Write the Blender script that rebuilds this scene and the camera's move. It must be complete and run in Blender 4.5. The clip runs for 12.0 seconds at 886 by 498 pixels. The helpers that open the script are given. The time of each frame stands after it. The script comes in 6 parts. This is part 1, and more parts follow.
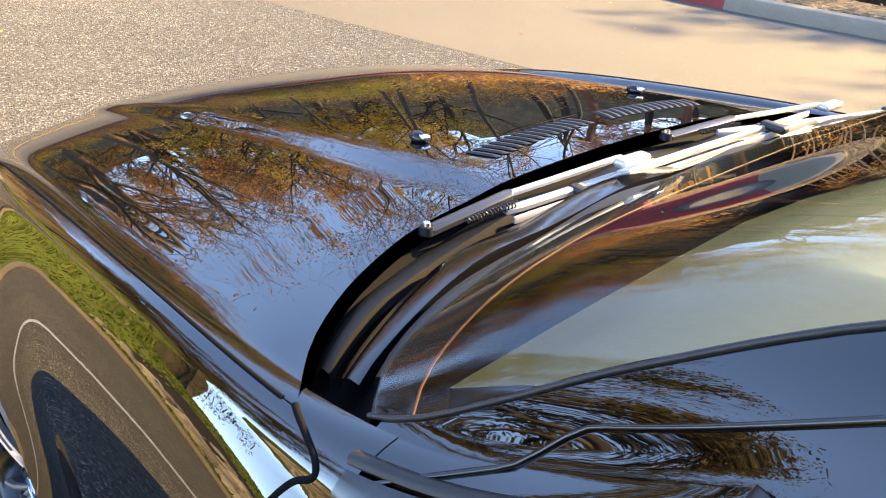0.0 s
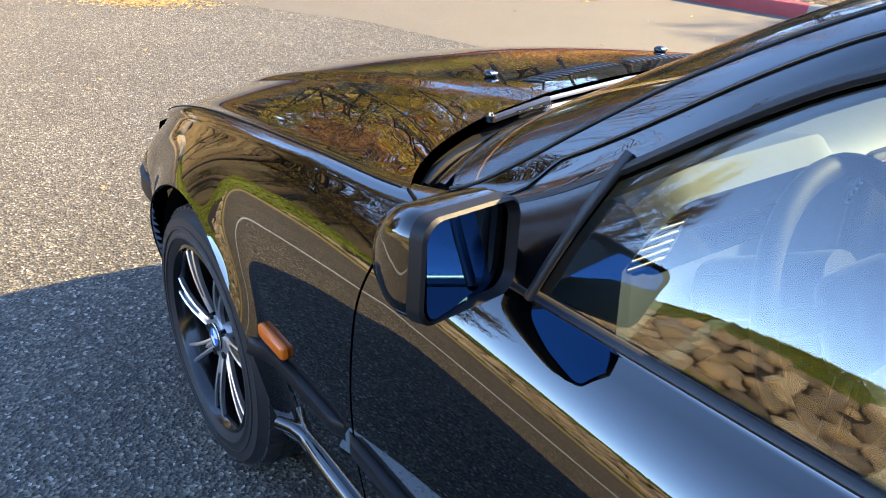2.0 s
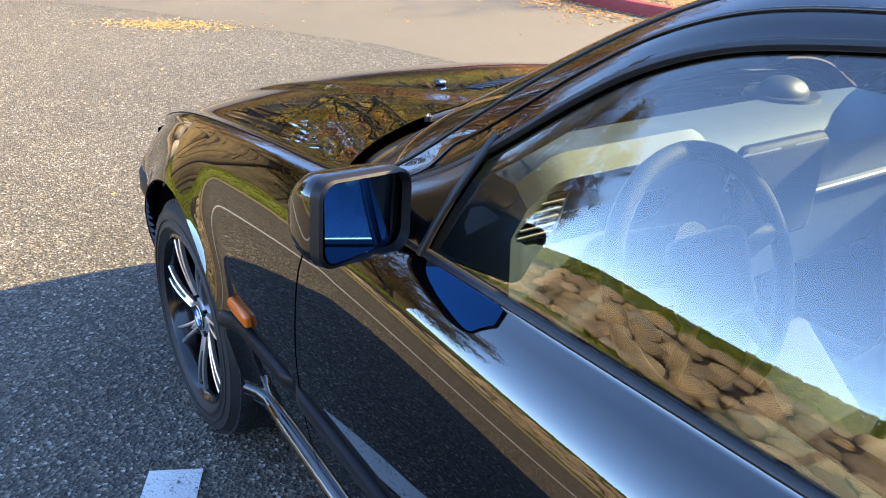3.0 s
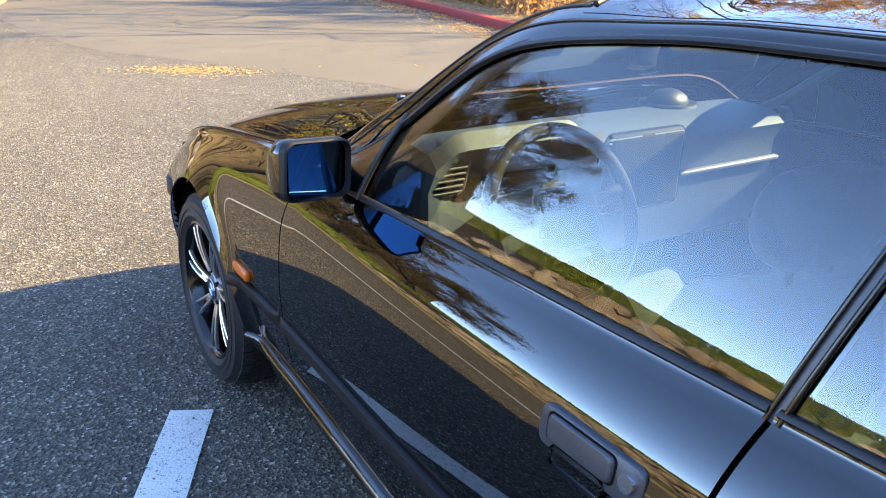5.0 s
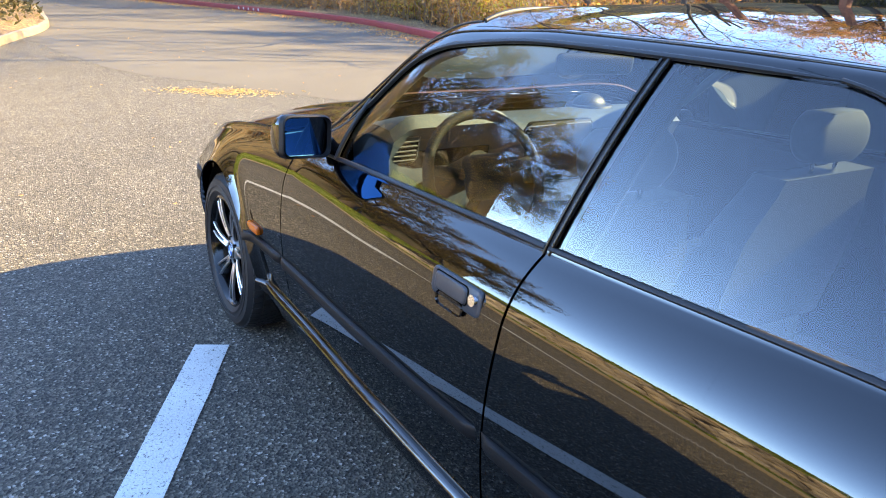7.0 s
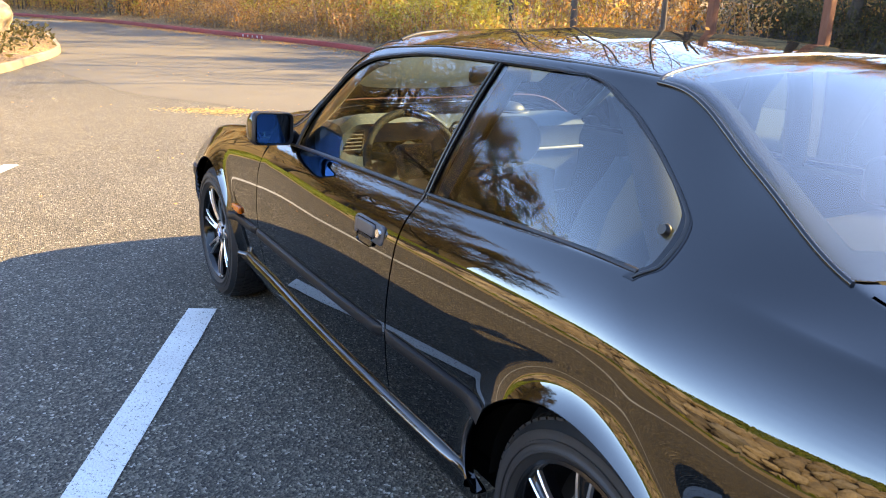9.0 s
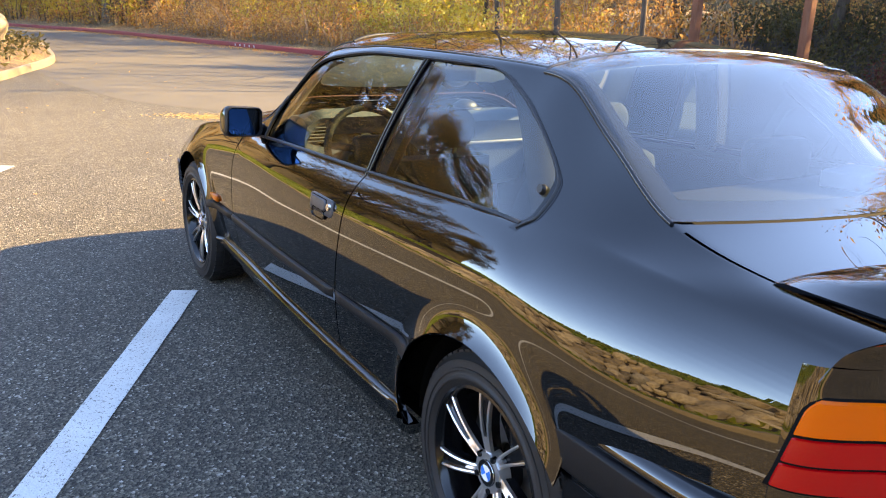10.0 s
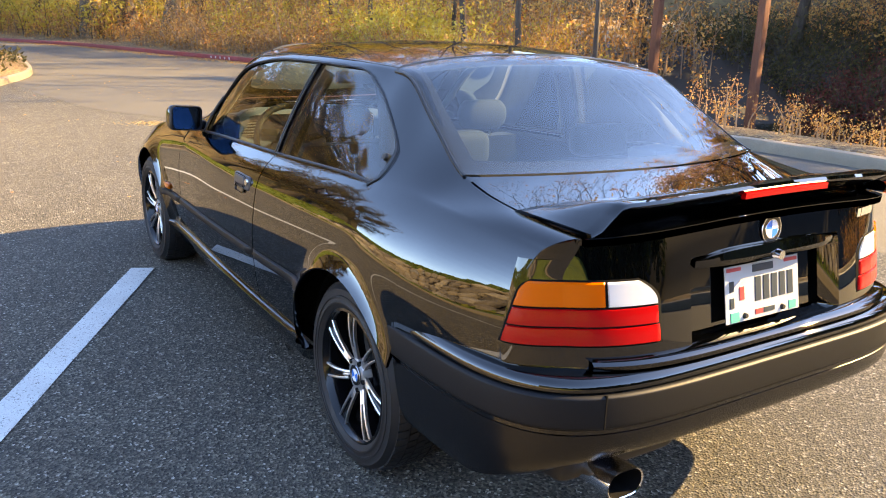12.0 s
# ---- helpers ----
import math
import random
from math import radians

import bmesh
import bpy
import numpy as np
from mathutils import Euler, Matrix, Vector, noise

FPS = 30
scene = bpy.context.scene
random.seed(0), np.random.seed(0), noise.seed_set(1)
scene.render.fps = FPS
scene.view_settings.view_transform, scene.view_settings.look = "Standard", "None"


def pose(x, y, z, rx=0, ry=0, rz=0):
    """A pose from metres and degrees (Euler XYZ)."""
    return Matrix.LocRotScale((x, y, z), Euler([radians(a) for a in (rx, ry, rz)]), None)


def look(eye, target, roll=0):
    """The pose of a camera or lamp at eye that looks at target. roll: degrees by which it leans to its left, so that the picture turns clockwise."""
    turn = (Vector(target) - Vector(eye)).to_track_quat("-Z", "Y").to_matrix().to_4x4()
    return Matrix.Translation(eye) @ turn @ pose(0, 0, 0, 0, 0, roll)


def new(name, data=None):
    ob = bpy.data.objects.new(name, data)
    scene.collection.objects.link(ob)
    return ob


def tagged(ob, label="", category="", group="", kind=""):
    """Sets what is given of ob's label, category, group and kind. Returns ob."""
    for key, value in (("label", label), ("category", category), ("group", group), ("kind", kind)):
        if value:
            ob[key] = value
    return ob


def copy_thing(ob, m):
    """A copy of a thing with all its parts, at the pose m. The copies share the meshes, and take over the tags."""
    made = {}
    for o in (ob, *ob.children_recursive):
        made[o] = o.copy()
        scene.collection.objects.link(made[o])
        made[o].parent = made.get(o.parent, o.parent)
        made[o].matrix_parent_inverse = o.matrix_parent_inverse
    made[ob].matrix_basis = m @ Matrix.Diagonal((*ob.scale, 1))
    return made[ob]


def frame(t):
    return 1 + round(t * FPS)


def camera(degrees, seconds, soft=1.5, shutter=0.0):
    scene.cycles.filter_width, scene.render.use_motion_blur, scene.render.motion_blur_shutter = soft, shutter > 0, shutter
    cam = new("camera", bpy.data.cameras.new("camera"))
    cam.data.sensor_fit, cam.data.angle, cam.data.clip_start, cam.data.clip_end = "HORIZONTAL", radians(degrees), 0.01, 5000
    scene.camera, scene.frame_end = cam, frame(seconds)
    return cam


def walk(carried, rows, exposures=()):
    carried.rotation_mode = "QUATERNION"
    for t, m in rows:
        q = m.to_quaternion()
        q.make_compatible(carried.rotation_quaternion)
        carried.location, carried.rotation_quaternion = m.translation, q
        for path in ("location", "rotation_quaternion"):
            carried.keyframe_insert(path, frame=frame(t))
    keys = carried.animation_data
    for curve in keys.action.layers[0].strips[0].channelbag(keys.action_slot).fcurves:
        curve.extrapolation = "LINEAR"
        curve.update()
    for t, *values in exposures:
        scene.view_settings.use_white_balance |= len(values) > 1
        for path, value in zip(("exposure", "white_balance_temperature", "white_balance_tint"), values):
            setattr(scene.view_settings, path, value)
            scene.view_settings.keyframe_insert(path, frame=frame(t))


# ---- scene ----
cam = camera(57.7, 12.0, 1.1)
PATH = [
    (0, (0.213, 0.982, 1.333), (1.489, -0.249, 0.408), 5.3),
    (0.5, (0.095, 1.029, 1.322), (1.452, -0.118, 0.406), 3.7),
    (1, (-0.016, 1.104, 1.317), (1.386, 0.003, 0.411), 2.7),
    (1.5, (-0.127, 1.217, 1.322), (1.295, 0.144, 0.415), 2.7),
    (2, (-0.224, 1.291, 1.334), (1.22, 0.221, 0.455), 2.4),
    (2.5, (-0.353, 1.278, 1.352), (1.117, 0.226, 0.496), 2.4),
    (3, (-0.489, 1.289, 1.356), (1.006, 0.25, 0.528), 2.3),
    (4.8, (-0.947, 1.419, 1.392), (0.608, 0.405, 0.65), 0.9),
    (5, (-1.019, 1.425, 1.379), (0.547, 0.413, 0.656), 1.4),
    (5.5, (-1.172, 1.47, 1.384), (0.406, 0.463, 0.68), 1.6),
    (6, (-1.329, 1.547, 1.38), (0.26, 0.546, 0.691), 1.6),
    (6.5, (-1.477, 1.588, 1.393), (0.126, 0.6, 0.719), 1.6),
    (7, (-1.678, 1.617, 1.394), (-0.062, 0.636, 0.742), 1.9),
    (8.8, (-2.298, 1.747, 1.418), (-0.657, 0.774, 0.819), 1.4),
    (9, (-2.381, 1.753, 1.41), (-0.741, 0.77, 0.821), 2.1),
    (9.5, (-2.585, 1.746, 1.406), (-0.945, 0.758, 0.826), 2.0),
    (10, (-2.782, 1.791, 1.405), (-1.142, 0.796, 0.837), 1.9),
    (10.5, (-2.981, 1.841, 1.42), (-1.342, 0.839, 0.863), 1.9),
    (11, (-3.191, 1.838, 1.427), (-1.554, 0.824, 0.883), 2.0),
    (11.5, (-3.384, 1.815, 1.418), (-1.753, 0.79, 0.881), 1.9),
    (12, (-3.531, 1.837, 1.425), (-1.906, 0.804, 0.884), 1.6),
]
EXPOSURES = [(0, 3.62, 7600, 13), (.5, 3.62, 7200, 11), (1, 3.57, 6900, 10), (3, 3.48, 6500, 10), (6, 3.57, 6800, 10), (7, 3.64, 6800, 10), (9, 3.64, 7800, 13), (10, 3.5, 8100, 14), (12, 3.36, 7900, 14)]
walk(cam, [(t, look(eye, target, roll)) for t, eye, target, roll in PATH], EXPOSURES)

# ---- light ----
SUN_FROM = Vector((-0.52, -1.55, 1.0)).normalized()
world = bpy.data.worlds.new("sky")
scene.world = world
world.use_nodes = True
wn = world.node_tree.nodes
sky = wn.new("ShaderNodeTexSky")
sky.sky_type = 'NISHITA'
sky.sun_disc = False
sky.air_density, sky.dust_density, sky.ozone_density = 0.9, 1.4, 2.8
sky.altitude = 3000
sky.sun_elevation = math.asin(SUN_FROM.z)
sky.sun_rotation = math.atan2(SUN_FROM.x, SUN_FROM.y)
wn["Background"].inputs["Strength"].default_value = 0.145
world.node_tree.links.new(sky.outputs[0], wn["Background"].inputs["Color"])
sun = new("sun", bpy.data.lights.new("sun", 'SUN'))
sun.data.energy, sun.data.angle, sun.data.color = 3.0, radians(0.5), (1.0, 0.75, 0.37)
sun.matrix_world = look(SUN_FROM * 50, (0, 0, 0))

# ---- materials ----
class Mat:
    """A small node builder round one Principled surface."""
    def __init__(self, name, colour, rough=0.5, metal=0.0, **more):
        self.m = bpy.data.materials.new(name)
        self.m.use_nodes = True
        self.n, self.l = self.m.node_tree.nodes, self.m.node_tree.links
        self.b = self.n["Principled BSDF"]
        self.b.inputs["Base Color"].default_value = (*colour, 1)
        self.b.inputs["Roughness"].default_value = rough
        self.b.inputs["Metallic"].default_value = metal
        for key, value in more.items():
            self.b.inputs[key.replace("_", " ")].default_value = value
        self.co = None

    def coords(self, kind="Object"):
        return self.n.new("ShaderNodeTexCoord").outputs[kind]

    def noise(self, scale, detail=4, rough=0.55, src=None):
        node = self.n.new("ShaderNodeTexNoise")
        node.inputs["Scale"].default_value, node.inputs["Detail"].default_value = scale, detail
        node.inputs["Roughness"].default_value = rough
        self.l.new(src if src else self.coords(), node.inputs["Vector"])
        return node.outputs["Fac"]

    def voronoi(self, scale, feature='F1', out="Distance", src=None):
        node = self.n.new("ShaderNodeTexVoronoi")
        node.feature = feature
        node.inputs["Scale"].default_value = scale
        self.l.new(src if src else self.coords(), node.inputs["Vector"])
        return node.outputs[out]

    def ramp(self, src, *stops):
        node = self.n.new("ShaderNodeValToRGB")
        el = node.color_ramp.elements
        while len(el) < len(stops):
            el.new(0.5)
        for e, (p, c) in zip(el, stops):
            e.position = p
            e.color = (*c, 1) if len(c) == 3 else c
        self.l.new(src, node.inputs["Fac"])
        return node.outputs["Color"]

    def mix(self, a, b, fac, mode='MIX'):
        node = self.n.new("ShaderNodeMix")
        node.data_type, node.blend_type = 'RGBA', mode
        for sock, v in ((node.inputs[0], fac), (node.inputs[6], a), (node.inputs[7], b)):
            if isinstance(v, (int, float)):
                sock.default_value = v
            elif isinstance(v, tuple):
                sock.default_value = (*v, 1)
            else:
                self.l.new(v, sock)
        return node.outputs[2]

    def colour(self, src):
        self.l.new(src, self.b.inputs["Base Color"])
        return self

    def rough(self, src):
        self.l.new(src, self.b.inputs["Roughness"])
        return self

    def bump(self, src, strength=0.3, dist=0.005):
        node = self.n.new("ShaderNodeBump")
        node.inputs["Strength"].default_value, node.inputs["Distance"].default_value = strength, dist
        if self.b.inputs["Normal"].is_linked:
            self.l.new(self.b.inputs["Normal"].links[0].from_socket, node.inputs["Normal"])
        self.l.new(src, node.inputs["Height"])
        self.l.new(node.outputs[0], self.b.inputs["Normal"])
        return self

    def random(self):
        return self.n.new("ShaderNodeObjectInfo").outputs["Random"]

    def island(self):
        return self.n.new("ShaderNodeNewGeometry").outputs["Random Per Island"]


def grey(v):
    return (v, v, v)


def plain(name, colour, rough=0.5, metal=0.0, grain=0.0, **more):
    k = Mat(name, colour, rough, metal, **more)
    if grain:
        f = k.noise(60)
        k.colour(k.mix(tuple(c * (1 - grain) for c in colour), tuple(min(1, c * (1 + grain)) for c in colour), f))
        k.bump(k.noise(220, 2), 0.15, 0.002)
    return k.m


def paint_black():
    k = Mat("black_paint", (0.0004, 0.0005, 0.0007), 0.3)
    k.b.inputs["Specular IOR Level"].default_value = 0.0
    k.b.inputs["Coat Weight"].default_value = 1.0
    k.b.inputs["Coat Roughness"].default_value = 0.01
    k.b.inputs["Coat IOR"].default_value = 1.68
    dust = k.ramp(k.noise(300, 2), (0.72, grey(0)), (0.80, grey(1)))
    k.colour(k.mix((0.0004, 0.0005, 0.0007), (0.006, 0.006, 0.006), dust))
    return k.m


def glass(name, tint, f0=1.5, haze=0.0):
    m = bpy.data.materials.new(name)
    m.use_nodes = True
    n, l = m.node_tree.nodes, m.node_tree.links
    n.remove(n["Principled BSDF"])
    tr, gl, mx, fr = n.new("ShaderNodeBsdfTransparent"), n.new("ShaderNodeBsdfGlossy"), n.new("ShaderNodeMixShader"), n.new("ShaderNodeFresnel")
    tr.inputs["Color"].default_value = (*tint, 1)
    gl.inputs["Roughness"].default_value = 0.0
    fr.inputs["IOR"].default_value = f0
    l.new(fr.outputs[0], mx.inputs[0])
    l.new(tr.outputs[0], mx.inputs[1])
    l.new(gl.outputs[0], mx.inputs[2])
    out = mx.outputs[0]
    if haze:
        df, m2 = n.new("ShaderNodeBsdfDiffuse"), n.new("ShaderNodeMixShader")
        df.inputs["Color"].default_value = (0.5, 0.5, 0.5, 1)
        m2.inputs[0].default_value = haze
        l.new(out, m2.inputs[1])
        l.new(df.outputs[0], m2.inputs[2])
        out = m2.outputs[0]
    l.new(out, n["Material Output"].inputs["Surface"])
    return m


def asphalt():
    k = Mat("asphalt", (0.12, 0.11, 0.10), 0.85)
    big = k.noise(0.22, 5, 0.6)
    mid = k.noise(2.5, 4, 0.6)
    sep = k.n.new("ShaderNodeSeparateColor")
    k.l.new(k.voronoi(118, out="Color"), sep.inputs[0])
    base = k.ramp(sep.outputs[0], (0.0, (0.010, 0.009, 0.008)), (0.14, (0.034, 0.030, 0.023)), (0.5, (0.056, 0.050, 0.038)), (0.8, (0.112, 0.099, 0.073)), (0.95, (0.18, 0.16, 0.12)), (1.0, (0.38, 0.35, 0.30)))
    c = k.mix(base, k.ramp(big, (0.3, grey(0.80)), (0.7, grey(1.2))), 1.0, 'MULTIPLY')
    c = k.mix(c, k.ramp(mid, (0.3, grey(0.86)), (0.7, grey(1.12))), 1.0, 'MULTIPLY')
    pale = k.ramp(k.voronoi(17), (0.0, grey(1)), (0.06, grey(0)))
    c = k.mix(c, (0.27, 0.25, 0.21), k.mix(grey(0), grey(0.6), pale))
    k.colour(c)
    k.b.inputs["Diffuse Roughness"].default_value = 1.0
    k.bump(k.voronoi(118), 1.0, 0.007)
    k.bump(k.noise(34, 3), 0.35, 0.012)
    return k.m


def smooth_asphalt():
    k = Mat("smooth_asphalt", (0.13, 0.12, 0.11), 0.85)
    c = k.ramp(k.noise(140, 3), (0.3, (0.046, 0.041, 0.032)), (0.7, (0.092, 0.082, 0.064)))
    c = k.mix(c, k.ramp(k.noise(0.3, 5, 0.6), (0.3, grey(0.85)), (0.7, grey(1.15))), 1.0, 'MULTIPLY')
    k.colour(c)
    k.bump(k.noise(90, 3), 0.4, 0.006)
    return k.m


def litter():
    k = Mat("leaf_litter", (0.25, 0.15, 0.07), 0.85)
    sep = k.n.new("ShaderNodeSeparateColor")
    k.l.new(k.voronoi(26, out="Color"), sep.inputs[0])
    c = k.ramp(sep.outputs[0], (0.0, (0.05, 0.03, 0.014)), (0.4, (0.14, 0.078, 0.03)), (0.75, (0.27, 0.16, 0.055)), (1.0, (0.36, 0.26, 0.10)))
    c = k.mix(c, k.ramp(k.noise(0.8, 4), (0.3, grey(0.6)), (0.7, grey(1.2))), 1.0, 'MULTIPLY')
    k.colour(c)
    k.bump(k.voronoi(26), 0.8, 0.03)
    return k.m


def lawn():
    k = Mat("grass_turf", (0.10, 0.14, 0.03), 0.8)
    c = k.ramp(k.noise(3.5, 5, 0.65), (0.3, (0.085, 0.125, 0.010)), (0.55, (0.16, 0.205, 0.018)), (0.75, (0.24, 0.225, 0.045)))
    c = k.mix(c, k.ramp(k.noise(60, 3), (0.3, grey(0.6)), (0.7, grey(1.3))), 1.0, 'MULTIPLY')
    k.colour(c)
    k.bump(k.noise(70, 3), 0.9, 0.03)
    return k.m


def stone():
    k = Mat("quarried_stone", (0.30, 0.24, 0.17), 0.8)
    c = k.ramp(k.random(), (0.0, (0.11, 0.10, 0.09)), (0.3, (0.36, 0.29, 0.19)), (0.55, (0.20, 0.17, 0.13)), (0.8, (0.46, 0.39, 0.28)), (1.0, (0.25, 0.24, 0.22)))
    c = k.mix(c, k.ramp(k.noise(5, 5, 0.6), (0.3, grey(0.6)), (0.7, grey(1.3))), 1.0, 'MULTIPLY')
    k.colour(c)
    k.bump(k.noise(9, 5), 0.6, 0.05)
    return k.m


def leafy(name, *stops):
    """Thin leaves that let some of the light through."""
    k = Mat(name, stops[0][1], 0.6)
    c = k.ramp(k.island(), *[(p, tuple(v * .86 for v in q)) for p, q in stops])
    k.colour(c)
    tl, mx = k.n.new("ShaderNodeBsdfTranslucent"), k.n.new("ShaderNodeMixShader")
    mx.inputs[0].default_value = 0.5
    k.l.new(c, tl.inputs["Color"])
    k.l.new(k.b.outputs[0], mx.inputs[1])
    k.l.new(tl.outputs[0], mx.inputs[2])
    k.l.new(mx.outputs[0], k.n["Material Output"].inputs["Surface"])
    return k.m


def bark(name, dark, light):
    k = Mat(name, dark, 0.85)
    m = k.n.new("ShaderNodeMapping")
    m.inputs["Scale"].default_value = (1, 1, .18)
    k.l.new(k.coords(), m.inputs[0])
    f = k.noise(14, 5, 0.6, m.outputs[0])
    k.colour(k.ramp(f, (0.3, dark), (0.7, light)))
    k.bump(f, 0.8, 0.03)
    return k.m


def worn_paint(name, colour, under, amount=0.5):
    k = Mat(name, colour, 0.65)
    f = k.ramp(k.noise(95, 5, 0.75), (amount - .05, grey(1)), (amount + .02, grey(0)))
    shade = k.ramp(k.noise(4, 4), (0.3, grey(0.85)), (0.7, grey(1.08)))
    k.colour(k.mix(k.mix(colour, shade, 1.0, 'MULTIPLY'), under, f))
    k.bump(k.voronoi(115), 0.5, 0.004)
    return k.m


BLACK = paint_black()
RUBBER = plain("black_rubber", (0.005, 0.005, 0.0055), 0.5, grain=0.3)
TRIM = plain("matt_black_trim", (0.0045, 0.0045, 0.005), 0.50, grain=0.2, Specular_IOR_Level=0.22)
SATINGREY = plain("satin_grey_trim", (0.032, 0.034, 0.040), 0.38, grain=0.1)
GLOSSTRIM = plain("satin_black_trim", (0.0025, 0.0025, 0.003), 0.14)
CHROME = plain("chrome", (0.75, 0.76, 0.78), 0.12, 1.0)
SIDEGLASS = glass("side_glass", (0.52, 0.68, 0.77), 1.9)
FRONTGLASS = glass("windscreen_glass", (0.60, 0.74, 0.70), 1.6)
DARK = plain("dark_underside", (0.003, 0.003, 0.003), 0.9, Specular_IOR_Level=0.1)
ASPHALT = asphalt()
SMOOTH_ASPHALT = smooth_asphalt()
LITTER = litter()
LAWN = lawn()
STONE = stone()
LINE_PAINT = worn_paint("white_line_paint", (0.50, 0.51, 0.49), (0.065, 0.06, 0.055), 0.42)
RED_KERB = worn_paint("red_kerb_paint", (0.24, 0.022, 0.02), (0.20, 0.16, 0.13), 0.36)
CONCRETE = worn_paint("pale_kerb_concrete", (0.22, 0.18, 0.125), (0.16, 0.135, 0.095), 0.45)
BARK_GREY = bark("grey_bark", (0.06, 0.042, 0.026), (0.17, 0.12, 0.075))
BARK_DARK = bark("dark_bark", (0.022, 0.016, 0.012), (0.085, 0.065, 0.048))
RUST = bark("rust_brown_steel", (0.13, 0.045, 0.022), (0.20, 0.075, 0.038))
LEAF_YELLOW = leafy("yellow_leaves", (0.0, (0.36, 0.27, 0.03)), (0.4, (0.66, 0.46, 0.05)), (0.7, (0.52, 0.44, 0.06)), (1.0, (0.74, 0.60, 0.14)))
LEAF_BROWN = leafy("brown_leaves", (0.0, (0.22, 0.10, 0.03)), (0.4, (0.58, 0.30, 0.075)), (0.7, (0.74, 0.45, 0.13)), (1.0, (0.55, 0.19, 0.05)))
LEAF_OLIVE = leafy("olive_leaves", (0.0, (0.035, 0.034, 0.012)), (0.5, (0.085, 0.078, 0.022)), (1.0, (0.17, 0.13, 0.042)))
LEAF_RED = leafy("dark_red_leaves", (0.0, (0.10, 0.02, 0.018)), (0.5, (0.20, 0.05, 0.035)), (1.0, (0.12, 0.08, 0.03)))

# ---- mesh helpers ----
def pchip(*pairs):
    """A smooth, never overshooting curve through (x, value) pairs."""
    pts = sorted(pairs)
    xs, ys = np.array([p[0] for p in pts], float), np.array([p[1] for p in pts], float)
    h, d = np.diff(xs), np.diff(ys) / np.diff(xs)
    m = np.zeros(len(xs))
    m[0], m[-1] = d[0], d[-1]
    for i in range(1, len(xs) - 1):
        if d[i - 1] * d[i] > 0:
            w1, w2 = 2 * h[i] + h[i - 1], h[i] + 2 * h[i - 1]
            m[i] = (w1 + w2) / (w1 / d[i - 1] + w2 / d[i])

    def f(x):
        x = np.asarray(x, float)
        i = np.clip(np.searchsorted(xs, x) - 1, 0, len(h) - 1)
        s = (x - xs[i]) / h[i]
        s_in = np.clip(s, 0, 1)
        v = ((1 + 2 * s_in) * (1 - s_in) ** 2 * ys[i] + s_in * (1 - s_in) ** 2 * h[i] * m[i]
             + s_in ** 2 * (3 - 2 * s_in) * ys[i + 1] + s_in ** 2 * (s_in - 1) * h[i] * m[i + 1])
        return v + np.where(s < 0, s * h[i] * m[i], 0) + np.where(s > 1, (s - 1) * h[i] * m[i + 1], 0)
    return f


def softened(f, lo, hi, width):
    """The curve f, averaged over a sliding stretch, so that its bends run smoothly."""
    xs = np.linspace(lo, hi, 500)
    ws = np.linspace(-2.2, 2.2, 45)
    g = np.exp(-ws ** 2)
    ys = sum(a * f(xs + width * b) for a, b in zip(g / g.sum(), ws))

    def cubic(x):
        u = np.clip((np.asarray(x, float) - lo) / (hi - lo) * 499, 1, 497.999)
        i = u.astype(int)
        s = u - i
        a, b, c, d = ys[i - 1], ys[i], ys[i + 1], ys[i + 2]
        return b + .5 * s * (c - a + s * (2 * a - 5 * b + 4 * c - d + s * (3 * (b - c) + d - a)))
    return cubic


def smooth(a, b, x):
    s = np.clip((np.asarray(x, float) - a) / (b - a), 0, 1)
    return s * s * (3 - 2 * s)


def link(name, mesh, mat, parent=None, label=""):
    ob = new(name, mesh)
    if mat and not mesh.materials:
        mesh.materials.append(mat)
    if parent:
        ob.parent = parent
    if label:
        ob["label"] = label
    return ob


def part(name, bm, mat, parent=None, label="", sharp=None):
    me = bpy.data.meshes.new(name)
    bm.normal_update()
    bm.to_mesh(me)
    bm.free()
    if sharp is not None:
        me.shade_smooth()
        if sharp:
            me.set_sharp_from_angle(angle=radians(sharp))
    return link(name, me, mat, parent, label)


def box(bm, cx, cy, cz, sx, sy, sz, bevel=0.0, m=None):
    r = bmesh.ops.create_cube(bm, size=1.0)
    vs = r["verts"]
    bmesh.ops.scale(bm, vec=(sx, sy, sz), verts=vs)
    if bevel:
        es = list({e for v in vs for e in v.link_edges})
        r2 = bmesh.ops.bevel(bm, geom=es, offset=bevel, segments=3, affect='EDGES', profile=0.5)
        vs = list({v for f in r2["faces"] for v in f.verts} | {v for v in vs if v.is_valid})
    bmesh.ops.translate(bm, vec=(cx, cy, cz), verts=vs)
    if m:
        bmesh.ops.transform(bm, matrix=m, verts=vs)
    return vs


def grid_faces(nu, nv, base=0, close_u=False):
    out = []
    for i in range(nu if close_u else nu - 1):
        j = (i + 1) % nu
        for k in range(nv - 1):
            out.append((base + i * nv + k, base + j * nv + k, base + j * nv + k + 1, base + i * nv + k + 1))
    return out


def sheet(name, pts, mat, parent=None, label="", close_u=False, flat=False):
    """A mesh from a grid of points, pts[u][v]."""
    pts = np.asarray(pts, float)
    nu, nv = pts.shape[:2]
    me = bpy.data.meshes.new(name)
    me.from_pydata(pts.reshape(-1, 3).tolist(), [], grid_faces(nu, nv, 0, close_u))
    if not flat:
        me.shade_smooth()
        me.set_sharp_from_angle(angle=radians(40))
    return link(name, me, mat, parent, label)


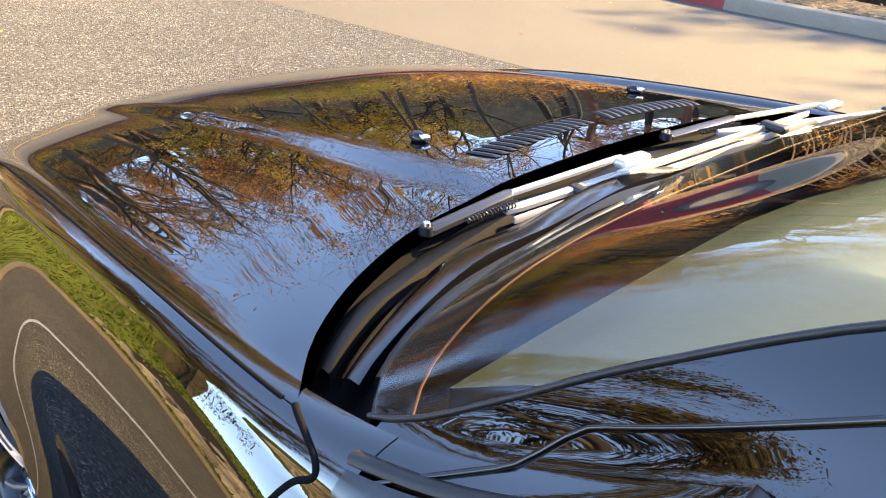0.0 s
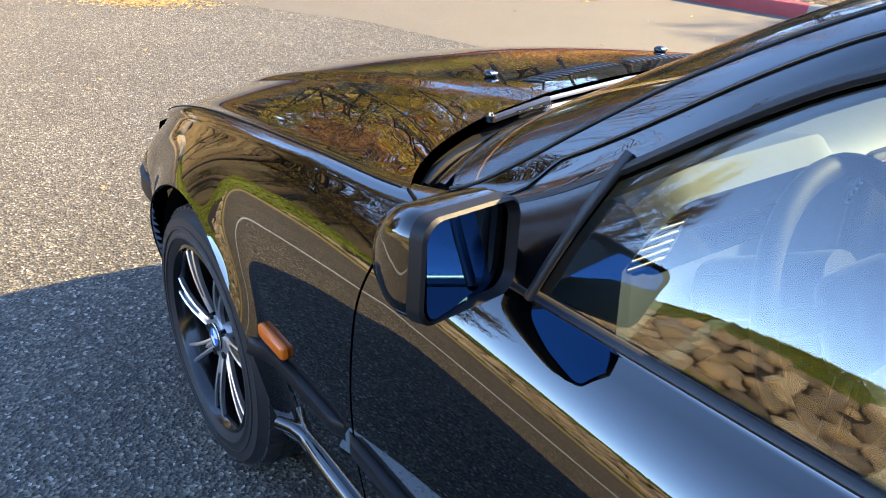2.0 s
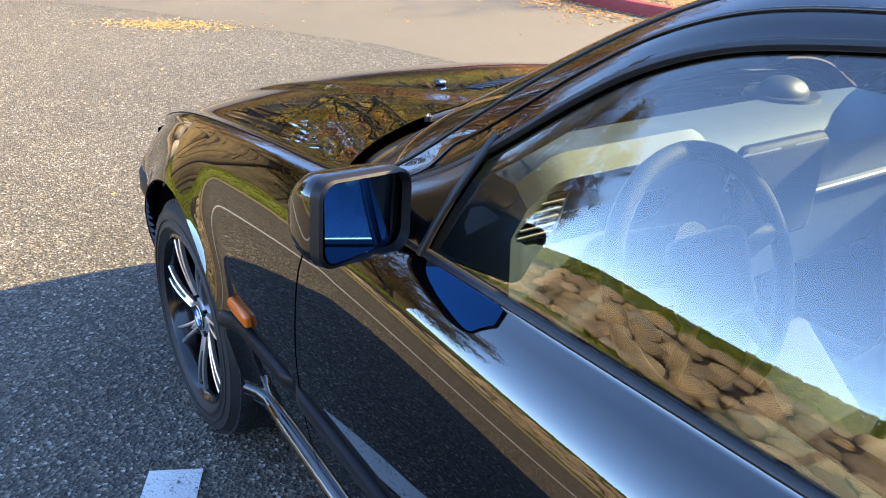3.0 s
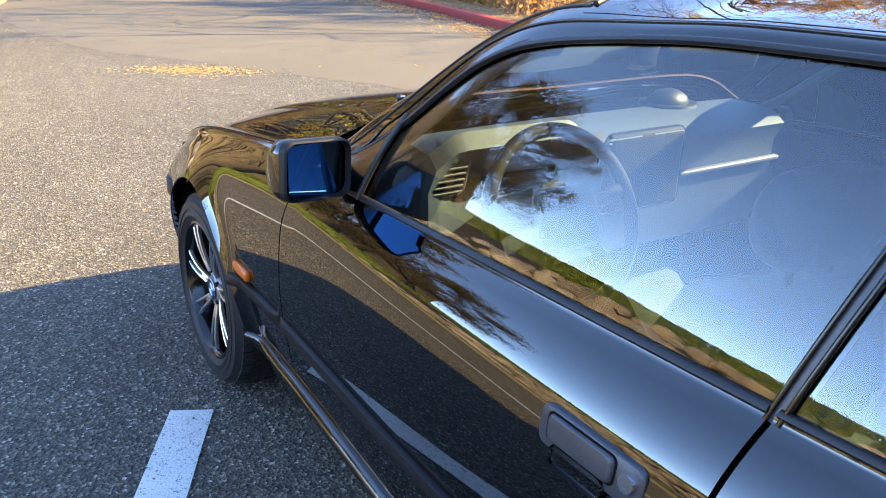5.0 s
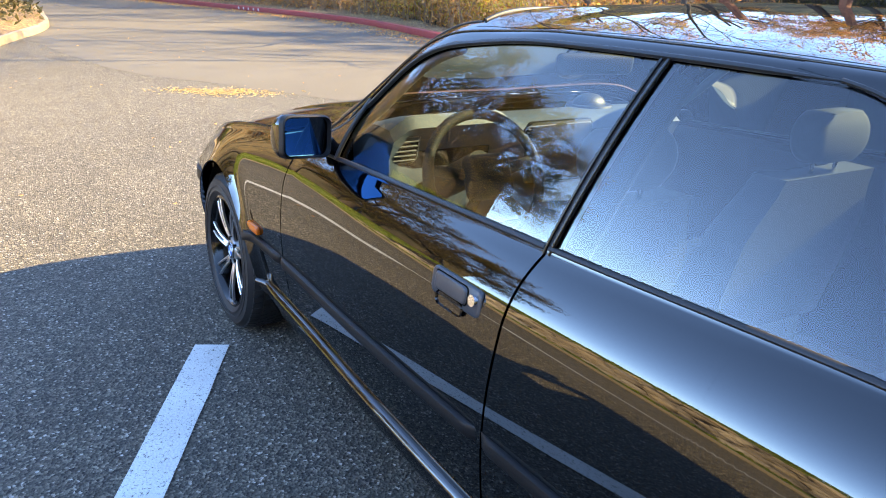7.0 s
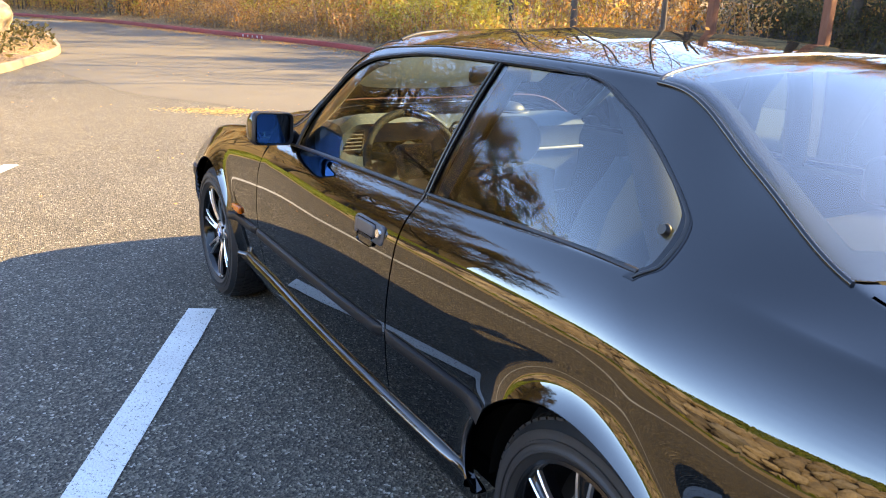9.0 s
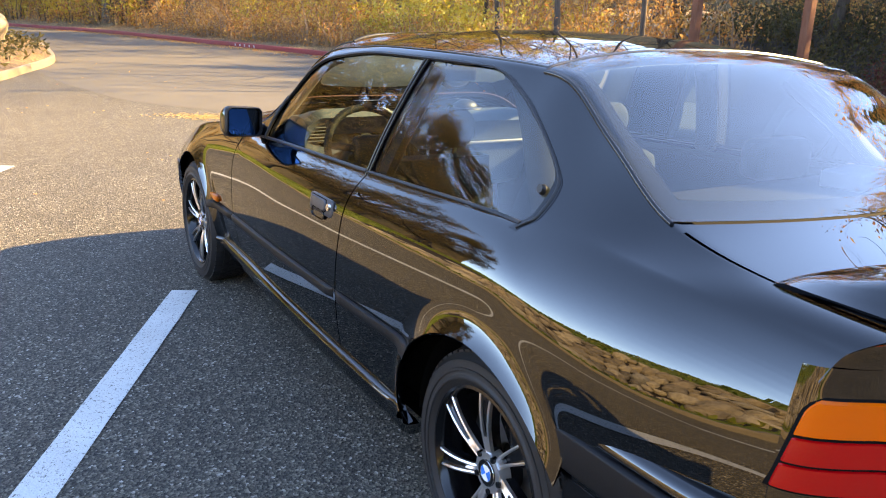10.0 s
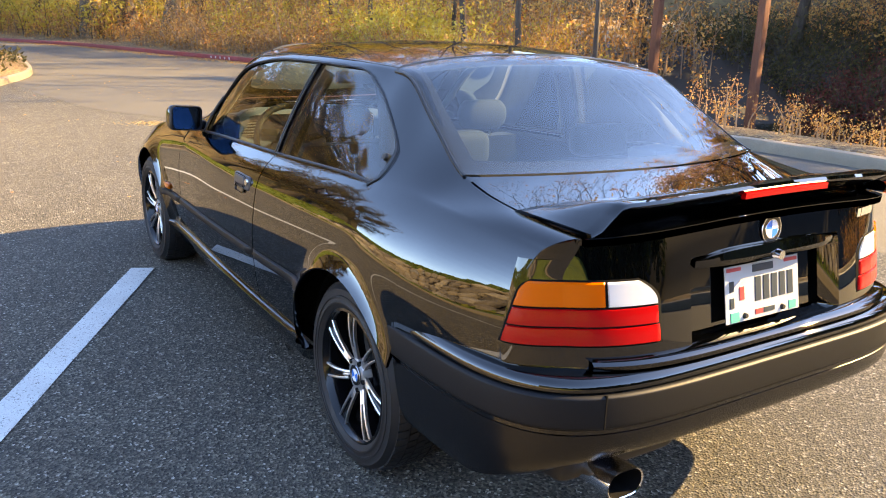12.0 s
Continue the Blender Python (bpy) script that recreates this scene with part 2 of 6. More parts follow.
def tube(name, path, radius, mat, parent=None, label="", sides=10, squash=1.0, caps=True):
    """A round bar along a path; radius may be a number or one per point."""
    path = [Vector(p) for p in path]
    rs = [radius] * len(path) if isinstance(radius, (int, float)) else list(radius)
    verts, up = [], Vector((0, 0, 1))
    for i, p in enumerate(path):
        d = (path[min(i + 1, len(path) - 1)] - path[max(i - 1, 0)]).normalized()
        ref = up if abs(d.dot(up)) < 0.95 else Vector((1, 0, 0))
        a = d.cross(ref).normalized()
        b = a.cross(d)
        for k in range(sides):
            th = 2 * math.pi * k / sides
            verts.append(p + a * rs[i] * math.cos(th) + b * rs[i] * squash * math.sin(th))
    faces = []
    for i in range(len(path) - 1):
        for k in range(sides):
            k2 = (k + 1) % sides
            faces.append((i * sides + k, (i + 1) * sides + k, (i + 1) * sides + k2, i * sides + k2))
    if caps:
        faces.append(tuple(range(sides)))
        faces.append(tuple(reversed(range((len(path) - 1) * sides, len(path) * sides))))
    me = bpy.data.meshes.new(name)
    me.from_pydata([tuple(v) for v in verts], [], faces)
    me.shade_smooth()
    me.set_sharp_from_angle(angle=radians(50))
    return link(name, me, mat, parent, label)


def spline(pts, n):
    """Catmull-Rom through a few points, n steps a stretch."""
    p = [Vector(q) for q in pts]
    p = [2 * p[0] - p[1]] + p + [2 * p[-1] - p[-2]]
    out = []
    for i in range(1, len(p) - 2):
        for k in range(n):
            s = k / n
            out.append(0.5 * ((2 * p[i]) + (p[i + 1] - p[i - 1]) * s + (2 * p[i - 1] - 5 * p[i] + 4 * p[i + 1] - p[i + 2]) * s ** 2
                              + (3 * p[i] - p[i - 1] - 3 * p[i + 1] + p[i + 2]) * s ** 3))
    out.append(p[-2])
    return out

# ---- the car's skin: one smooth surface, cut into panels ----
# x runs forward from the middle between the axles, y to the car's left.
AXLE_F, AXLE_R, ARCH_F, ARCH_R, HUB = 1.35, -1.35, 0.365, 0.365, 0.313
zb = softened(pchip((2.05, .60), (1.9, .66), (1.6, .745), (1.35, .79), (1.0, .84), (.65, .877), (0, .90), (-.63, .92), (-1.38, .947), (-1.75, .94), (-2.1, .91), (-2.3, .89)), -2.4, 2.2, .11)
yb = softened(pchip((2.05, .59), (1.9, .665), (1.6, .705), (1.35, .722), (1, .728), (.65, .732), (0, .748), (-.63, .75), (-1.38, .742), (-1.75, .727), (-2.1, .69), (-2.3, .66)), -2.4, 2.2, .11)
ycr = softened(pchip((2.05, .66), (1.9, .732), (1.6, .768), (1.35, .780), (1.0, .782), (.65, .790), (0, .816), (-.6, .825), (-1.35, .824), (-1.75, .806), (-2.1, .742), (-2.3, .70)), -2.4, 2.2, .11)
zcr = softened(pchip((2.05, .55), (1.9, .60), (1.6, .68), (1.35, .72), (.65, .768), (-.6, .79), (-1.38, .805), (-2.1, .83), (-2.3, .835)), -2.4, 2.2, .11)
zc = softened(pchip((2.05, .645), (2.0, .668), (1.9, .70), (1.6, .775), (1.35, .815), (1.0, .86), (.72, .897), (.6, .922), (.5, .953), (.4, 1.007), (.3, 1.077), (.2, 1.151), (.1, 1.212), (0, 1.247), (-.1, 1.263), (-.4, 1.288), (-.75, 1.291), (-1.0, 1.287), (-1.235, 1.274), (-1.47, 1.15), (-1.71, 1.014), (-1.9, .98), (-2.1, .962), (-2.3, .95)), -2.4, 2.2, .03)
yc = softened(pchip((2.05, .58), (2.0, .60), (1.9, .615), (1.35, .65), (1.0, .668), (.72, .675), (.6, .672), (.4, .65), (.1, .615), (-.1, .60), (-.4, .592), (-.75, .585), (-1.0, .567), (-1.235, .536), (-1.47, .573), (-1.71, .608), (-1.9, .62), (-2.1, .615), (-2.3, .6)), -2.4, 2.2, .03)
zm = softened(pchip((2.08, .70), (2.0, .735), (1.9, .767), (1.6, .84), (1.35, .888), (1.0, .943), (.85, .962), (.78, .968), (.6, 1.03), (.4, 1.137), (.2, 1.238), (0, 1.308), (-.2, 1.336), (-.5, 1.353), (-.8, 1.35), (-1.1, 1.327), (-1.25, 1.302), (-1.5, 1.17), (-1.8, 1.033), (-1.95, 1.005), (-2.1, .99), (-2.3, .98)), -2.4, 2.2, .03)
bulge = softened(pchip((2.1, .02), (1.0, .02), (.7, .012), (.5, .012), (-1.2, .012), (-1.5, -.012), (-1.75, -.006), (-2.0, .012), (-2.3, .014)), -2.4, 2.2, .05)
blend1 = softened(pchip((2.1, .20), (.9, .17), (.62, .1), (.5, 0), (-1.3, 0), (-1.5, .16), (-1.75, .3), (-2.3, .35)), -2.4, 2.2, .02)
fullness = softened(pchip((2.1, .006), (1.7, .010), (1.0, .012), (.4, .013), (-1.4, .013), (-1.8, .011), (-2.3, .005)), -2.4, 2.2, .06)
Z0 = 0.30


def skin_raw(x, t):
    """The surface at station x; t is 0 at the sill, 1 at the belt, 2 at the roof rail or shut line, 3 on the middle line."""
    over = t > 3
    t = np.where(over, 6 - t, t)
    B0, B1, C0, C1, M = yb(x), zb(x), yc(x), zc(x), zm(x)
    # the side, from sill to belt
    z = Z0 + (B1 - Z0) * np.minimum(t, 1)
    yk, zk = ycr(x), zcr(x)
    r = np.clip((z - zk) / (B1 - zk), 0, 1)
    low = np.clip((zk - z) / (zk - Z0), 0, 1.4)
    belly = 1 - np.clip(1 - low / .36, 0, 1) ** 2
    side_y = yk - (yk - B0) * (.38 * r + .62 * r ** 2.5) + fullness(x) * belly - .095 * np.clip(low - .36, 0, 1) ** 1.8
    for ax, ar in ((AXLE_F, ARCH_F), (AXLE_R, ARCH_R)):
        d = np.hypot(x - ax, z - HUB) - ar
        side_y = side_y + .027 * np.clip(1 - d / .075, 0, 1.3) ** 2 * smooth(.2, .35, z)
    # belt to roof rail
    s = np.clip(t - 1, 0, 1)
    n1, n2 = C1 - B1, B0 - C0
    nl = np.hypot(n1, n2) + 1e-6
    b = bulge(x) * 4 * s * (1 - s)
    mid_y = B0 + (C0 - B0) * s + b * n1 / nl
    mid_z = B1 + (C1 - B1) * s + b * n2 / nl
    # roof rail to middle
    q = np.clip(3 - t, 0, 1)
    top_y = C0 * q
    full = 2.3 + 6.7 * smooth(.72, .52, x) * smooth(-.28, .02, x)
    top_z = M - (M - C1) * q ** full
    hood = smooth(.75, .95, x)
    crease = .33 + .05 * (x - .9)
    top_z = top_z + hood * .010 * (smooth(crease + .03, crease - .03, top_y) - .5)
    y = np.where(t <= 1, side_y, np.where(t <= 2, mid_y, top_y))
    zz = np.where(t <= 1, z, np.where(t <= 2, mid_z, top_z))
    zz = np.where(t < 0, Z0 + (B1 - Z0) * t, zz)
    return np.where(over, -y, y), zz


def skin(x, t):
    x, t = np.asarray(x, float), np.asarray(t, float)
    w = blend1(x)
    roof = .06
    near1 = 1 - smooth(1.0, 1.6, t)
    near2 = 1 - smooth(.0, .5, np.abs(t - 2))
    spread = w * near1 * smooth(.35, .8, t) + roof * near2 + .002
    ys, zs, tot = 0, 0, 0
    for k in np.linspace(-1, 1, 27):
        g = math.exp(-2 * k * k)
        a, b = skin_raw(x, t + k * spread)
        ys, zs, tot = ys + g * a, zs + g * b, tot + g
    return np.stack([x, ys / tot, zs / tot], -1)


def skin_normal(x, t):
    e = 8e-3
    du = skin(x + e, t) - skin(x - e, t)
    dv = skin(x, t + e) - skin(x, t - e)
    n = np.cross(dv, du)
    n /= np.linalg.norm(n, axis=-1, keepdims=True) + 1e-12
    return n


GX, GT = np.arange(-2.36, 2.12, .01), np.arange(-.4, 4.41, .02)
GRID = skin(*np.meshgrid(GX, GT, indexing="ij"))


def quick(x, t):
    """A point of the skin, read from a fine table."""
    a, b = (x + 2.36) / .01, (t + .4) / .02
    i, j = min(max(int(a), 0), len(GX) - 2), min(max(int(b), 0), len(GT) - 2)
    u, v = a - i, b - j
    return (GRID[i, j] * (1 - u) + GRID[i + 1, j] * u) * (1 - v) + (GRID[i, j + 1] * (1 - u) + GRID[i + 1, j + 1] * u) * v


def quick_normal(x, t):
    n = np.cross(quick(x, t + .02) - quick(x, t - .02), quick(x + .01, t) - quick(x - .01, t))
    return n / (np.linalg.norm(n) + 1e-12)


def t_at(x, z):
    """Which t lies at the height z on the side."""
    return (z - Z0) / (zb(x) - Z0)


def coons(left, right, low, high, nu, nv, clus=None):
    """Parameter points (x, t) of a four-sided patch; each side is a function of 0..1 that gives x, t."""
    u, v = np.linspace(0, 1, nu), np.linspace(0, 1, nv)
    if clus is not None:
        u = clus
        nu = len(u)
    L, R = np.array([left(a) for a in v], float), np.array([right(a) for a in v], float)
    D, U = np.array([low(a) for a in u], float), np.array([high(a) for a in u], float)
    uu, vv = u[:, None, None], v[None, :, None]
    return ((1 - uu) * L[None] + uu * R[None] + (1 - vv) * D[:, None] + vv * U[:, None]
            - ((1 - uu) * (1 - vv) * D[0] + uu * (1 - vv) * D[-1] + (1 - uu) * vv * U[0] + uu * vv * U[-1]))


def panel(name, patches, mat, parent, label="", side=1, rim=0.012, lift=0.0):
    """Patches of the skin as one mesh, with the true surface's normals and edges turned inwards."""
    verts, norms, faces = [], [], []
    for P, edges in patches:
        nu, nv = P.shape[:2]
        pos, nor = skin(P[..., 0], P[..., 1]), skin_normal(P[..., 0], P[..., 1])
        pos = pos + nor * lift
        base = len(verts)
        verts += pos.reshape(-1, 3).tolist()
        norms += nor.reshape(-1, 3).tolist()
        faces += [tuple(reversed(f)) for f in grid_faces(nu, nv, base)]
        rims = {"l": [(0, j) for j in range(nv)], "r": [(nu - 1, j) for j in reversed(range(nv))],
                "d": [(i, 0) for i in reversed(range(nu))], "u": [(i, nv - 1) for i in range(nu)]}
        for e in edges:
            ids = rims[e]
            b0 = len(verts)
            for i, j in ids:
                inner = (min(max(i, 1), nu - 2), min(max(j, 1), nv - 2))
                out = pos[i, j] - pos[inner]
                out /= np.linalg.norm(out) + 1e-9
                for depth in (0, .25, 1):
                    verts.append((pos[i, j] + out * .0012 * min(1, depth * 4) - nor[i, j] * rim * depth).tolist())
                    mixn = nor[i, j] if depth == 0 else out
                    norms.append(mixn.tolist())
            faces += grid_faces(len(ids), 3, b0)
    V, N = np.array(verts), np.array(norms)
    if side < 0:
        V, N = V * (1, -1, 1), N * (1, -1, 1)
        faces = [tuple(reversed(f)) for f in faces]
    me = bpy.data.meshes.new(name)
    me.from_pydata(V.tolist(), [], faces)
    me.shade_smooth()
    me.normals_split_custom_set_from_vertices([tuple(n) for n in N])
    return link(name, me, mat, parent, label)


def arch_low(x, z_floor):
    """The height of a panel's lower edge along x: the sill, or the wheel arch."""
    for ax, ar in ((AXLE_F, ARCH_F), (AXLE_R, ARCH_R)):
        d = abs(x - ax)
        if d < ar:
            return max(z_floor, HUB + math.sqrt(ar * ar - d * d))
    return z_floor


def arch_steps(x0, x1, ax, ar, n):
    """Stations along a panel that gather where the arch rises steeply."""
    xs = list(np.linspace(x0, x1, n))
    for k in np.linspace(0, math.pi, 41):
        xs.append(ax + (ar - 1e-4) * math.cos(k))
    xs += [ax - ar - 1e-4, ax + ar + 1e-4]
    xs = np.array(sorted(v for v in set(xs) if min(x0, x1) <= v <= max(x0, x1)))
    u = (xs - x0) / (x1 - x0)
    return np.sort(u)


def lerp(a, b, s):
    return a + (b - a) * s


GAP = .0032
FENDER_X, TAIL_X, HOOD_T = .655, -2.09, 1.64
FLOOR_Z = .275
hood_back = pchip((0, .83), (.25, .83), (.43, .822), (.53, .795), (.63, .738), (.69, .672), (.72, .63))
glass_base = pchip((0, .688), (.3, .672), (.46, .660), (.57, .650), (.634, .636), (.67, .608), (.70, .57))
tail_plan = lambda y: -2.270 + .168 * (abs(y) / .714) ** 5
qwin_back = softened(pchip((-.3, -1.20), (0, -1.362), (.12, -1.40), (.3, -1.405), (.44, -1.398), (.52, -1.368), (.62, -1.298), (.71, -1.228), (.77, -1.188), (.86, -1.118), (.93, -1.066), (.97, -1.008), (1, -.925), (1.2, -.3)), -.3, 1.2, .022)
bpil = lambda s: lerp(-.607, -.695, s)
front_gap = softened(pchip((-.5, .655), (.75, .655), (.95, .628), (1.2, .594), (1.32, .602), (1.47, .630), (1.7, .668), (2.2, .69)), -.5, 2.2, .06)
rear_gap = lambda t: lerp(-.522, -.605, min(max(t, 0), 1))

ws_edge = lambda x: float(ws_curve(x))
ws_curve = pchip((-.3, 2.085), (-.05, 2.09), (.3, 2.092), (.42, 2.07), (.5, 2.04), (.62, 1.965))
car = new("car")
tagged(car, "black two-door coupe with glossy paint parked on asphalt", "car")


def y_of(x, t):
    return float(quick(x, t)[1])


def hood_edge(t):
    """Where the hood's rear edge runs, for t from the shut line to the middle."""
    x = .7
    for _ in range(6):
        x = float(hood_back(abs(y_of(x, t))))
    return x


def base_edge(t):
    x = .7
    for _ in range(6):
        x = float(glass_base(abs(y_of(x, t))))
    return x


def tail_edge(t):
    x = -2.2
    for _ in range(6):
        x = tail_plan(abs(y_of(x, t)))
    return max(x, -2.27)


for side in (1, -1):
    # front fender
    u = arch_steps(FENDER_X + GAP, 1.99, AXLE_F, ARCH_F, 60)
    x0, x1 = FENDER_X + GAP, 1.99
    up = lambda v: lerp(t_at(x0, FLOOR_Z), HOOD_T - .02, v)
    P = coons(lambda v: (float(front_gap(up(v))) + GAP, up(v)), lambda v: (x1, lerp(t_at(x1, FLOOR_Z + .2), HOOD_T - .02, v)),
              lambda s: (lerp(x0, x1, s), t_at(lerp(x0, x1, s), arch_low(lerp(x0, x1, s), lerp(FLOOR_Z, FLOOR_Z + .2, smooth(.8, 1, s))))),
              lambda s: (lerp(x0, x1, s), HOOD_T - .02), 0, 60, u)
    foot = lambda v: (float(front_gap(lerp(1.02, 1.93, v))) - GAP, lerp(1.02, 1.93, v))
    P2 = coons(lambda v: (.56, lerp(1.02, 1.93, v)), foot, lambda s: (lerp(.56, foot(0)[0], s), 1.02), lambda s: (lerp(.56, foot(1)[0], s), 1.93), 10, 24)
    panel("front_fender", [(P, "ldu"), (P2, "lru")], BLACK, car, "glossy black fender", side, .02)
    # door
    x0, x1 = rear_gap(0) + GAP, FENDER_X - GAP
    P = coons(lambda v: (rear_gap(v) + GAP, lerp(t_at(x0, FLOOR_Z), 1.02, v)), lambda v: (float(front_gap(lerp(t_at(x1, FLOOR_Z), 1.02, v))) - GAP, lerp(t_at(x1, FLOOR_Z), 1.02, v)),
              lambda s: (lerp(x0, x1, s), t_at(lerp(x0, x1, s), FLOOR_Z)), lambda s: (lerp(rear_gap(1) + GAP, float(front_gap(1.02)) - GAP, s), 1.02), 60, 50)
    panel("door", [(P, "lrdu")], BLACK, car, "glossy black door panel", side, .02)
    # quarter panel with the rear roof pillar
    x0, x1 = TAIL_X, rear_gap(0) - GAP
    u = arch_steps(x0, x1, AXLE_R, ARCH_R, 90)
    P1 = coons(lambda v: (x0, lerp(t_at(x0, .60), 1, v)), lambda v: (rear_gap(v) - GAP, lerp(t_at(x1, FLOOR_Z), 1, v)),
               lambda s: (lerp(x0, x1, s), t_at(lerp(x0, x1, s), arch_low(lerp(x0, x1, s), lerp(.60, FLOOR_Z, smooth(.25, .286, s))))),
               lambda s: (lerp(x0, rear_gap(1) - GAP, s), 1), 0, 50, u)
    P4 = coons(lambda v: (float(qwin_back(0)) - .004, lerp(1, 1.02, v)), lambda v: (rear_gap(1) - GAP, lerp(1, 1.02, v)),
               lambda s: (lerp(float(qwin_back(0)) - .004, rear_gap(1) - GAP, s), 1), lambda s: (lerp(float(qwin_back(0)) - .004, rear_gap(1) - GAP, s), 1.02), 40, 4)
    P2 = coons(lambda v: (tail_plan(.70 - .08 * v), lerp(1, 1.975, v)), lambda v: (float(qwin_back(v)) - .004, lerp(1, 1.975, v)),
               lambda s: (lerp(TAIL_X, float(qwin_back(0)) - .004, s), 1), lambda s: (lerp(tail_plan(.62), float(qwin_back(1)) - .004, s), 1.975), 70, 40)
    P3 = coons(lambda v: (-1.735, lerp(1.975, 2.062, v)), lambda v: (-.93, lerp(1.975, 2.04, v)),
               lambda s: (lerp(-1.735, -.93, s), 1.975), lambda s: (lerp(-1.735, -.93, s), 2.04), 40, 6)
    panel("quarter_panel", [(P1, "rd"), (P2, "u"), (P3, "u"), (P4, "u")], BLACK, car, "glossy black rear quarter panel", side, .02)
    # roof rail over the side windows and down the front pillar
    P = coons(lambda v: (lerp(-1.05, -.95, v), lerp(1.94, 2.0, v)), lambda v: (.585, lerp(1.55, 2.0, v)),
              lambda s: (lerp(-1.05, .585, s), 1.94 - .39 * s ** 7), lambda s: (lerp(-.95, .585, s), 2.0), 90, 10)
    P3 = coons(lambda v: (-1.16, lerp(2.0, 2.05, v)), lambda v: (.60, lerp(2.0, 2.004, v)),
               lambda s: (lerp(-1.16, .60, s), 2.0), lambda s: (lerp(-1.16, .60, s), min(lerp(2.05, 2.12, 1.6 * s), max(2.004, ws_edge(lerp(-1.16, .60, s))))), 90, 12)
    panel("roof_pillar", [(P, "d"), (P3, "u")], BLACK, car, "glossy black roof pillar", side, .012, -.0008)
    # door glass and rear side glass
    P = coons(lambda v: (bpil(v) + .010, lerp(1.0, 1.945, v)), lambda v: (lerp(.35, .31, v), lerp(1.0, 1.92, v)),
              lambda s: (lerp(bpil(0) + .010, .35, s), 1.0), lambda s: (lerp(bpil(1) + .010, .31, s), 1.945 - .025 * s), 40, 24)
    panel("door_glass", [(P, "")], SIDEGLASS, car, "reflective clear door glass", side, .004, -.006).visible_shadow = False
    qw = lambda t: float(qwin_back((t - 1) / .975))
    P = coons(lambda v: (qw(lerp(1.02, 1.945, v)), lerp(1.02, 1.945, v)), lambda v: (bpil(v) - .010, lerp(1.02, 1.945, v)),
              lambda s: (lerp(qw(1.02), bpil(0) - .010, s), 1.02), lambda s: (lerp(qw(1.945), bpil(1) - .010, s), 1.945), 40, 24)
    panel("rear_side_glass", [(P, "")], SIDEGLASS, car, "reflective clear rear side glass", side, .004, -.006).visible_shadow = False
    P = coons(lambda v: (bpil(v) - .011, lerp(1.0, 1.96, v)), lambda v: (bpil(v) + .011, lerp(1.0, 1.96, v)),
              lambda s: (lerp(bpil(0) - .011, bpil(0) + .011, s), 1.0), lambda s: (lerp(bpil(1) - .011, bpil(1) + .011, s), 1.96), 6, 20)
    panel("centre_pillar", [(P, "lr")], SATINGREY, car, "satin grey strip on the centre pillar", side, .02, -.003)

# roof, glass, hood and boot lid across the middle: t from one rail (2) to the other (4)
span = lambda a, v: lerp(a, 6 - a, v)
ws_run = lambda s: lerp(ws_top(2.09) + .005, base_edge(1.97) - .005, s)
ws_top = lambda t: -.03 - .05 * abs(t - 3) ** 2
rw_top = lambda t: -1.16 - .025 * abs(t - 3) ** 4
rw_low = lambda t: -1.845 + .145 * abs(t - 3) ** 2.2
P = coons(lambda v: (rw_top(span(2.05, v)), span(2.05, v)), lambda v: (ws_top(span(2.09, v)), span(2.05, v)),
          lambda s: (lerp(rw_top(2.05), ws_top(2.09), s), 2.05), lambda s: (lerp(rw_top(2.05), ws_top(2.09), s), 3.95), 50, 50)
panel("roof", [(P, "lr")], BLACK, car, "glossy black roof panel")
P = coons(lambda v: (ws_top(span(2.09, v)) + .005, span(2.09, v)), lambda v: (base_edge(span(1.97, v)) - .005, span(1.97, v)),
          lambda s: (ws_run(s), ws_edge(ws_run(s))), lambda s: (ws_run(s), 6 - ws_edge(ws_run(s))), 40, 50)
panel("windscreen", [(P, "")], FRONTGLASS, car, "greenish laminated windscreen", 1, .005, -.004).visible_shadow = False
P = coons(lambda v: (rw_low(span(1.985, v)), span(1.985, v)), lambda v: (rw_top(span(1.985, v)) - .004, span(1.985, v)),
          lambda s: (lerp(rw_low(1.985), rw_top(1.985), s), 1.985), lambda s: (lerp(rw_low(1.985), rw_top(1.985), s), 4.015), 40, 50)
panel("rear_window", [(P, "")], SIDEGLASS, car, "curved rear window with black border", 1, .005, .0035).visible_shadow = False
P = coons(lambda v: (hood_edge(span(HOOD_T, v)), span(HOOD_T, v)), lambda v: (1.99 + .07 * (1 - (2 * v - 1) ** 2), span(HOOD_T, v)),
          lambda s: (lerp(hood_edge(HOOD_T), 1.99, s), HOOD_T), lambda s: (lerp(hood_edge(HOOD_T), 1.99, s), 6 - HOOD_T), 80, 90)
hood = panel("hood", [(P, "lrdu")], BLACK, car, "glossy black hood with a raised middle", 1, .02)
P = coons(lambda v: (tail_edge(span(2.0, v)), span(2.0, v)), lambda v: (rw_low(span(2.0, v)) - .006, span(2.0, v)),
          lambda s: (lerp(tail_edge(2.0), rw_low(2.0) - .006, s), 2.0), lambda s: (lerp(tail_edge(2.0), rw_low(2.0) - .006, s), 4.0), 40, 60)
boot = panel("boot_lid", [(P, "ldu")], BLACK, car, "glossy black boot lid", 1, .02)

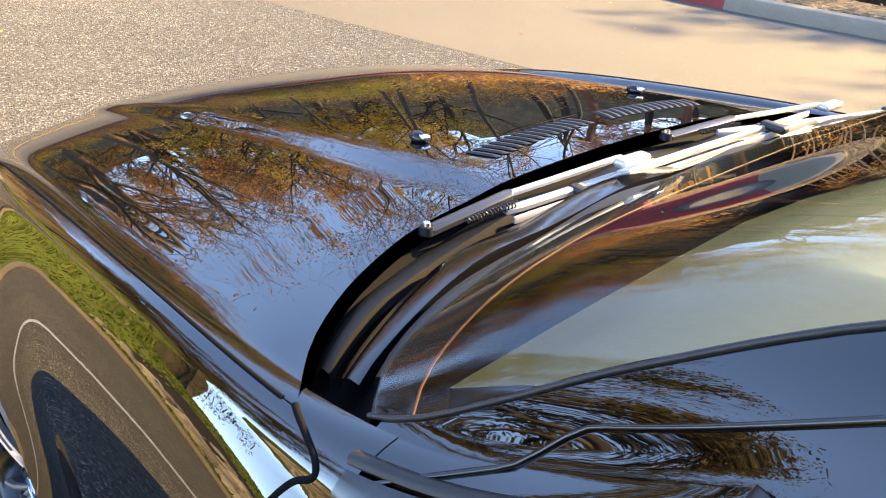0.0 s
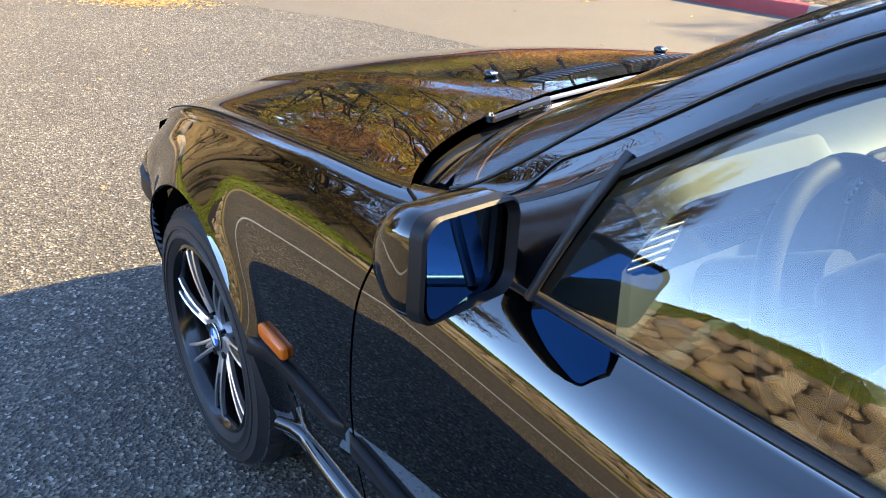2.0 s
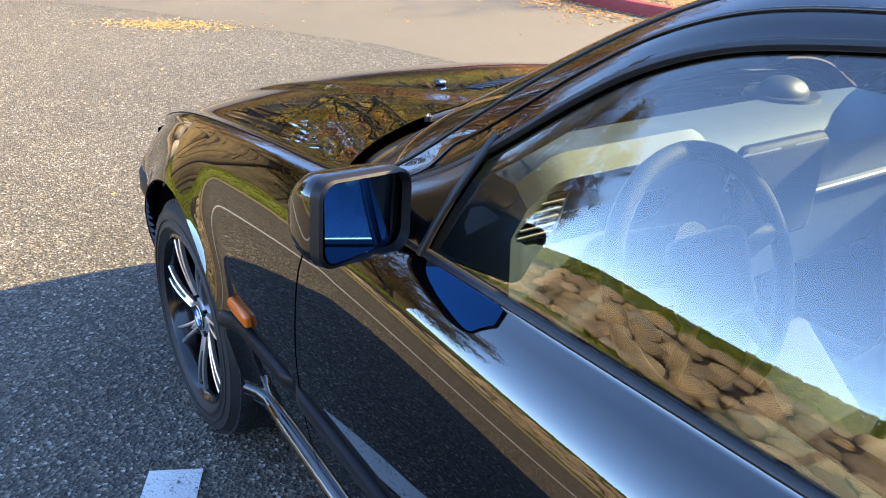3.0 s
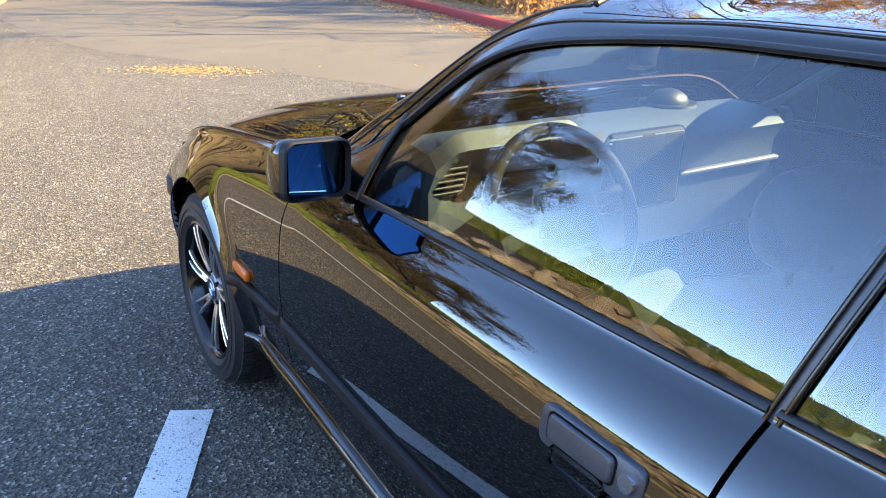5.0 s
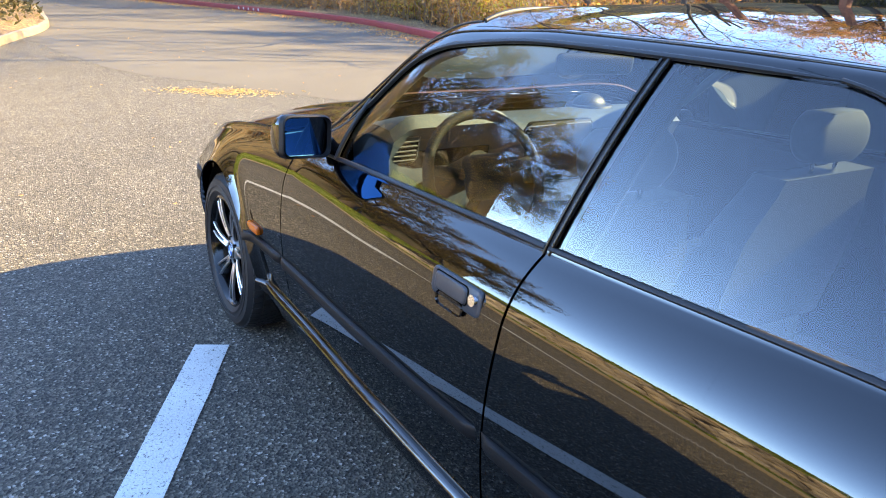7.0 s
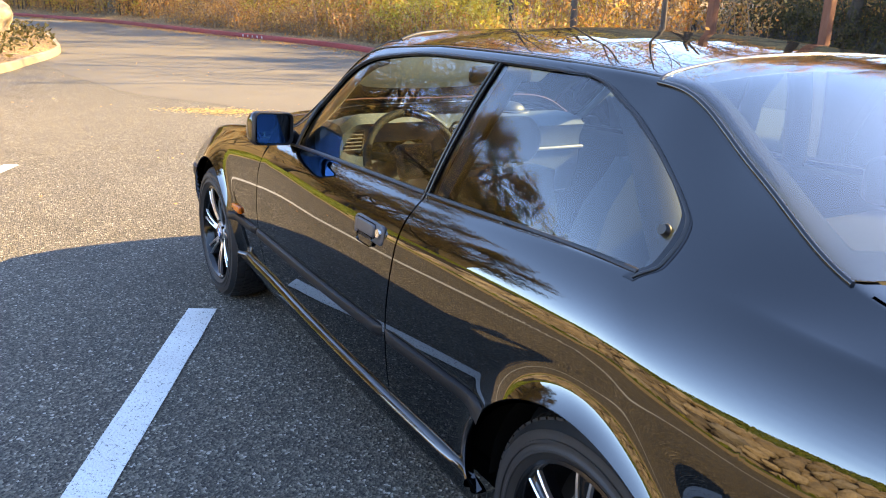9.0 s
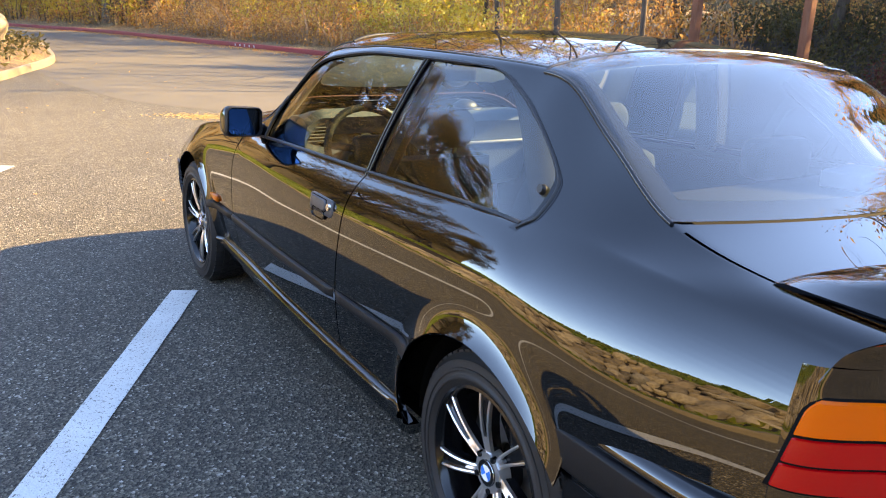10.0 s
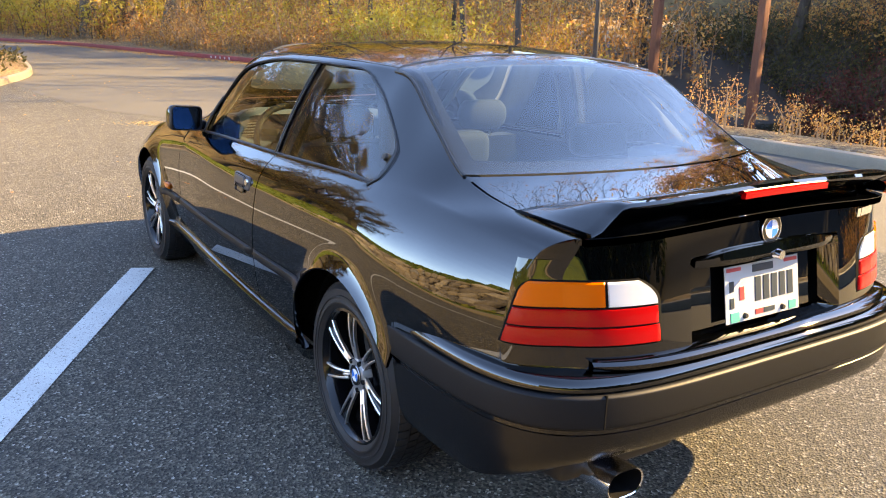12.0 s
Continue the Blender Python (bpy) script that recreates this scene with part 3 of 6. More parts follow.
# ---- the car's fittings ----
def side_strip(name, x0, x1, z_mid, half, proud, mat, label="", side=1, n=60, taper=0.03, flat_top=.7):
    """A moulding that follows the body side between two stations."""
    xs = np.linspace(x0, x1, n)
    rows = []
    for i, x in enumerate(xs):
        zz = z_mid(x)
        e = min(1, min(abs(x - x0), abs(x - x1)) / taper) ** .5 if taper else 1
        prof = [(-1, -.004), (-1, .35), (-.8, .85), (-flat_top * .5, 1), (flat_top * .5, 1), (.8, .85), (1, .35), (1, -.004)]
        row = []
        for a, d in prof:
            z = zz + a * half
            y = float(quick(x, t_at(x, z))[1])
            row.append((x, side * (y + proud * d * (e if d > 0 else 1)), z))
        rows.append(row)
    if side < 0:
        rows = rows[::-1]
    return sheet(name, rows, mat, car, label)


def loft(name, rings, mat, parent, label="", closed=True, caps=True, sharp=35):
    """Skin through rings of points that all have the same count."""
    n = len(rings[0])
    verts = [tuple(p) for r in rings for p in r]
    faces = []
    for i in range(len(rings) - 1):
        for k in range(n if closed else n - 1):
            k2 = (k + 1) % n
            faces.append((i * n + k, i * n + k2, (i + 1) * n + k2, (i + 1) * n + k))
    if caps:
        faces.append(tuple(reversed(range(n))))
        faces.append(tuple(range((len(rings) - 1) * n, len(rings) * n)))
    me = bpy.data.meshes.new(name)
    me.from_pydata(verts, [], faces)
    bm = bmesh.new()
    bm.from_mesh(me)
    bmesh.ops.recalc_face_normals(bm, faces=bm.faces)
    bm.to_mesh(me)
    bm.free()
    me.shade_smooth()
    me.set_sharp_from_angle(angle=radians(sharp))
    return link(name, me, mat, parent, label)


def rounded(w, h, r, n=6):
    """A rounded rectangle as (a, b) points."""
    out = []
    for cx, cy, a0 in ((w / 2 - r, h / 2 - r, 0), (-w / 2 + r, h / 2 - r, 90), (-w / 2 + r, -h / 2 + r, 180), (w / 2 - r, -h / 2 + r, 270)):
        for k in range(n + 1):
            a = radians(a0 + 90 * k / n)
            out.append((cx + r * math.cos(a), cy + r * math.sin(a)))
    return out


def edge_bead(name, pts, radius, mat, label="", lift=0.0, squash=1.0, sides=8):
    """A bead of rubber or metal along a line of the skin, given as (x, t, side)."""
    path = []
    for x, t, s in pts:
        p, n = quick(x, t), quick_normal(x, t)
        q = p + n * lift
        path.append((q[0], q[1] * s, q[2]))
    return tube(name, path, radius, mat, car, label, sides, squash)


mould_z = lambda x: .494 + .031 * (.67 - x)
AMBER = plain("amber_lens", (0.50, 0.10, 0.005), 0.12)
for side in (1, -1):
    side_strip("side_moulding", 1.03, .689, mould_z, .018, .014, TRIM, "matt black side moulding", side, 14)
    side_strip("side_moulding", .672, -.535, mould_z, .018, .014, TRIM, "matt black side moulding", side, 50)
    side_strip("side_moulding", -.556, -1.085, mould_z, .018, .014, TRIM, "matt black side moulding", side, 16)
    # sill skirt: rounded ledge and a skirt that tucks under
    rows = []
    for x in np.linspace(.985, -.985, 60):
        y0 = float(quick(x, t_at(x, .325))[1])
        f = smooth(.985, .80, abs(x))
        prof = [(-.012, .328), (.006, .327), (.016, .321), (.020, .312), (.016, .304), (-.002, .299), (-.010, .291), (-.008, .27), (-.012, .235), (-.028, .205), (-.055, .188), (-.12, .183)]
        f2 = smooth(.985, .90, abs(x))
        row = [(x, side * (y0 - .004 + a * lerp(.7, 1, f)), z if z > .30 else lerp(.297, z, lerp(.25, 1, f2))) for a, z in prof]
        rows.append(row)
    sheet("sill_skirt", rows if side > 0 else rows[::-1], BLACK, car, "glossy black sill skirt with a ledge")
    # belt rubber under the windows
    edge_bead("window_seal", [(x, 1.03, side) for x in np.linspace(.565, -.60, 50)], .008, RUBBER, "black rubber window seal", -.002, .8)
    edge_bead("window_seal", [(x, 1.03, side) for x in np.linspace(-.612, float(qwin_back(0)) - .012, 40)], .007, RUBBER, "black rubber window seal", -.002, .8)
    v = np.linspace(0, 1, 40)
    edge_bead("window_seal", [(float(qwin_back(a)) - .010, 1 + .975 * a, side) for a in np.linspace(0, .975, 120)], .0045, RUBBER, "black rubber window seal", .001, .8)
    edge_bead("window_seal", [(lerp(-1.02, .575, a), 1.95 - .38 * a ** 7, side) for a in np.linspace(0, 1, 80)], [.0075 * min(1, .15 + k * .12) for k in range(80)], RUBBER, "black rubber window seal", -.001, .8)
    edge_bead("drip_moulding", [(lerp(-1.22, .56, a), 2.02 - .7 * max(0, (lerp(-1.22, .56, a) - .42) / .14) ** 2, side) for a in np.linspace(0, 1, 160)], .0026, GLOSSTRIM, "satin black roof moulding", .0)
    # black printed frame round the rear side glass
    Q = np.array([[(float(qwin_back(a)) + d, 1 + .975 * a) for a in np.linspace(-.01, .972, 150)] for d in (-.020, -.015, -.008, -.002, .003, .006)])
    panel("window_frame", [(Q, "lr")], GLOSSTRIM, car, "satin black frame of the rear side window", side, .006, .0012)
    # shut line beads of the door glass against the pillar
    edge_bead("window_seal", [(bpil(a) + .008, lerp(1.0, 1.95, a), side) for a in v], .0032, GLOSSTRIM, "", .0)
    edge_bead("window_seal", [(bpil(a) - .008, lerp(1.0, 1.95, a), side) for a in v], .0032, GLOSSTRIM, "", .0)
    # black triangle that carries the mirror
    P = coons(lambda w: (lerp(.35, .31, w), lerp(1.02, 1.92, w)), lambda w: (.57, lerp(1.02, 1.45, w)),
              lambda s: (lerp(.35, .57, s), 1.02), lambda s: (lerp(.31, .57, s), lerp(1.92, 1.45, s)), 14, 12)
    panel("mirror_triangle", [(P, "l")], GLOSSTRIM, car, "matt black triangle at the window's front corner", side, .01, .003)
    edge_bead("window_seal", [(lerp(.35, .31, a), lerp(1.0, 1.92, a), side) for a in v], .0065, RUBBER, "", .004)
    edge_bead("shut_line", [(lerp(.68, 1.97, a), HOOD_T - .010, side) for a in v], .0030, DARK, "dark gap beside the hood", -.0012)
    # side marker lamp
    bm = bmesh.new()
    ym = float(quick(.95, t_at(.95, .535))[1])
    box(bm, .95, side * (ym + .004), .528, .105, .02, .030, .008)
    part("marker_lamp", bm, AMBER, car, "small orange marker lamp", 40)
    edge_bead("shut_line", [(float(front_gap(lerp(.9, 1.66, a))), lerp(.9, 1.66, a), side) for a in v], .0034, DARK, "dark gap behind the fender", -.0008)
    # shut lines: a dark strip behind each gap
    for front in (True, False):
        rows = []
        for z in np.linspace(.28, float(zb(FENDER_X if front else -.6)), 24):
            gx = float(front_gap(t_at(FENDER_X, z))) if front else rear_gap((z - FLOOR_Z) / .65)
            y0 = float(quick(gx, t_at(gx, z))[1])
            rows.append([(gx + d, side * (y0 - .012), z) for d in (-.012, .012)])
        sheet("shut_line", rows, DARK, car, "dark gap beside the door")


# ---- wheels ----
def tyre_mat():
    k = Mat("tyre_rubber", (0.018, 0.018, 0.019), 0.62)
    k.colour(k.mix((0.004, 0.004, 0.0045), (0.009, 0.009, 0.0085), k.noise(14, 4)))
    k.bump(k.noise(160, 2), 0.2, 0.002)
    return k.m


TYRE = tyre_mat()
RIMBLACK = plain("black_wheel_enamel", (0.003, 0.003, 0.0035), 0.15)
MACHINED = plain("machined_aluminium", (0.60, 0.59, 0.58), 0.30, 0.9)
BRAKE = plain("brake_disc_steel", (0.30, 0.29, 0.28), 0.35, 1.0, grain=0.2)
BADGE_BLUE = plain("badge_blue", (0.02, 0.16, 0.55), 0.15)
BADGE_WHITE = plain("badge_white", (0.75, 0.75, 0.75), 0.2)


def ring_profile(name, prof, mat, parent, label="", seg=72, sharp=35):
    """A body of revolution about the wheel's y axis; prof holds (radius, y)."""
    rows = [[(r * math.cos(a), y, r * math.sin(a)) for r, y in prof] for a in np.linspace(0, 2 * math.pi, seg, endpoint=False)]
    me = bpy.data.meshes.new(name)
    me.from_pydata([p for row in rows for p in row], [], [tuple(reversed(f)) for f in grid_faces(seg, len(prof), 0, True)])
    me.shade_smooth()
    me.set_sharp_from_angle(angle=radians(sharp))
    return link(name, me, mat, parent, label)


def badge(parent, r, m):
    """A round badge: dark ring, quartered blue and white field, thin metal edge."""
    rings = [("badge_field", r * .66, None, .0035), ("badge_ring", r, GLOSSTRIM, .002)]
    bm = bmesh.new()
    bmesh.ops.create_cone(bm, cap_ends=True, segments=40, radius1=r, radius2=r * .97, depth=.005)
    b = part("badge", bm, GLOSSTRIM, parent, "round blue and white badge", 30)
    b.matrix_local = m
    for q in range(4):
        vs = [(0, 0, .0032)] + [(r * .62 * math.cos(a), r * .62 * math.sin(a), .0030) for a in np.linspace(q * math.pi / 2, (q + 1) * math.pi / 2, 9)]
        me = bpy.data.meshes.new("badge_quarter")
        me.from_pydata(vs, [], [(0, i, i + 1) for i in range(1, 9)])
        link("badge_quarter", me, BADGE_BLUE if q % 2 else BADGE_WHITE, b)
    path = [(r * .66 * math.cos(a), r * .66 * math.sin(a), .0026) for a in np.linspace(0, 2 * math.pi, 33)]
    tube("badge_edge", path, r * .03, CHROME, b, "", 6, 1, False)
    path = [(r * .98 * math.cos(a), r * .98 * math.sin(a), .0015) for a in np.linspace(0, 2 * math.pi, 33)]
    tube("badge_edge", path, r * .04, CHROME, b, "", 6, 1, False)
    return b


R_R, W2 = .222, .105


def build_wheel():
    """One wheel about the origin, its face towards +y."""
    w = new("wheel")
    prof = [(R_R - .012, -W2 + .02), (R_R + .004, -W2 + .004), (R_R + .035, -W2 - .002), (.275, -W2), (.302, -W2 + .016), (.310, -W2 + .035)]
    prof += [(.313, -.03), (.313, .03), (.310, W2 - .035), (.302, W2 - .016), (.290, W2 - .006), (.288, W2 - .001), (.284, W2 - .002), (.275, W2 + .001), (.268, W2 + .001), (.267, W2 + .004), (.261, W2 + .004), (.260, W2 + .001), (.252, W2 + .001), (R_R + .028, W2 + .002), (R_R + .024, W2 + .005), (R_R + .019, W2 + .005), (R_R + .018, W2 + .002), (R_R + .010, W2 - .002), (R_R + .002, W2 - .008), (R_R - .010, W2 - .016)]
    tyre = ring_profile("tyre", prof, TYRE, w, "black rubber tyre", 96)
    # tread blocks across the running surface and shoulder
    verts, faces = [], []
    for rowy, wid, shift in ((-.068, .030, 0), (-.033, .028, .5), (0, .028, 0), (.033, .028, .5), (.070, .032, 0)):
        for k in range(64):
            a0 = 2 * math.pi * (k + shift) / 64
            b = len(verts)
            for r in (.309, .3165):
                for da, dy in ((.008, -wid / 2), (.085, -wid / 2), (.085, wid / 2), (.008, wid / 2)):
                    sk = .02 * (dy / wid + .5)
                    rr = r - (.007 if abs(rowy + dy) > .08 else 0)
                    verts.append((rr * math.cos(a0 + da + sk), rowy + dy, rr * math.sin(a0 + da + sk)))
            faces += [(b, b + 1, b + 5, b + 4), (b + 1, b + 2, b + 6, b + 5), (b + 2, b + 3, b + 7, b + 6), (b + 3, b, b + 4, b + 7), (b + 4, b + 5, b + 6, b + 7)]
    me = bpy.data.meshes.new("tread")
    me.from_pydata(verts, [], faces)
    link("tread", me, TYRE, tyre, "tread blocks of the tyre")
    rim = ring_profile("rim", [(R_R - .004, W2 - .022), (R_R + .002, W2 - .006), (R_R - .006, W2 - .004), (R_R - .012, W2 - .012), (R_R - .018, W2 - .03), (R_R - .026, .0), (R_R - .030, -.06), (R_R - .01, -W2 + .02)], RIMBLACK, w, "black alloy rim", 72)
    for k in range(7):
        # each spoke is a dark channel that widens outwards between two bright machined edges
        rings_b, left_, right_, root_ = [], [], [], []
        for q in np.linspace(0, 1, 14):
            r = lerp(.044, R_R - .007, q)
            th = 2 * math.pi * k / 7 + .3 + .20 * (q - q * q * .35)
            h = .0115 + .0125 * q ** 1.3
            y = .070 + .020 * math.sin(q * math.pi * .62)
            tx, tz = -math.sin(th), math.cos(th)
            cx, cz = r * math.cos(th), r * math.sin(th)
            at = lambda a, d: (cx + tx * a, y + d, cz + tz * a)
            rings_b.append([at(-h, -.002), at(-h * .55, -.009), at(h * .55, -.009), at(h, -.002), at(h * 1.1, -.034), at(-h * 1.1, -.034)])
            e = lerp(.0052, .0036, q)
            left_.append([at(-h - e * .4, .0), at(-h + e * .6, .0024), at(-h + e * 1.5, .0), at(-h + e, -.010), at(-h - e * .2, -.010)])
            right_.append([at(h + e * .4, .0), at(h - e * .6, .0024), at(h - e * 1.5, .0), at(h - e, -.010), at(h + e * .2, -.010)])
            if q < .32:
                g = h * (1 - (q / .34) ** 2) + .0005
                root_.append([at(-g, -.001), at(0, .0028), at(g, -.001), at(g, -.012), at(-g, -.012)])
        loft("spoke", rings_b, RIMBLACK, rim, "black spoke channel")
        loft("spoke_edge", left_, MACHINED, rim, "bright machined spoke edge")
        loft("spoke_edge", right_, MACHINED, rim, "bright machined spoke edge")
        loft("spoke_root", root_, MACHINED, rim, "bright machined spoke root")
    bm = bmesh.new()
    bmesh.ops.create_cone(bm, cap_ends=True, segments=40, radius1=.060, radius2=.052, depth=.03)
    hub = part("hub", bm, MACHINED, w, "bright machined hub", 30)
    hub.matrix_local = pose(0, .062, 0, -90, 0, 0)
    badge(w, .034, pose(0, .080, 0, -90, 0, 0))
    for k in range(5):
        a = 2 * math.pi * k / 5 + .2
        bm = bmesh.new()
        bmesh.ops.create_cone(bm, cap_ends=True, segments=12, radius1=.0095, radius2=.008, depth=.012)
        n = part("wheel_bolt", bm, RIMBLACK, w, "dark wheel bolt", 40)
        n.matrix_local = pose(.050 * math.cos(a), .0755, .050 * math.sin(a), -90, 0, 0)
    ring_profile("brake_disc", [(.06, .012), (.142, .012), (.142, -.012), (.06, -.012)], BRAKE, w, "steel brake disc", 48)
    bm = bmesh.new()
    box(bm, -.115, .012, .05, .07, .07, .14, .015)
    part("brake_caliper", bm, RIMBLACK, w, "dark brake caliper", 40)
    ring_profile("wheel_back", [(.0, -.05), (R_R - .03, -.05)], DARK, w, "", 32)
    return w


wheel = build_wheel()
wheel.parent = car
wheel.matrix_basis = pose(AXLE_F, .690, HUB, 0, 12, 0)
for x, s, a in ((AXLE_R, 1, 40), (AXLE_F, -1, 0), (AXLE_R, -1, 20)):
    copy_thing(wheel, pose(x, s * .695, HUB, 0, a, 0 if s > 0 else 180))
for x in (AXLE_F, AXLE_R):
    for s in (1, -1):
        # the dark liner inside each arch
        rows = [[(x + r * math.cos(a), s * y, HUB + r * math.sin(a)) for r, y in ((.362, .765), (.366, .70), (.366, .42))] for a in np.linspace(.02, math.pi - .02, 30)]
        sheet("wheel_arch_liner", rows, DARK, car, "dark liner inside the wheel arch")

# ---- bumpers ----
def plan_curve(half_w, x_mid, x_side, corner, n=60):
    """The outline of a bumper seen from above, from the left arch round to the right arch, as (x, y, nx, ny)."""
    out = []
    sgn = 1 if x_mid > 0 else -1
    depth = abs(x_mid) - abs(x_side)
    ths = np.linspace(0, math.pi, n)
    pts = []
    for th in ths:
        c, s_ = math.cos(th), math.sin(th)
        y = half_w * abs(c) ** (2 / corner) * (1 if c > 0 else -1)
        x = abs(x_side) + depth * abs(s_) ** (2 / corner)
        pts.append((sgn * x, y))
    for i, p in enumerate(pts):
        a, b = pts[max(i - 1, 0)], pts[min(i + 1, n - 1)]
        dx, dy = b[0] - a[0], b[1] - a[1]
        l = math.hypot(dx, dy) + 1e-9
        nx, ny = -dy / l, dx / l
        if nx * sgn < -1e-6 or (abs(nx) < 1e-6 and ny * p[1] < 0):
            nx, ny = -nx, -ny
        out.append((p[0], p[1], nx, ny))
    return out


def bumper_sweep(name, curve, prof, mat, label, parent):
    """Sweeps (outward offset, height) pairs round a plan curve."""
    def clear(x, y, z):
        # keep the ends off the wheel arch
        if x < 0 and abs(y) > .66 and abs(z - HUB) < ARCH_R:
            x = min(x, AXLE_R - math.sqrt((ARCH_R + .003) ** 2 - (z - HUB) ** 2))
        if x < 0 and z < .5:
            z -= .115 * float(smooth(-2.33, -2.0, x)) * min(1, (.5 - z) / .07)
        return (x, y, z)
    rows = [[clear(x + nx * o, y + ny * o, z) for o, z in prof] for x, y, nx, ny in curve]
    me = bpy.data.meshes.new(name)
    nu, nv = len(rows), len(prof)
    me.from_pydata([p for r in rows for p in r], [], grid_faces(nu, nv))
    bm = bmesh.new()
    bm.from_mesh(me)
    bmesh.ops.recalc_face_normals(bm, faces=bm.faces)
    bm.to_mesh(me)
    bm.free()
    me.shade_smooth()
    me.set_sharp_from_angle(angle=radians(35))
    return link(name, me, mat, parent, label)


def arc(c0, c1, r0, r1, a0, a1, n=5):
    return [(c0 + r0 * math.cos(radians(a)), c1 + r1 * math.sin(radians(a))) for a in np.linspace(a0, a1, n)]


VALANCE = plain("satin_black_valance", (0.0025, 0.0025, 0.003), 0.24, grain=0.1)
RB = plan_curve(.814, -2.335, -1.555, 5.0, 120)
rear_bumper = bumper_sweep("rear_bumper", RB, [(-.16, .648), (-.07, .645)] + arc(-.03, .615, .03, .028, 90, 10) + [(.0, .612), (-.006, .606), (-.006, .52), (.0, .515), (.0, .505), (-.01, .50)], BLACK, "glossy black rear bumper", car)
bumper_sweep("bumper_valance", RB, [(-.01, .506), (-.002, .500), (-.005, .47), (-.012, .447), (-.028, .430), (-.05, .420), (-.09, .414), (-.2, .41)], VALANCE, "satin black valance under the bumper", rear_bumper)
bumper_sweep("bumper_strip", RB, [(-.008, .606), (.004, .606)] + arc(.0, .598, .012, .008, 60, 0, 4) + [(.012, .53)] + arc(.0, .528, .012, .010, 0, -60, 4) + [(-.008, .518)], TRIM, "matt black bumper strip", rear_bumper)
for s in (1, -1):
    k = min(range(120), key=lambda i: abs(RB[i][1] - s * .60))
    bm = bmesh.new()
    box(bm, RB[k][0] - .010, RB[k][1], .565, .008, .004, .086)
    part("strip_joint", bm, DARK, rear_bumper, "dark joint in the bumper strip")
FB = plan_curve(.752, 2.085, 1.72, 3.6, 90)
front_bumper = bumper_sweep("front_bumper", FB, [(-.25, .60), (-.05, .59)] + arc(-.02, .56, .02, .03, 90, 0) + [(0, .50), (-.01, .42), (-.02, .32), (-.05, .22), (-.2, .2)], BLACK, "glossy black front bumper", car)
bumper_sweep("bumper_strip", FB, [(-.004, .55), (.010, .545), (.012, .50), (.0, .475)], TRIM, "matt black bumper strip", front_bumper)
# nose between hood and bumper
rows = []
for y in np.linspace(-.66, .66, 41):
    q = abs(y) / .66
    xt = 2.055 - .09 * q ** 2.2
    zt = float(lerp(.715, .645, q ** 2))
    rows.append([(xt, y, zt), (xt + .012, y, zt - .02), (xt + .012, y, zt - .08), (xt - .01, y, .585)])
sheet("nose_panel", rows, GLOSSTRIM, car, "dark panel at the nose")

# ---- tail ----
RED = plain("red_lens", (0.30, 0.001, 0.002), 0.22, Coat_Weight=0.12, Specular_IOR_Level=0.3)
WHITELENS = plain("clear_ribbed_lens", (0.46, 0.47, 0.48), 0.12, Coat_Weight=0.6)
AMBERLENS = plain("amber_ribbed_lens", (0.52, 0.082, 0.0006), 0.22, Coat_Weight=0.1, Specular_IOR_Level=0.3)
TAIL_Y = np.linspace(0, .62, 16)
TAIL_Z = [quick(tail_edge(t), t)[2] for t in np.linspace(3, 2.0, 16)]
tail_top = lambda y: float(np.interp(abs(y), TAIL_Y, TAIL_Z))
TAIL_LO = .640


def tail_x(y, z):
    """The tail face: bowed in plan, leaning forward towards the top."""
    return tail_plan(y) + .03 - .055 * (.97 - z) / .3


tail_half = lambda z: .637 - .046 * float(smooth(.845, .965, z))
rows = []
for q in np.linspace(-1, 1, 90):
    zt = tail_top(q * .60)
    row = []
    for z in np.linspace(TAIL_LO, zt, 60):
        y = q * tail_half(z)
        hole = (1 - smooth(.285, .30, abs(y))) * smooth(.655, .667, z) * (1 - smooth(.872, .884, z))
        row.append((tail_x(y, z) + .05 * hole, y, z))
    rows.append(row)
sheet("tail_panel", rows[::-1], BLACK, boot, "glossy black tail panel with a plate recess")
# lip under the boot edge that catches the light, and the bright handle over the plate
rows = []
for y in np.linspace(-.60, .60, 50):
    x = tail_x(y, .655)
    rows.append([(x + .01, y, .672), (x - .022, y, .668), (x - .030, y, .660), (x - .028, y, .648), (x + .02, y, .640)])
sheet("lower_lip", rows[::-1], BLACK, car, "glossy black lip above the bumper")
rings = []
for y in np.linspace(-.285, .285, 30):
    q = 1 - (abs(y) / .285) ** 4
    x = tail_x(y, .88)
    rings.append([(x - .020 * q, y, .874 + .022 * q), (x - .028 * q, y, .872), (x - .020 * q, y, .856), (x + .02, y, .862), (x + .02, y, .878 + .01 * q)])
loft("plate_handle", rings, BLACK, boot, "glossy black handle bar over the plate")
bm = bmesh.new()
bmesh.ops.create_cone(bm, cap_ends=True, segments=24, radius1=.014, radius2=.012, depth=.02)
lock = part("boot_lock", bm, CHROME, boot, "chrome lock barrel", 40)
lock.matrix_local = pose(tail_x(0, .862) - .03, .005, .866, 0, -90, 0)
badge(boot, .039, pose(tail_x(0, .925) - .004, 0, .926, 0, -90 + 4, 0) @ pose(0, 0, 0, 0, 0, 90))
# model lettering as plain bars
for k, (y0, w) in enumerate(((-.42, .020), (-.446, .020), (-.472, .020), (-.497, .016), (-.515, .012))):
    bm = bmesh.new()
    box(bm, tail_x(y0, .92) - .002, y0, .925, .004, w * .82, .026, .001)
    part("lettering_bar", bm, CHROME, boot, "chrome lettering bar")


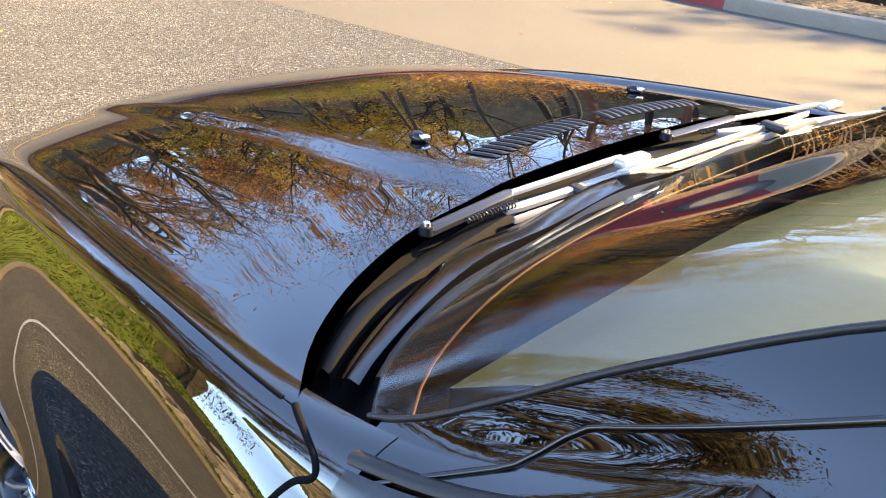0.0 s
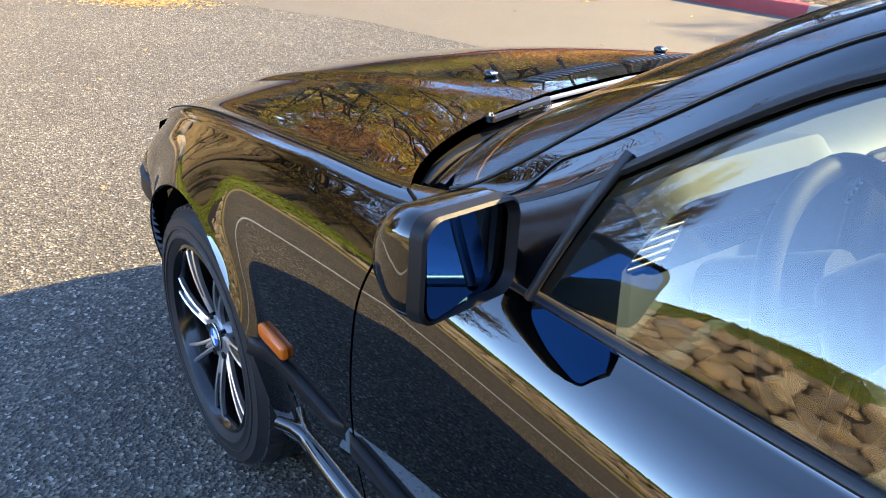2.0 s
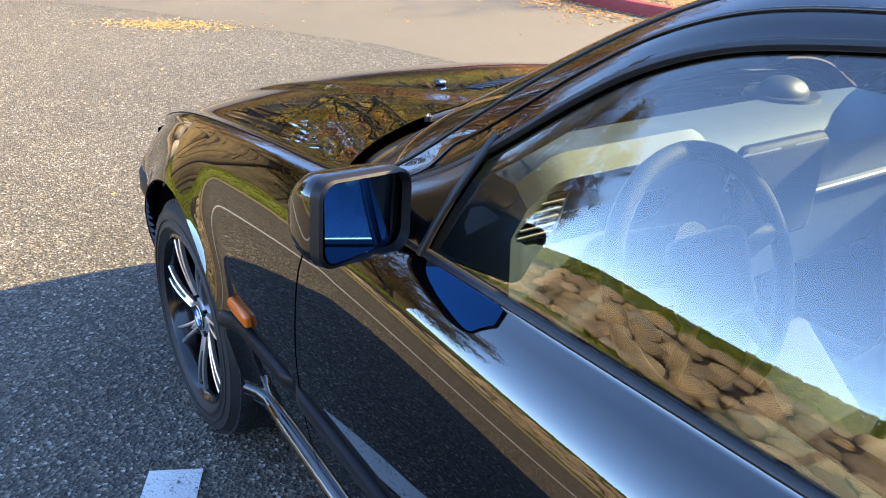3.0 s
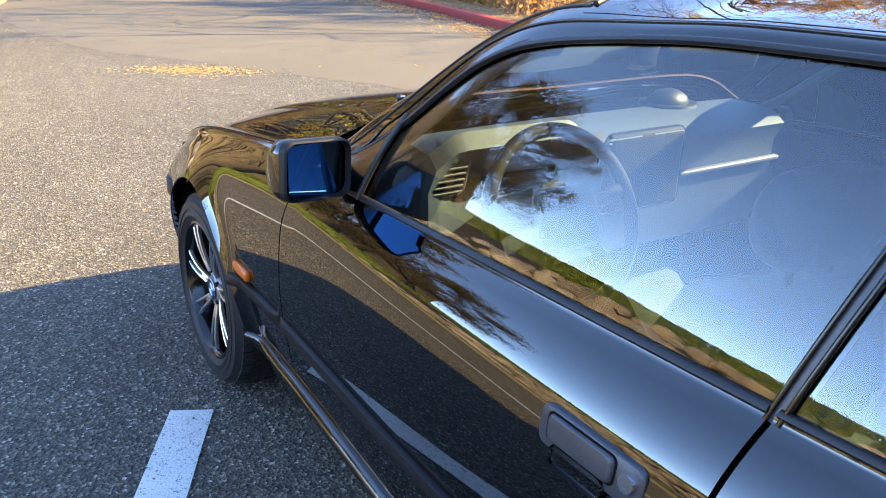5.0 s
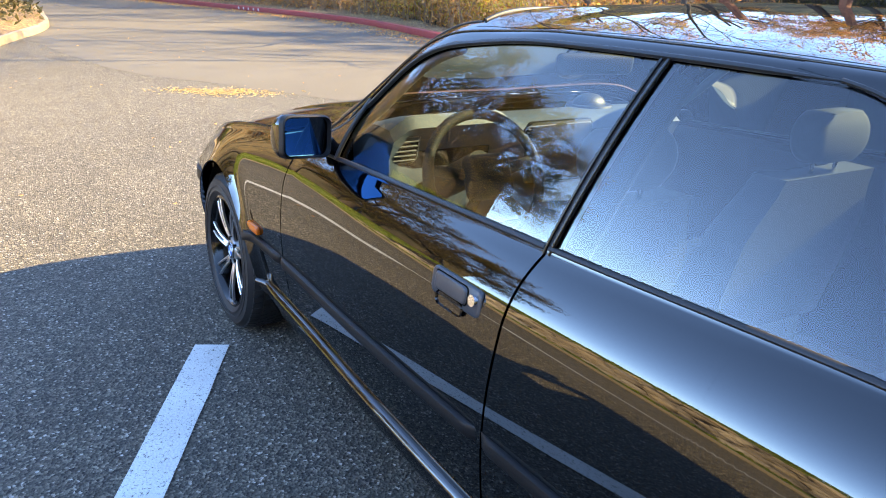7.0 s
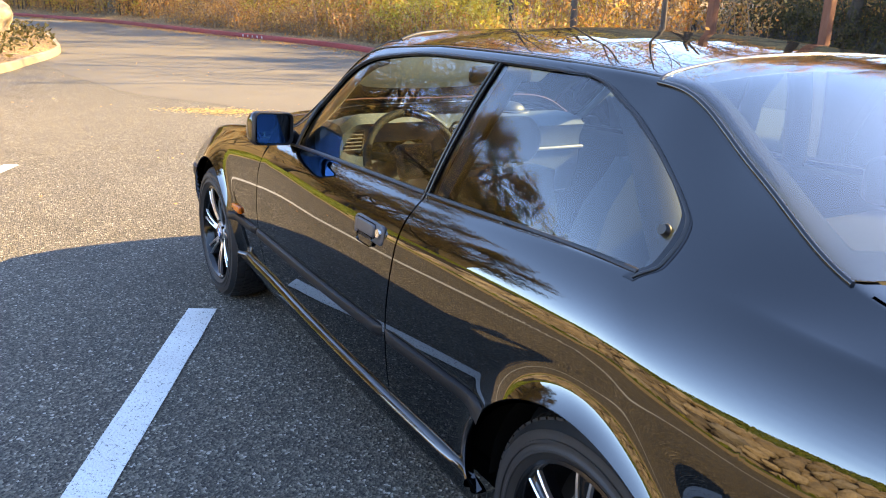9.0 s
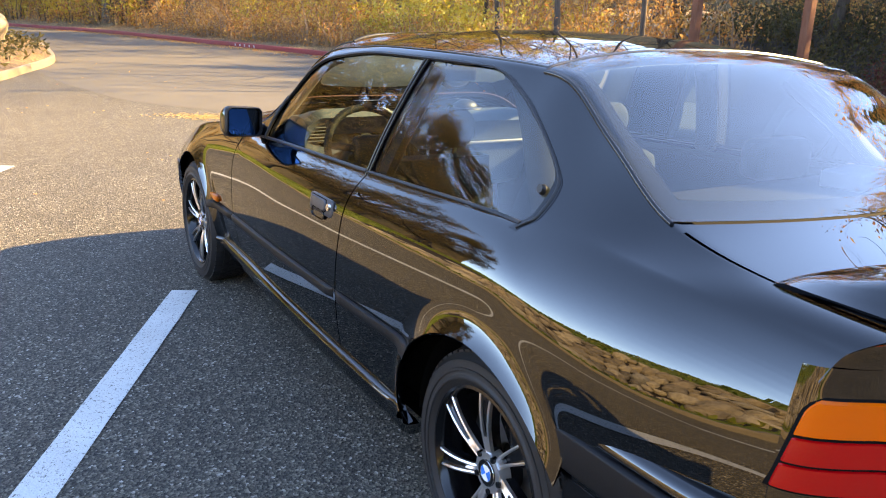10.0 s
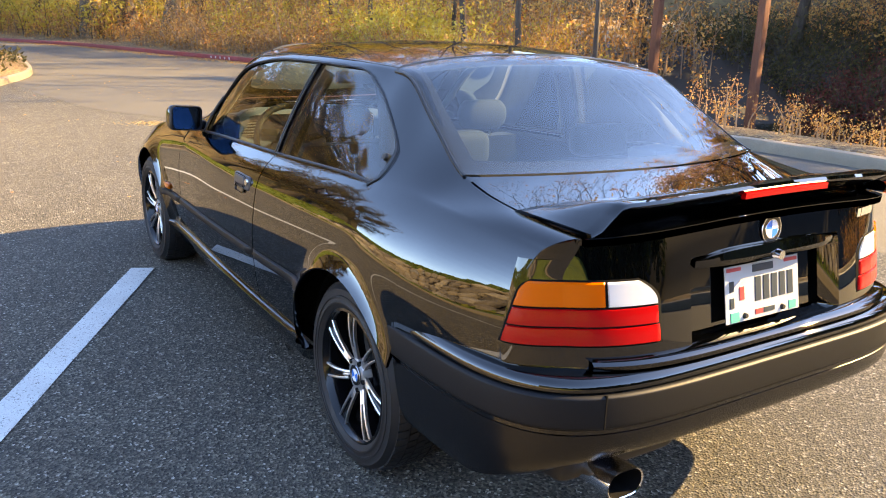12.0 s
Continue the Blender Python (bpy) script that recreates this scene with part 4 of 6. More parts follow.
def corner_point(q, z):
    """The rear corner in plan at height z: 0 on the body side, 1 on the tail face. Gives x, y and the outward direction."""
    t = min(float(t_at(TAIL_X, z)), 1.0 + max(0, z - float(zb(TAIL_X))) * 6)
    p0 = quick(TAIL_X, t)
    p1 = (tail_x(tail_half(z), z), tail_half(z))
    c = (lerp(p0[0], p1[0], .45), p0[1] - .004)
    a, b, d = (1 - q) ** 2, 2 * q * (1 - q), q * q
    x, y = a * p0[0] + b * c[0] + d * p1[0], a * p0[1] + b * c[1] + d * p1[1]
    tx, ty = 2 * (1 - q) * (c[0] - p0[0]) + 2 * q * (p1[0] - c[0]), 2 * (1 - q) * (c[1] - p0[1]) + 2 * q * (p1[1] - c[1])
    l = math.hypot(tx, ty) + 1e-9
    return x, y, ty / l, -tx / l


def lamp_point(u, z):
    """Along the lamp: u below .637 runs on the tail face, above it round the corner and on along the side."""
    if u <= .637:
        sl = .168 * 5 * (u / .714) ** 4 / .714
        ln = math.hypot(1, sl)
        return tail_x(u, z), u, -1 / ln, sl / ln
    q = 1 - (u - .637) / .15
    if q >= 0:
        x, y, nx, ny = corner_point(q, z)
        return x, y, (nx if nx < 0 else -nx), abs(ny)
    x = TAIL_X - q * .15
    return x, float(quick(x, t_at(x, z))[1]), 0, 1


def tail_lamp(side):
    """A wrapped lamp: amber and clear lenses over two red bands, each ribbed."""
    def lens(name, u0, u1, z0, z1, mat, label, parent, ribs=0, out=.010, round_in=0.0):
        rows = []
        out = out * .7
        for q in np.linspace(0, 1, 44):
            row = []
            for r in np.linspace(0, 1, 16):
                z = lerp(z0, z1, r)
                # the inner end slopes in towards the top, the outer end leans forward
                ui = u0 + round_in * max(0, (z - .79) / .06) ** 2.4 * .052
                uo = u1 - (.048 * (z - .70) / .15 + .022 * max(0, (z - .825) / .025) ** 2 if u1 > .7 else 0)
                x, y, nx, ny = lamp_point(lerp(ui, uo, q), z)
                e = min(1, 22 * min(r, 1 - r, q * 2, (1 - q) * 2)) ** .5
                o = out * e + (.00008 * math.sin(r * 75) if ribs else .0006 * math.sin(r * 3.14))
                row.append((x + nx * o, side * (y + ny * o), z))
            rows.append(row)
        return sheet(name, rows if side < 0 else rows[::-1], mat, parent, label)

    root = new("tail_lamp")
    root.parent = car
    root["label"] = "red, amber and clear tail lamp"
    lens("housing", .404, .794, .694, .854, DARK, "black lamp surround", root, 0, .004, 1)
    lens("red_lens", .408, .787, .698, .7422, RED, "red ribbed lens", root)
    lens("red_lens", .411, .787, .7430, .7872, RED, "red ribbed lens", root)
    lens("clear_lens", .414, .545, .788, .850, WHITELENS, "clear reversing lens", root, 1, .010, 1)
    lens("amber_lens", .548, .787, .788, .850, AMBERLENS, "amber indicator lens", root, 1)
    return root


for side in (1, -1):
    tail_lamp(side)
    rows = []
    for q in np.linspace(0, 1, 24):
        row = [(lambda c: (c[0], side * c[1], z))(corner_point(q, z)) for z in np.linspace(.60, .90, 36)]
        for w in np.linspace(0, .9, 12):
            a = quick(lerp(TAIL_X, tail_plan(.70 - .08 * w), min(1, w * 5)), 1 + .97 * w)
            b = (tail_x(tail_half(a[2]), a[2]), tail_half(a[2]))
            c = (lerp(a[0], b[0], .45), lerp(a[1] - .004, b[1], w * .4))
            k0, k1, k2 = (1 - q) ** 2, 2 * q * (1 - q), q * q
            row.append((k0 * a[0] + k1 * c[0] + k2 * b[0], side * (k0 * a[1] + k1 * c[1] + k2 * b[1]), a[2] - .001))
        rows.append(row)
    sheet("rear_corner", rows if side < 0 else rows[::-1], BLACK, car, "glossy black rear corner")

# number plate with plain bars
PLATE = plain("plate_white", (0.40, 0.40, 0.40), 0.35)
INK = plain("plate_ink", (0.02, 0.03, 0.04), 0.4)
PINK = plain("plate_red", (0.45, 0.04, 0.04), 0.4)
GREENTAG = plain("plate_green_sticker", (0.05, 0.42, 0.26), 0.4)
plate = new("number_plate")
plate.matrix_world = pose(-2.252, 0, .760, 0, -79, 0) @ pose(0, 0, 0, 0, 0, -90)
tagged(plate, "white number plate with dark bars in the boot recess", "number plate")
PW, PH = .305, .152
bm = bmesh.new()
box(bm, 0, 0, 0, PW, PH, .003, .001)
part("plate_sheet", bm, PLATE, plate, "white embossed metal sheet")


def plate_bar(x, y, w, h, mat, label="dark bar"):
    b = bmesh.new()
    box(b, x, y, .0025, w, h, .0025, .0006)
    part("plate_bar", b, mat, plate, label)


for k in range(5):
    plate_bar(-.022 + k * .034, .004, .024, .066, INK)
plate_bar(-.128, .022, .016, .028, INK)
plate_bar(-.128, -.022, .016, .028, INK)
plate_bar(-.088, .000, .018, .036, PINK, "red emblem shape")
plate_bar(0, .060, .085, .020, INK)
plate_bar(-.118, .066, .055, .010, PINK, "red bar")
plate_bar(.118, .066, .055, .010, PINK, "red bar")
plate_bar(-.020, -.058, .030, .014, PINK, "red bar")
plate_bar(.022, -.058, .046, .014, INK)
plate_bar(-.118, -.060, .034, .026, GREENTAG, "green sticker")
plate_bar(.122, -.060, .030, .024, GREENTAG, "green sticker")
for sx in (-.078, .078):
    bm = bmesh.new()
    bmesh.ops.create_cone(bm, cap_ends=True, segments=16, radius1=.009, radius2=.006, depth=.008)
    part("plate_screw", bm, RUBBER, plate, "dark plate screw", 40).matrix_local = pose(sx, -.062, .005)

# ---- rear spoiler ----
rings = []
for q in np.linspace(-1, 1, 61):
    e = abs(q)
    y = q * .600
    rise = .066 * (1 - smooth(.88, 1.0, e)) + .006
    xb = tail_plan(y) - .012
    xf = lerp(-2.03, -1.955, smooth(.3, 1, e))
    zf, zr = float(quick(xf, 3 - abs(y) / .62)[2]), tail_top(min(abs(y), .61))
    wide = lambda s: q * lerp(.626, .600, s)
    top = [(xf, wide(0), zf - .002)]
    for s in np.linspace(.08, 1, 9):
        x = lerp(xf, xb, s)
        top.append((x, wide(s), lerp(zf, zr, s) + rise * smooth(0, 1, s) * 1.0 + .006))
    under = [(xb - .004, y, zr + rise - .002), (xb + .004, y, zr + rise - .012 * (1 - smooth(.8, 1, e)) - .002), (xb + .06, y, zr + rise * .45 * 1 + .001), (xb + .085, y, zr + .001), (xb + .09, y, zr - .004)]
    rings.append(top + under)
loft("spoiler", rings, BLACK, boot, "glossy black boot spoiler", True, True, 50)
rings = []
for y in np.linspace(-.168, .168, 24):
    z = tail_top(y) + .053
    x = tail_plan(y) - .012
    rings.append([(x + .006, y, z + .012), (x - .006, y, z + .009), (x - .005, y, z - .006), (x + .008, y, z - .008)])
loft("brake_light", rings, RED, boot, "red high brake light in the spoiler")

# ---- exhaust ----
exhaust = new("exhaust")
exhaust.parent = car
exhaust["label"] = "twin-wall chrome exhaust tip"
oval = rounded(.118, .074, .036, 6)
for name, xs, sc, mat in (("exhaust_tip", (-2.02, -2.16, -2.27, -2.31, -2.308), (.72, .84, 1, 1, .93), CHROME), ("exhaust_inner", (-2.308, -2.27, -2.06), (.90, .84, .6), DARK)):
    loft(name, [[(x, .512 + a * s, .352 - .05 * (x + 2.31) + b * s) for a, b in oval] for x, s in zip(xs, sc)], mat, exhaust, "chrome tailpipe" if mat is CHROME else "dark pipe inside", True, False)
bm = bmesh.new()
box(bm, -2.06, .42, .375, .30, .44, .13, .05)
part("silencer", bm, RUBBER, exhaust, "dark silencer box", 40)

# ---- mirrors ----
MIRRORGLASS = plain("blue_mirror_glass", (0.07, 0.25, 0.58), 0.01, 1.0)


def mirror(side):
    root = new("door_mirror")
    root.parent = car
    root["label"] = "black door mirror with blue-tinted glass"
    root.matrix_local = pose(.385, side * .828, .957, side * 5, 3, side * 13) @ Matrix.Diagonal((.90, .90, .88, 1))
    sec = lambda w, h, r: rounded(w, h, r, 6)
    shell = []
    for x, w, h, r in ((-.016, .172, .128, .028), (-.012, .178, .134, .030), (.008, .180, .136, .034), (.03, .174, .128, .040), (.055, .152, .106, .044), (.070, .110, .070, .034), (.075, .06, .036, .018)):
        shell.append([(x, a * side, b) for a, b in sec(w, h, r)])
    loft("mirror_shell", shell, BLACK, root, "glossy black mirror shell", True, True, 50)
    loft("mirror_frame", [[(x, a * side, b) for a, b in sec(w, h, .026)] for x, w, h in ((-.013, .178, .134), (-.031, .175, .131), (-.035, .168, .124), (-.020, .159, .115))], TRIM, root, "black mirror frame", True, False)
    me = bpy.data.meshes.new("mirror_glass")
    pts = [(-.0215 - .14 * a + .06 * b, a * side, b) for a, b in sec(.158, .114, .020)]
    me.from_pydata(pts, [], [tuple(range(len(pts))) if side < 0 else tuple(reversed(range(len(pts))))])
    g = link("mirror_glass", me, MIRRORGLASS, root, "blue-tinted mirror glass")
    bm = bmesh.new()
    box(bm, .045, -side * .125, -.035, .06, .10, .05, .014)
    part("mirror_foot", bm, TRIM, root, "black mirror foot", 40)
    return root


for side in (1, -1):
    mirror(side)


# ---- door handles ----
def handle(side):
    root = new("door_handle")
    root.parent = car
    root["label"] = "black flap door handle with a lock"
    xc, zc_ = -.426, .796
    y = float(quick(xc, t_at(xc, zc_))[1])
    lean = 7
    root.matrix_local = pose(xc, side * y, zc_, side * lean, 0, 0)
    bez = []
    for d, g in ((-.012, 1), (.002, 1.0), (.005, .97), (.006, .93)):
        bez.append([(a * g, side * d, b * g) for a, b in rounded(.182, .056, .014, 4)])
    loft("handle_plate", bez, SATINGREY, root, "satin grey handle plate")
    seam = [[(.012 + a, side * d, .004 + b) for a, b in rounded(.124, .042, .010, 4)] for d in (.004, .0068)]
    loft("flap_gap", seam, DARK, root, "dark gap round the flap")
    flap = []
    for d, g in ((.004, 1), (.009, .99), (.012, .93), (.0125, .85)):
        flap.append([(.012 + a * g, side * d, .004 + b * g) for a, b in rounded(.118, .036, .009, 4)])
    loft("handle_flap", flap, SATINGREY, root, "satin grey pull flap", True, True, 50)
    scoop = []
    for d, g in ((.006, 1), (.010, .97), (-.004, .86)):
        scoop.append([(.012 + a * g, side * d, -.030 + b * g) for a, b in rounded(.100, .030, .012, 4)])
    loft("finger_scoop", scoop, BLACK, root, "glossy black finger scoop")
    bm = bmesh.new()
    bmesh.ops.create_cone(bm, cap_ends=True, segments=24, radius1=.0125, radius2=.0115, depth=.012)
    part("key_lock", bm, CHROME, root, "chrome key lock", 40).matrix_local = pose(-.072, side * .008, .006, -90 * side, 0, 0)
    return root


for side in (1, -1):
    handle(side)

# ---- hood details ----
def on_top(x, y):
    """A point of the upper skin over (x, y)."""
    t = 2.5
    for _ in range(12):
        p = quick(x, t)
        t += (p[1] - abs(y)) / max(.2, float(yc(x)))
        t = min(max(t, 1.5), 3)
    p = quick(x, t)
    n = quick_normal(x, t)
    s = 1 if y >= 0 else -1
    return Vector((p[0], y, p[2])), Vector((n[0], n[1] * s, n[2]))


for s in (1, -1):
    grille = new("hood_vent")
    grille.parent = hood
    grille["label"] = "black louvred hood vent"
    for k in range(14):
        y = s * (.032 + k * .0165)
        rows = []
        for d in np.linspace(-.024, .024, 7):
            x = .932 - .02 * (abs(y) / .27) ** 2 + d
            p, n = on_top(x, y + s * .3 * d)
            lift = .0022 * (1 - (d / .024) ** 6)
            rows.append([p + n * .0005 + Vector((0, -.0052, 0)), p + n * (lift + .0005) + Vector((0, -.003, 0)), p + n * (lift + .001) + Vector((0, .003, 0)), p + n * .0005 + Vector((0, .0052, 0))])
        sheet("louvre", rows, RUBBER, grille)
    p, n = on_top(1.035, s * .258)
    noz = new("washer_jet")
    noz.parent = hood
    noz["label"] = "small chrome-grey washer jet"
    noz.matrix_local = Matrix.Translation(p)
    bm = bmesh.new()
    bmesh.ops.create_uvsphere(bm, u_segments=16, v_segments=10, radius=1)
    bmesh.ops.scale(bm, vec=(.016, .012, .009), verts=bm.verts)
    bmesh.ops.translate(bm, vec=(0, 0, .005), verts=bm.verts)
    part("jet_body", bm, GLOSSTRIM, noz, "", 60)
    bm = bmesh.new()
    box(bm, -.012, 0, .009, .012, .013, .006, .002)
    part("jet_nozzle", bm, CHROME, noz, "", 40)

# cowl under the wipers: a dark trough between hood and glass
rows = []
for y in np.linspace(-.655, .655, 61):
    xa, xb_ = float(hood_back(abs(y))) + .01, float(glass_base(abs(y))) - .03
    pa, pb = on_top(xa, y)[0], on_top(xb_, y)[0]
    row = []
    for q in np.linspace(0, 1, 9):
        p = pa.lerp(pb, q)
        dip = .050 * math.sin(math.pi * min(1, q * 1.1)) ** .6 if 0 < q < .95 else .008
        row.append((p.x, y, p.z - dip - .010))
    rows.append(row)
sheet("cowl", rows, DARK, car, "matt black cowl trough")
# moulded plastic ledges along the trough
for k0, k1, rise, mat in ((.06, .30, .020, TRIM), (.40, .72, .024, GLOSSTRIM), (.86, 1.04, .038, RUBBER)):
    rows = []
    for y in np.linspace(-.64, .64, 61):
        xa, xb_ = float(hood_back(abs(y))), float(glass_base(abs(y))) - .012
        pa, pb = on_top(xa, y)[0], on_top(xb_, y)[0]
        row = []
        for q, up in ((0, -.014), (.12, 0), (.5, .003), (.88, 0), (1, -.014)):
            p = pa.lerp(pb, lerp(k0, k1, q))
            row.append((p.x, y, p.z - .048 + rise + up + .004 * math.sin(y * 23 + k0 * 9)))
        rows.append(row)
    sheet("cowl_ledge", rows, mat, car, "moulded black plastic ledge")
for y0, n in ((.05, 10), (-.35, 8)):
    for k in range(n):
        y = y0 - k * .02
        x = (float(hood_back(abs(y))) + float(glass_base(abs(y)))) / 2
        p = on_top(x, y)[0]
        bm = bmesh.new()
        box(bm, x, y, p.z - .040, .05, .008, .006, .002)
        part("cowl_slat", bm, RUBBER, car)

# wipers
# pale silver; on the arms the colour stands in for reflected sky
SILVER = plain("pale_silver_wiper_metal", (0.42, 0.41, 0.40), 0.38, 0.6, grain=0.15)
WIPERDARK = plain("satin_grey_wiper_metal", (0.06, 0.06, 0.065), 0.28, 0.6, grain=0.1)


def bar(name, a, b, w, h, mat, parent, label="", w2=None):
    """A slim bar with a bevelled top between two points."""
    a, b = Vector(a), Vector(b)
    d = (b - a).normalized()
    across = d.cross(Vector((0, 0, 1))).normalized()
    rings = []
    for q in (0, .04, .5, .96, 1):
        p = a.lerp(b, q)
        ww = lerp(w, w if w2 is None else w2, q) * (.5 if q in (0, 1) else 1)
        rings.append([p + across * ww * u + Vector((0, 0, h * v)) for u, v in ((-1, -1), (-1, .4), (-.6, 1), (.6, 1), (1, .4), (1, -1))])
    return loft(name, rings, mat, parent, label)


def wiper(pivot, elbow, tip, label, disc):
    """An arm from its pivot with a coil spring, and a long blade in three bright strips."""
    root = new("wiper")
    root.parent = car
    root["label"] = label
    P0, E, P1 = Vector(pivot), Vector(elbow), Vector(tip)
    d = P1 - P0
    bm = bmesh.new()
    bmesh.ops.create_cone(bm, cap_ends=True, segments=24, radius1=.010, radius2=.008, depth=.010)
    part("pivot_cap", bm, TRIM, root, "dark pivot cap", 40).matrix_local = pose(P0.x, P0.y, P0.z + .008)
    bm = bmesh.new()
    bmesh.ops.create_cone(bm, cap_ends=True, segments=16, radius1=.005, radius2=.004, depth=.006)
    part("pivot_nut", bm, CHROME, root, "bright pivot nut", 40).matrix_local = pose(P0.x, P0.y, P0.z + .014)
    bar("wiper_arm", P0 + Vector((0, 0, .006)), P0.lerp(E, .42) + Vector((.006, 0, .014)), .009, .004, WIPERDARK, root, "satin grey wiper arm", .009)
    bar("wiper_arm", P0.lerp(E, .40) + Vector((.006, 0, .014)), E + Vector((0, 0, .016)), .0042, .003, SILVER, root, "wiper arm coloured silver for its sky sheen")
    coil = [P0.lerp(E, .14 + .24 * q) + Vector((-.016 + .004 * math.cos(q * 90), 0, .012 + .004 * math.sin(q * 90))) for q in np.linspace(0, 1, 90)]
    tube("spring", coil, .0011, RUBBER, root, "small dark coil spring", 5)
    b0 = P0 + d * .14
    for off, up, w, mat, lab in ((-.018, .010, .0060, SILVER, "silver blade strip"), (-.033, .004, .0042, SILVER, "bright blade edge"), (-.046, -.003, .0045, SILVER, "pale blade strip"), (-.056, -.008, .0040, RUBBER, "black wiper rubber")):
        bar("blade_strip", b0 + Vector((off, 0, up)), P1 + Vector((off, 0, up - .006)), w, .004, mat, root, lab, w * .6)
    for q in (.30, .85):
        c = P0 + d * q + Vector((-.030, 0, .008))
        bm = bmesh.new()
        box(bm, 0, 0, 0, .040, .018, .012, .004)
        part("blade_clip", bm, RUBBER, root, "dark blade claw", 40).matrix_local = Matrix.Translation(c)
    c = E + Vector((-.018, 0, .018))
    bm = bmesh.new()
    box(bm, 0, 0, 0, .020, .060, .012, .005)
    part("blade_clip", bm, SILVER, root, "pale blade clip", 40).matrix_local = Matrix.Translation(c)
    if disc:
        bm = bmesh.new()
        bmesh.ops.create_cone(bm, cap_ends=True, segments=32, radius1=.026, radius2=.025, depth=.003)
        part("clip_disc", bm, WHITELENS, root, "round pale clip disc", 40).matrix_local = Matrix.Translation(c + Vector((-.012, .01, -.002))) @ pose(0, 0, 0, 0, 35, 0)
    return root


wiper((.815, .430, .922), (.772, .140, .960), (.735, -.26, .985), "silver and black wiper resting at the windscreen's foot", True)
wiper((.812, -.025, .955), (.760, -.40, .955), (.69, -.60, .955), "silver and black wiper resting at the windscreen's foot", False)

# windscreen and rear window borders
FRIT = plain("black_glass_border", (0.012, 0.012, 0.013), 0.25)
edge_bead("windscreen_seal", [(ws_top(t), t, 1) for t in np.linspace(2.09, 3.91, 60)], .006, RUBBER, "", 0)
for s in (1, -1):
    edge_bead("windscreen_seal", [(ws_run(q), ws_edge(ws_run(q)) - .005, s) for q in np.linspace(0, 1, 30)], .0025, RUBBER, "", 0)
    edge_bead("rear_window_trim", [(lerp(rw_low(1.985) - .005, rw_top(1.985), q), 1.97, s) for q in np.linspace(0, 1, 30)], .006, GLOSSTRIM, "satin black window trim", .002)
edge_bead("rear_window_trim", [(rw_top(t) + .001, t, 1) for t in np.linspace(1.97, 4.03, 60)], .005, GLOSSTRIM, "satin black window trim", .002)
edge_bead("rear_window_trim", [(rw_low(t) - .006, t, 1) for t in np.linspace(1.98, 4.02, 60)], .003, DARK, "black rubber window seal", -.0035)


def border(name, fn, lift):
    """A printed dark border just inside a pane."""
    rows = []
    for q in np.linspace(0, 1, 160):
        rows.append([fn(q, w) for w in (0, 1)])
    pts = np.array(rows)
    p, n = skin(pts[..., 0], pts[..., 1]), skin_normal(pts[..., 0], pts[..., 1])
    sheet(name, (p + n * lift)[::-1], FRIT, car, "printed black glass border")


def rw_loop(q, w):
    a, b = .055 * w, .075 * w
    q4 = q * 4 % 4
    k, f = int(q4), q4 - int(q4)
    t0, t1 = 1.985 + a * 1.9, 4.015 - a * 1.9
    lo = lambda t: rw_low(t) + b
    hi = lambda t: rw_top(t) - .004 - b * .7
    if k == 0:
        t = lerp(t0, t1, f)
        return (lo(t), t)
    if k == 1:
        return (lerp(lo(t1), hi(t1), f), t1)
    if k == 2:
        t = lerp(t1, t0, f)
        return (hi(t), t)
    return (lerp(hi(t0), lo(t0), f), t0)


border("glass_border", rw_loop, .002)


def ws_band(q, w):
    t = lerp(1.985, 4.015, q)
    return (base_edge(t) - .006 - (.058 - .02 * abs(2 * q - 1) ** 6) * w, t)


border("glass_border", ws_band, -.0062)
REDLINE = plain("reddish_brown_seam", (0.10, 0.03, 0.02), 0.6)
line_pts = [ws_band(q, 1.03) for q in np.linspace(0, 1, 80)]
edge_bead("glass_edge_line", [(a, b, 1) for a, b in line_pts], .0012, REDLINE, "thin reddish line inside the glass border", -.0055)
# dot on the rear side glass, and the aerial-sized sticker bars
for side in (1, -1):
    p = quick(-1.375, 1.31)
    bm = bmesh.new()
    bmesh.ops.create_cone(bm, cap_ends=True, segments=24, radius1=.013, radius2=.010, depth=.012)
    part("window_catch", bm, RUBBER, car, "round black window catch", 40).matrix_local = pose(p[0], side * (p[1] + .002), p[2], -70 * side, 0, 0)

# ---- the cabin ----
# dashboard grey pushed to blue, for the sky's reflection over it
DASH = plain("sky_tinted_dashboard_vinyl", (0.045, 0.06, 0.085), 0.6, grain=0.25)
CHARCOAL = plain("charcoal_trim", (0.007, 0.008, 0.009), 0.7, Specular_IOR_Level=0.2, grain=0.3)
LEATHER = plain("grey_leather", (0.026, 0.032, 0.034), 0.75, Specular_IOR_Level=0.12, grain=0.2)
HEADLINER = plain("grey_headliner", (0.08, 0.095, 0.10), 0.9, grain=0.1)
SATIN = plain("satin_silver_trim", (0.20, 0.20, 0.21), 0.45, 0.3)
cabin = new("cabin")
cabin.parent = car
cabin["label"] = "dark grey cabin with a dashboard and leather seats"
bm = bmesh.new()
box(bm, .0, 0, .26, 2.1, 1.42, .05)
box(bm, -1.4, 0, .40, .78, 1.1, .05)
part("floor_pan", bm, DARK, cabin, "dark carpeted floor")
bm = bmesh.new()
box(bm, .35, 0, .22, 2.7, 1.24, .03)
part("underbody", bm, DARK, car, "dark underbody")
bm = bmesh.new()
box(bm, .80, 0, .56, .05, 1.30, .62)
part("firewall", bm, DARK, cabin)
bm = bmesh.new()
box(bm, -1.78, 0, .66, .05, 1.2, .44)
part("rear_bulkhead", bm, DARK, cabin)
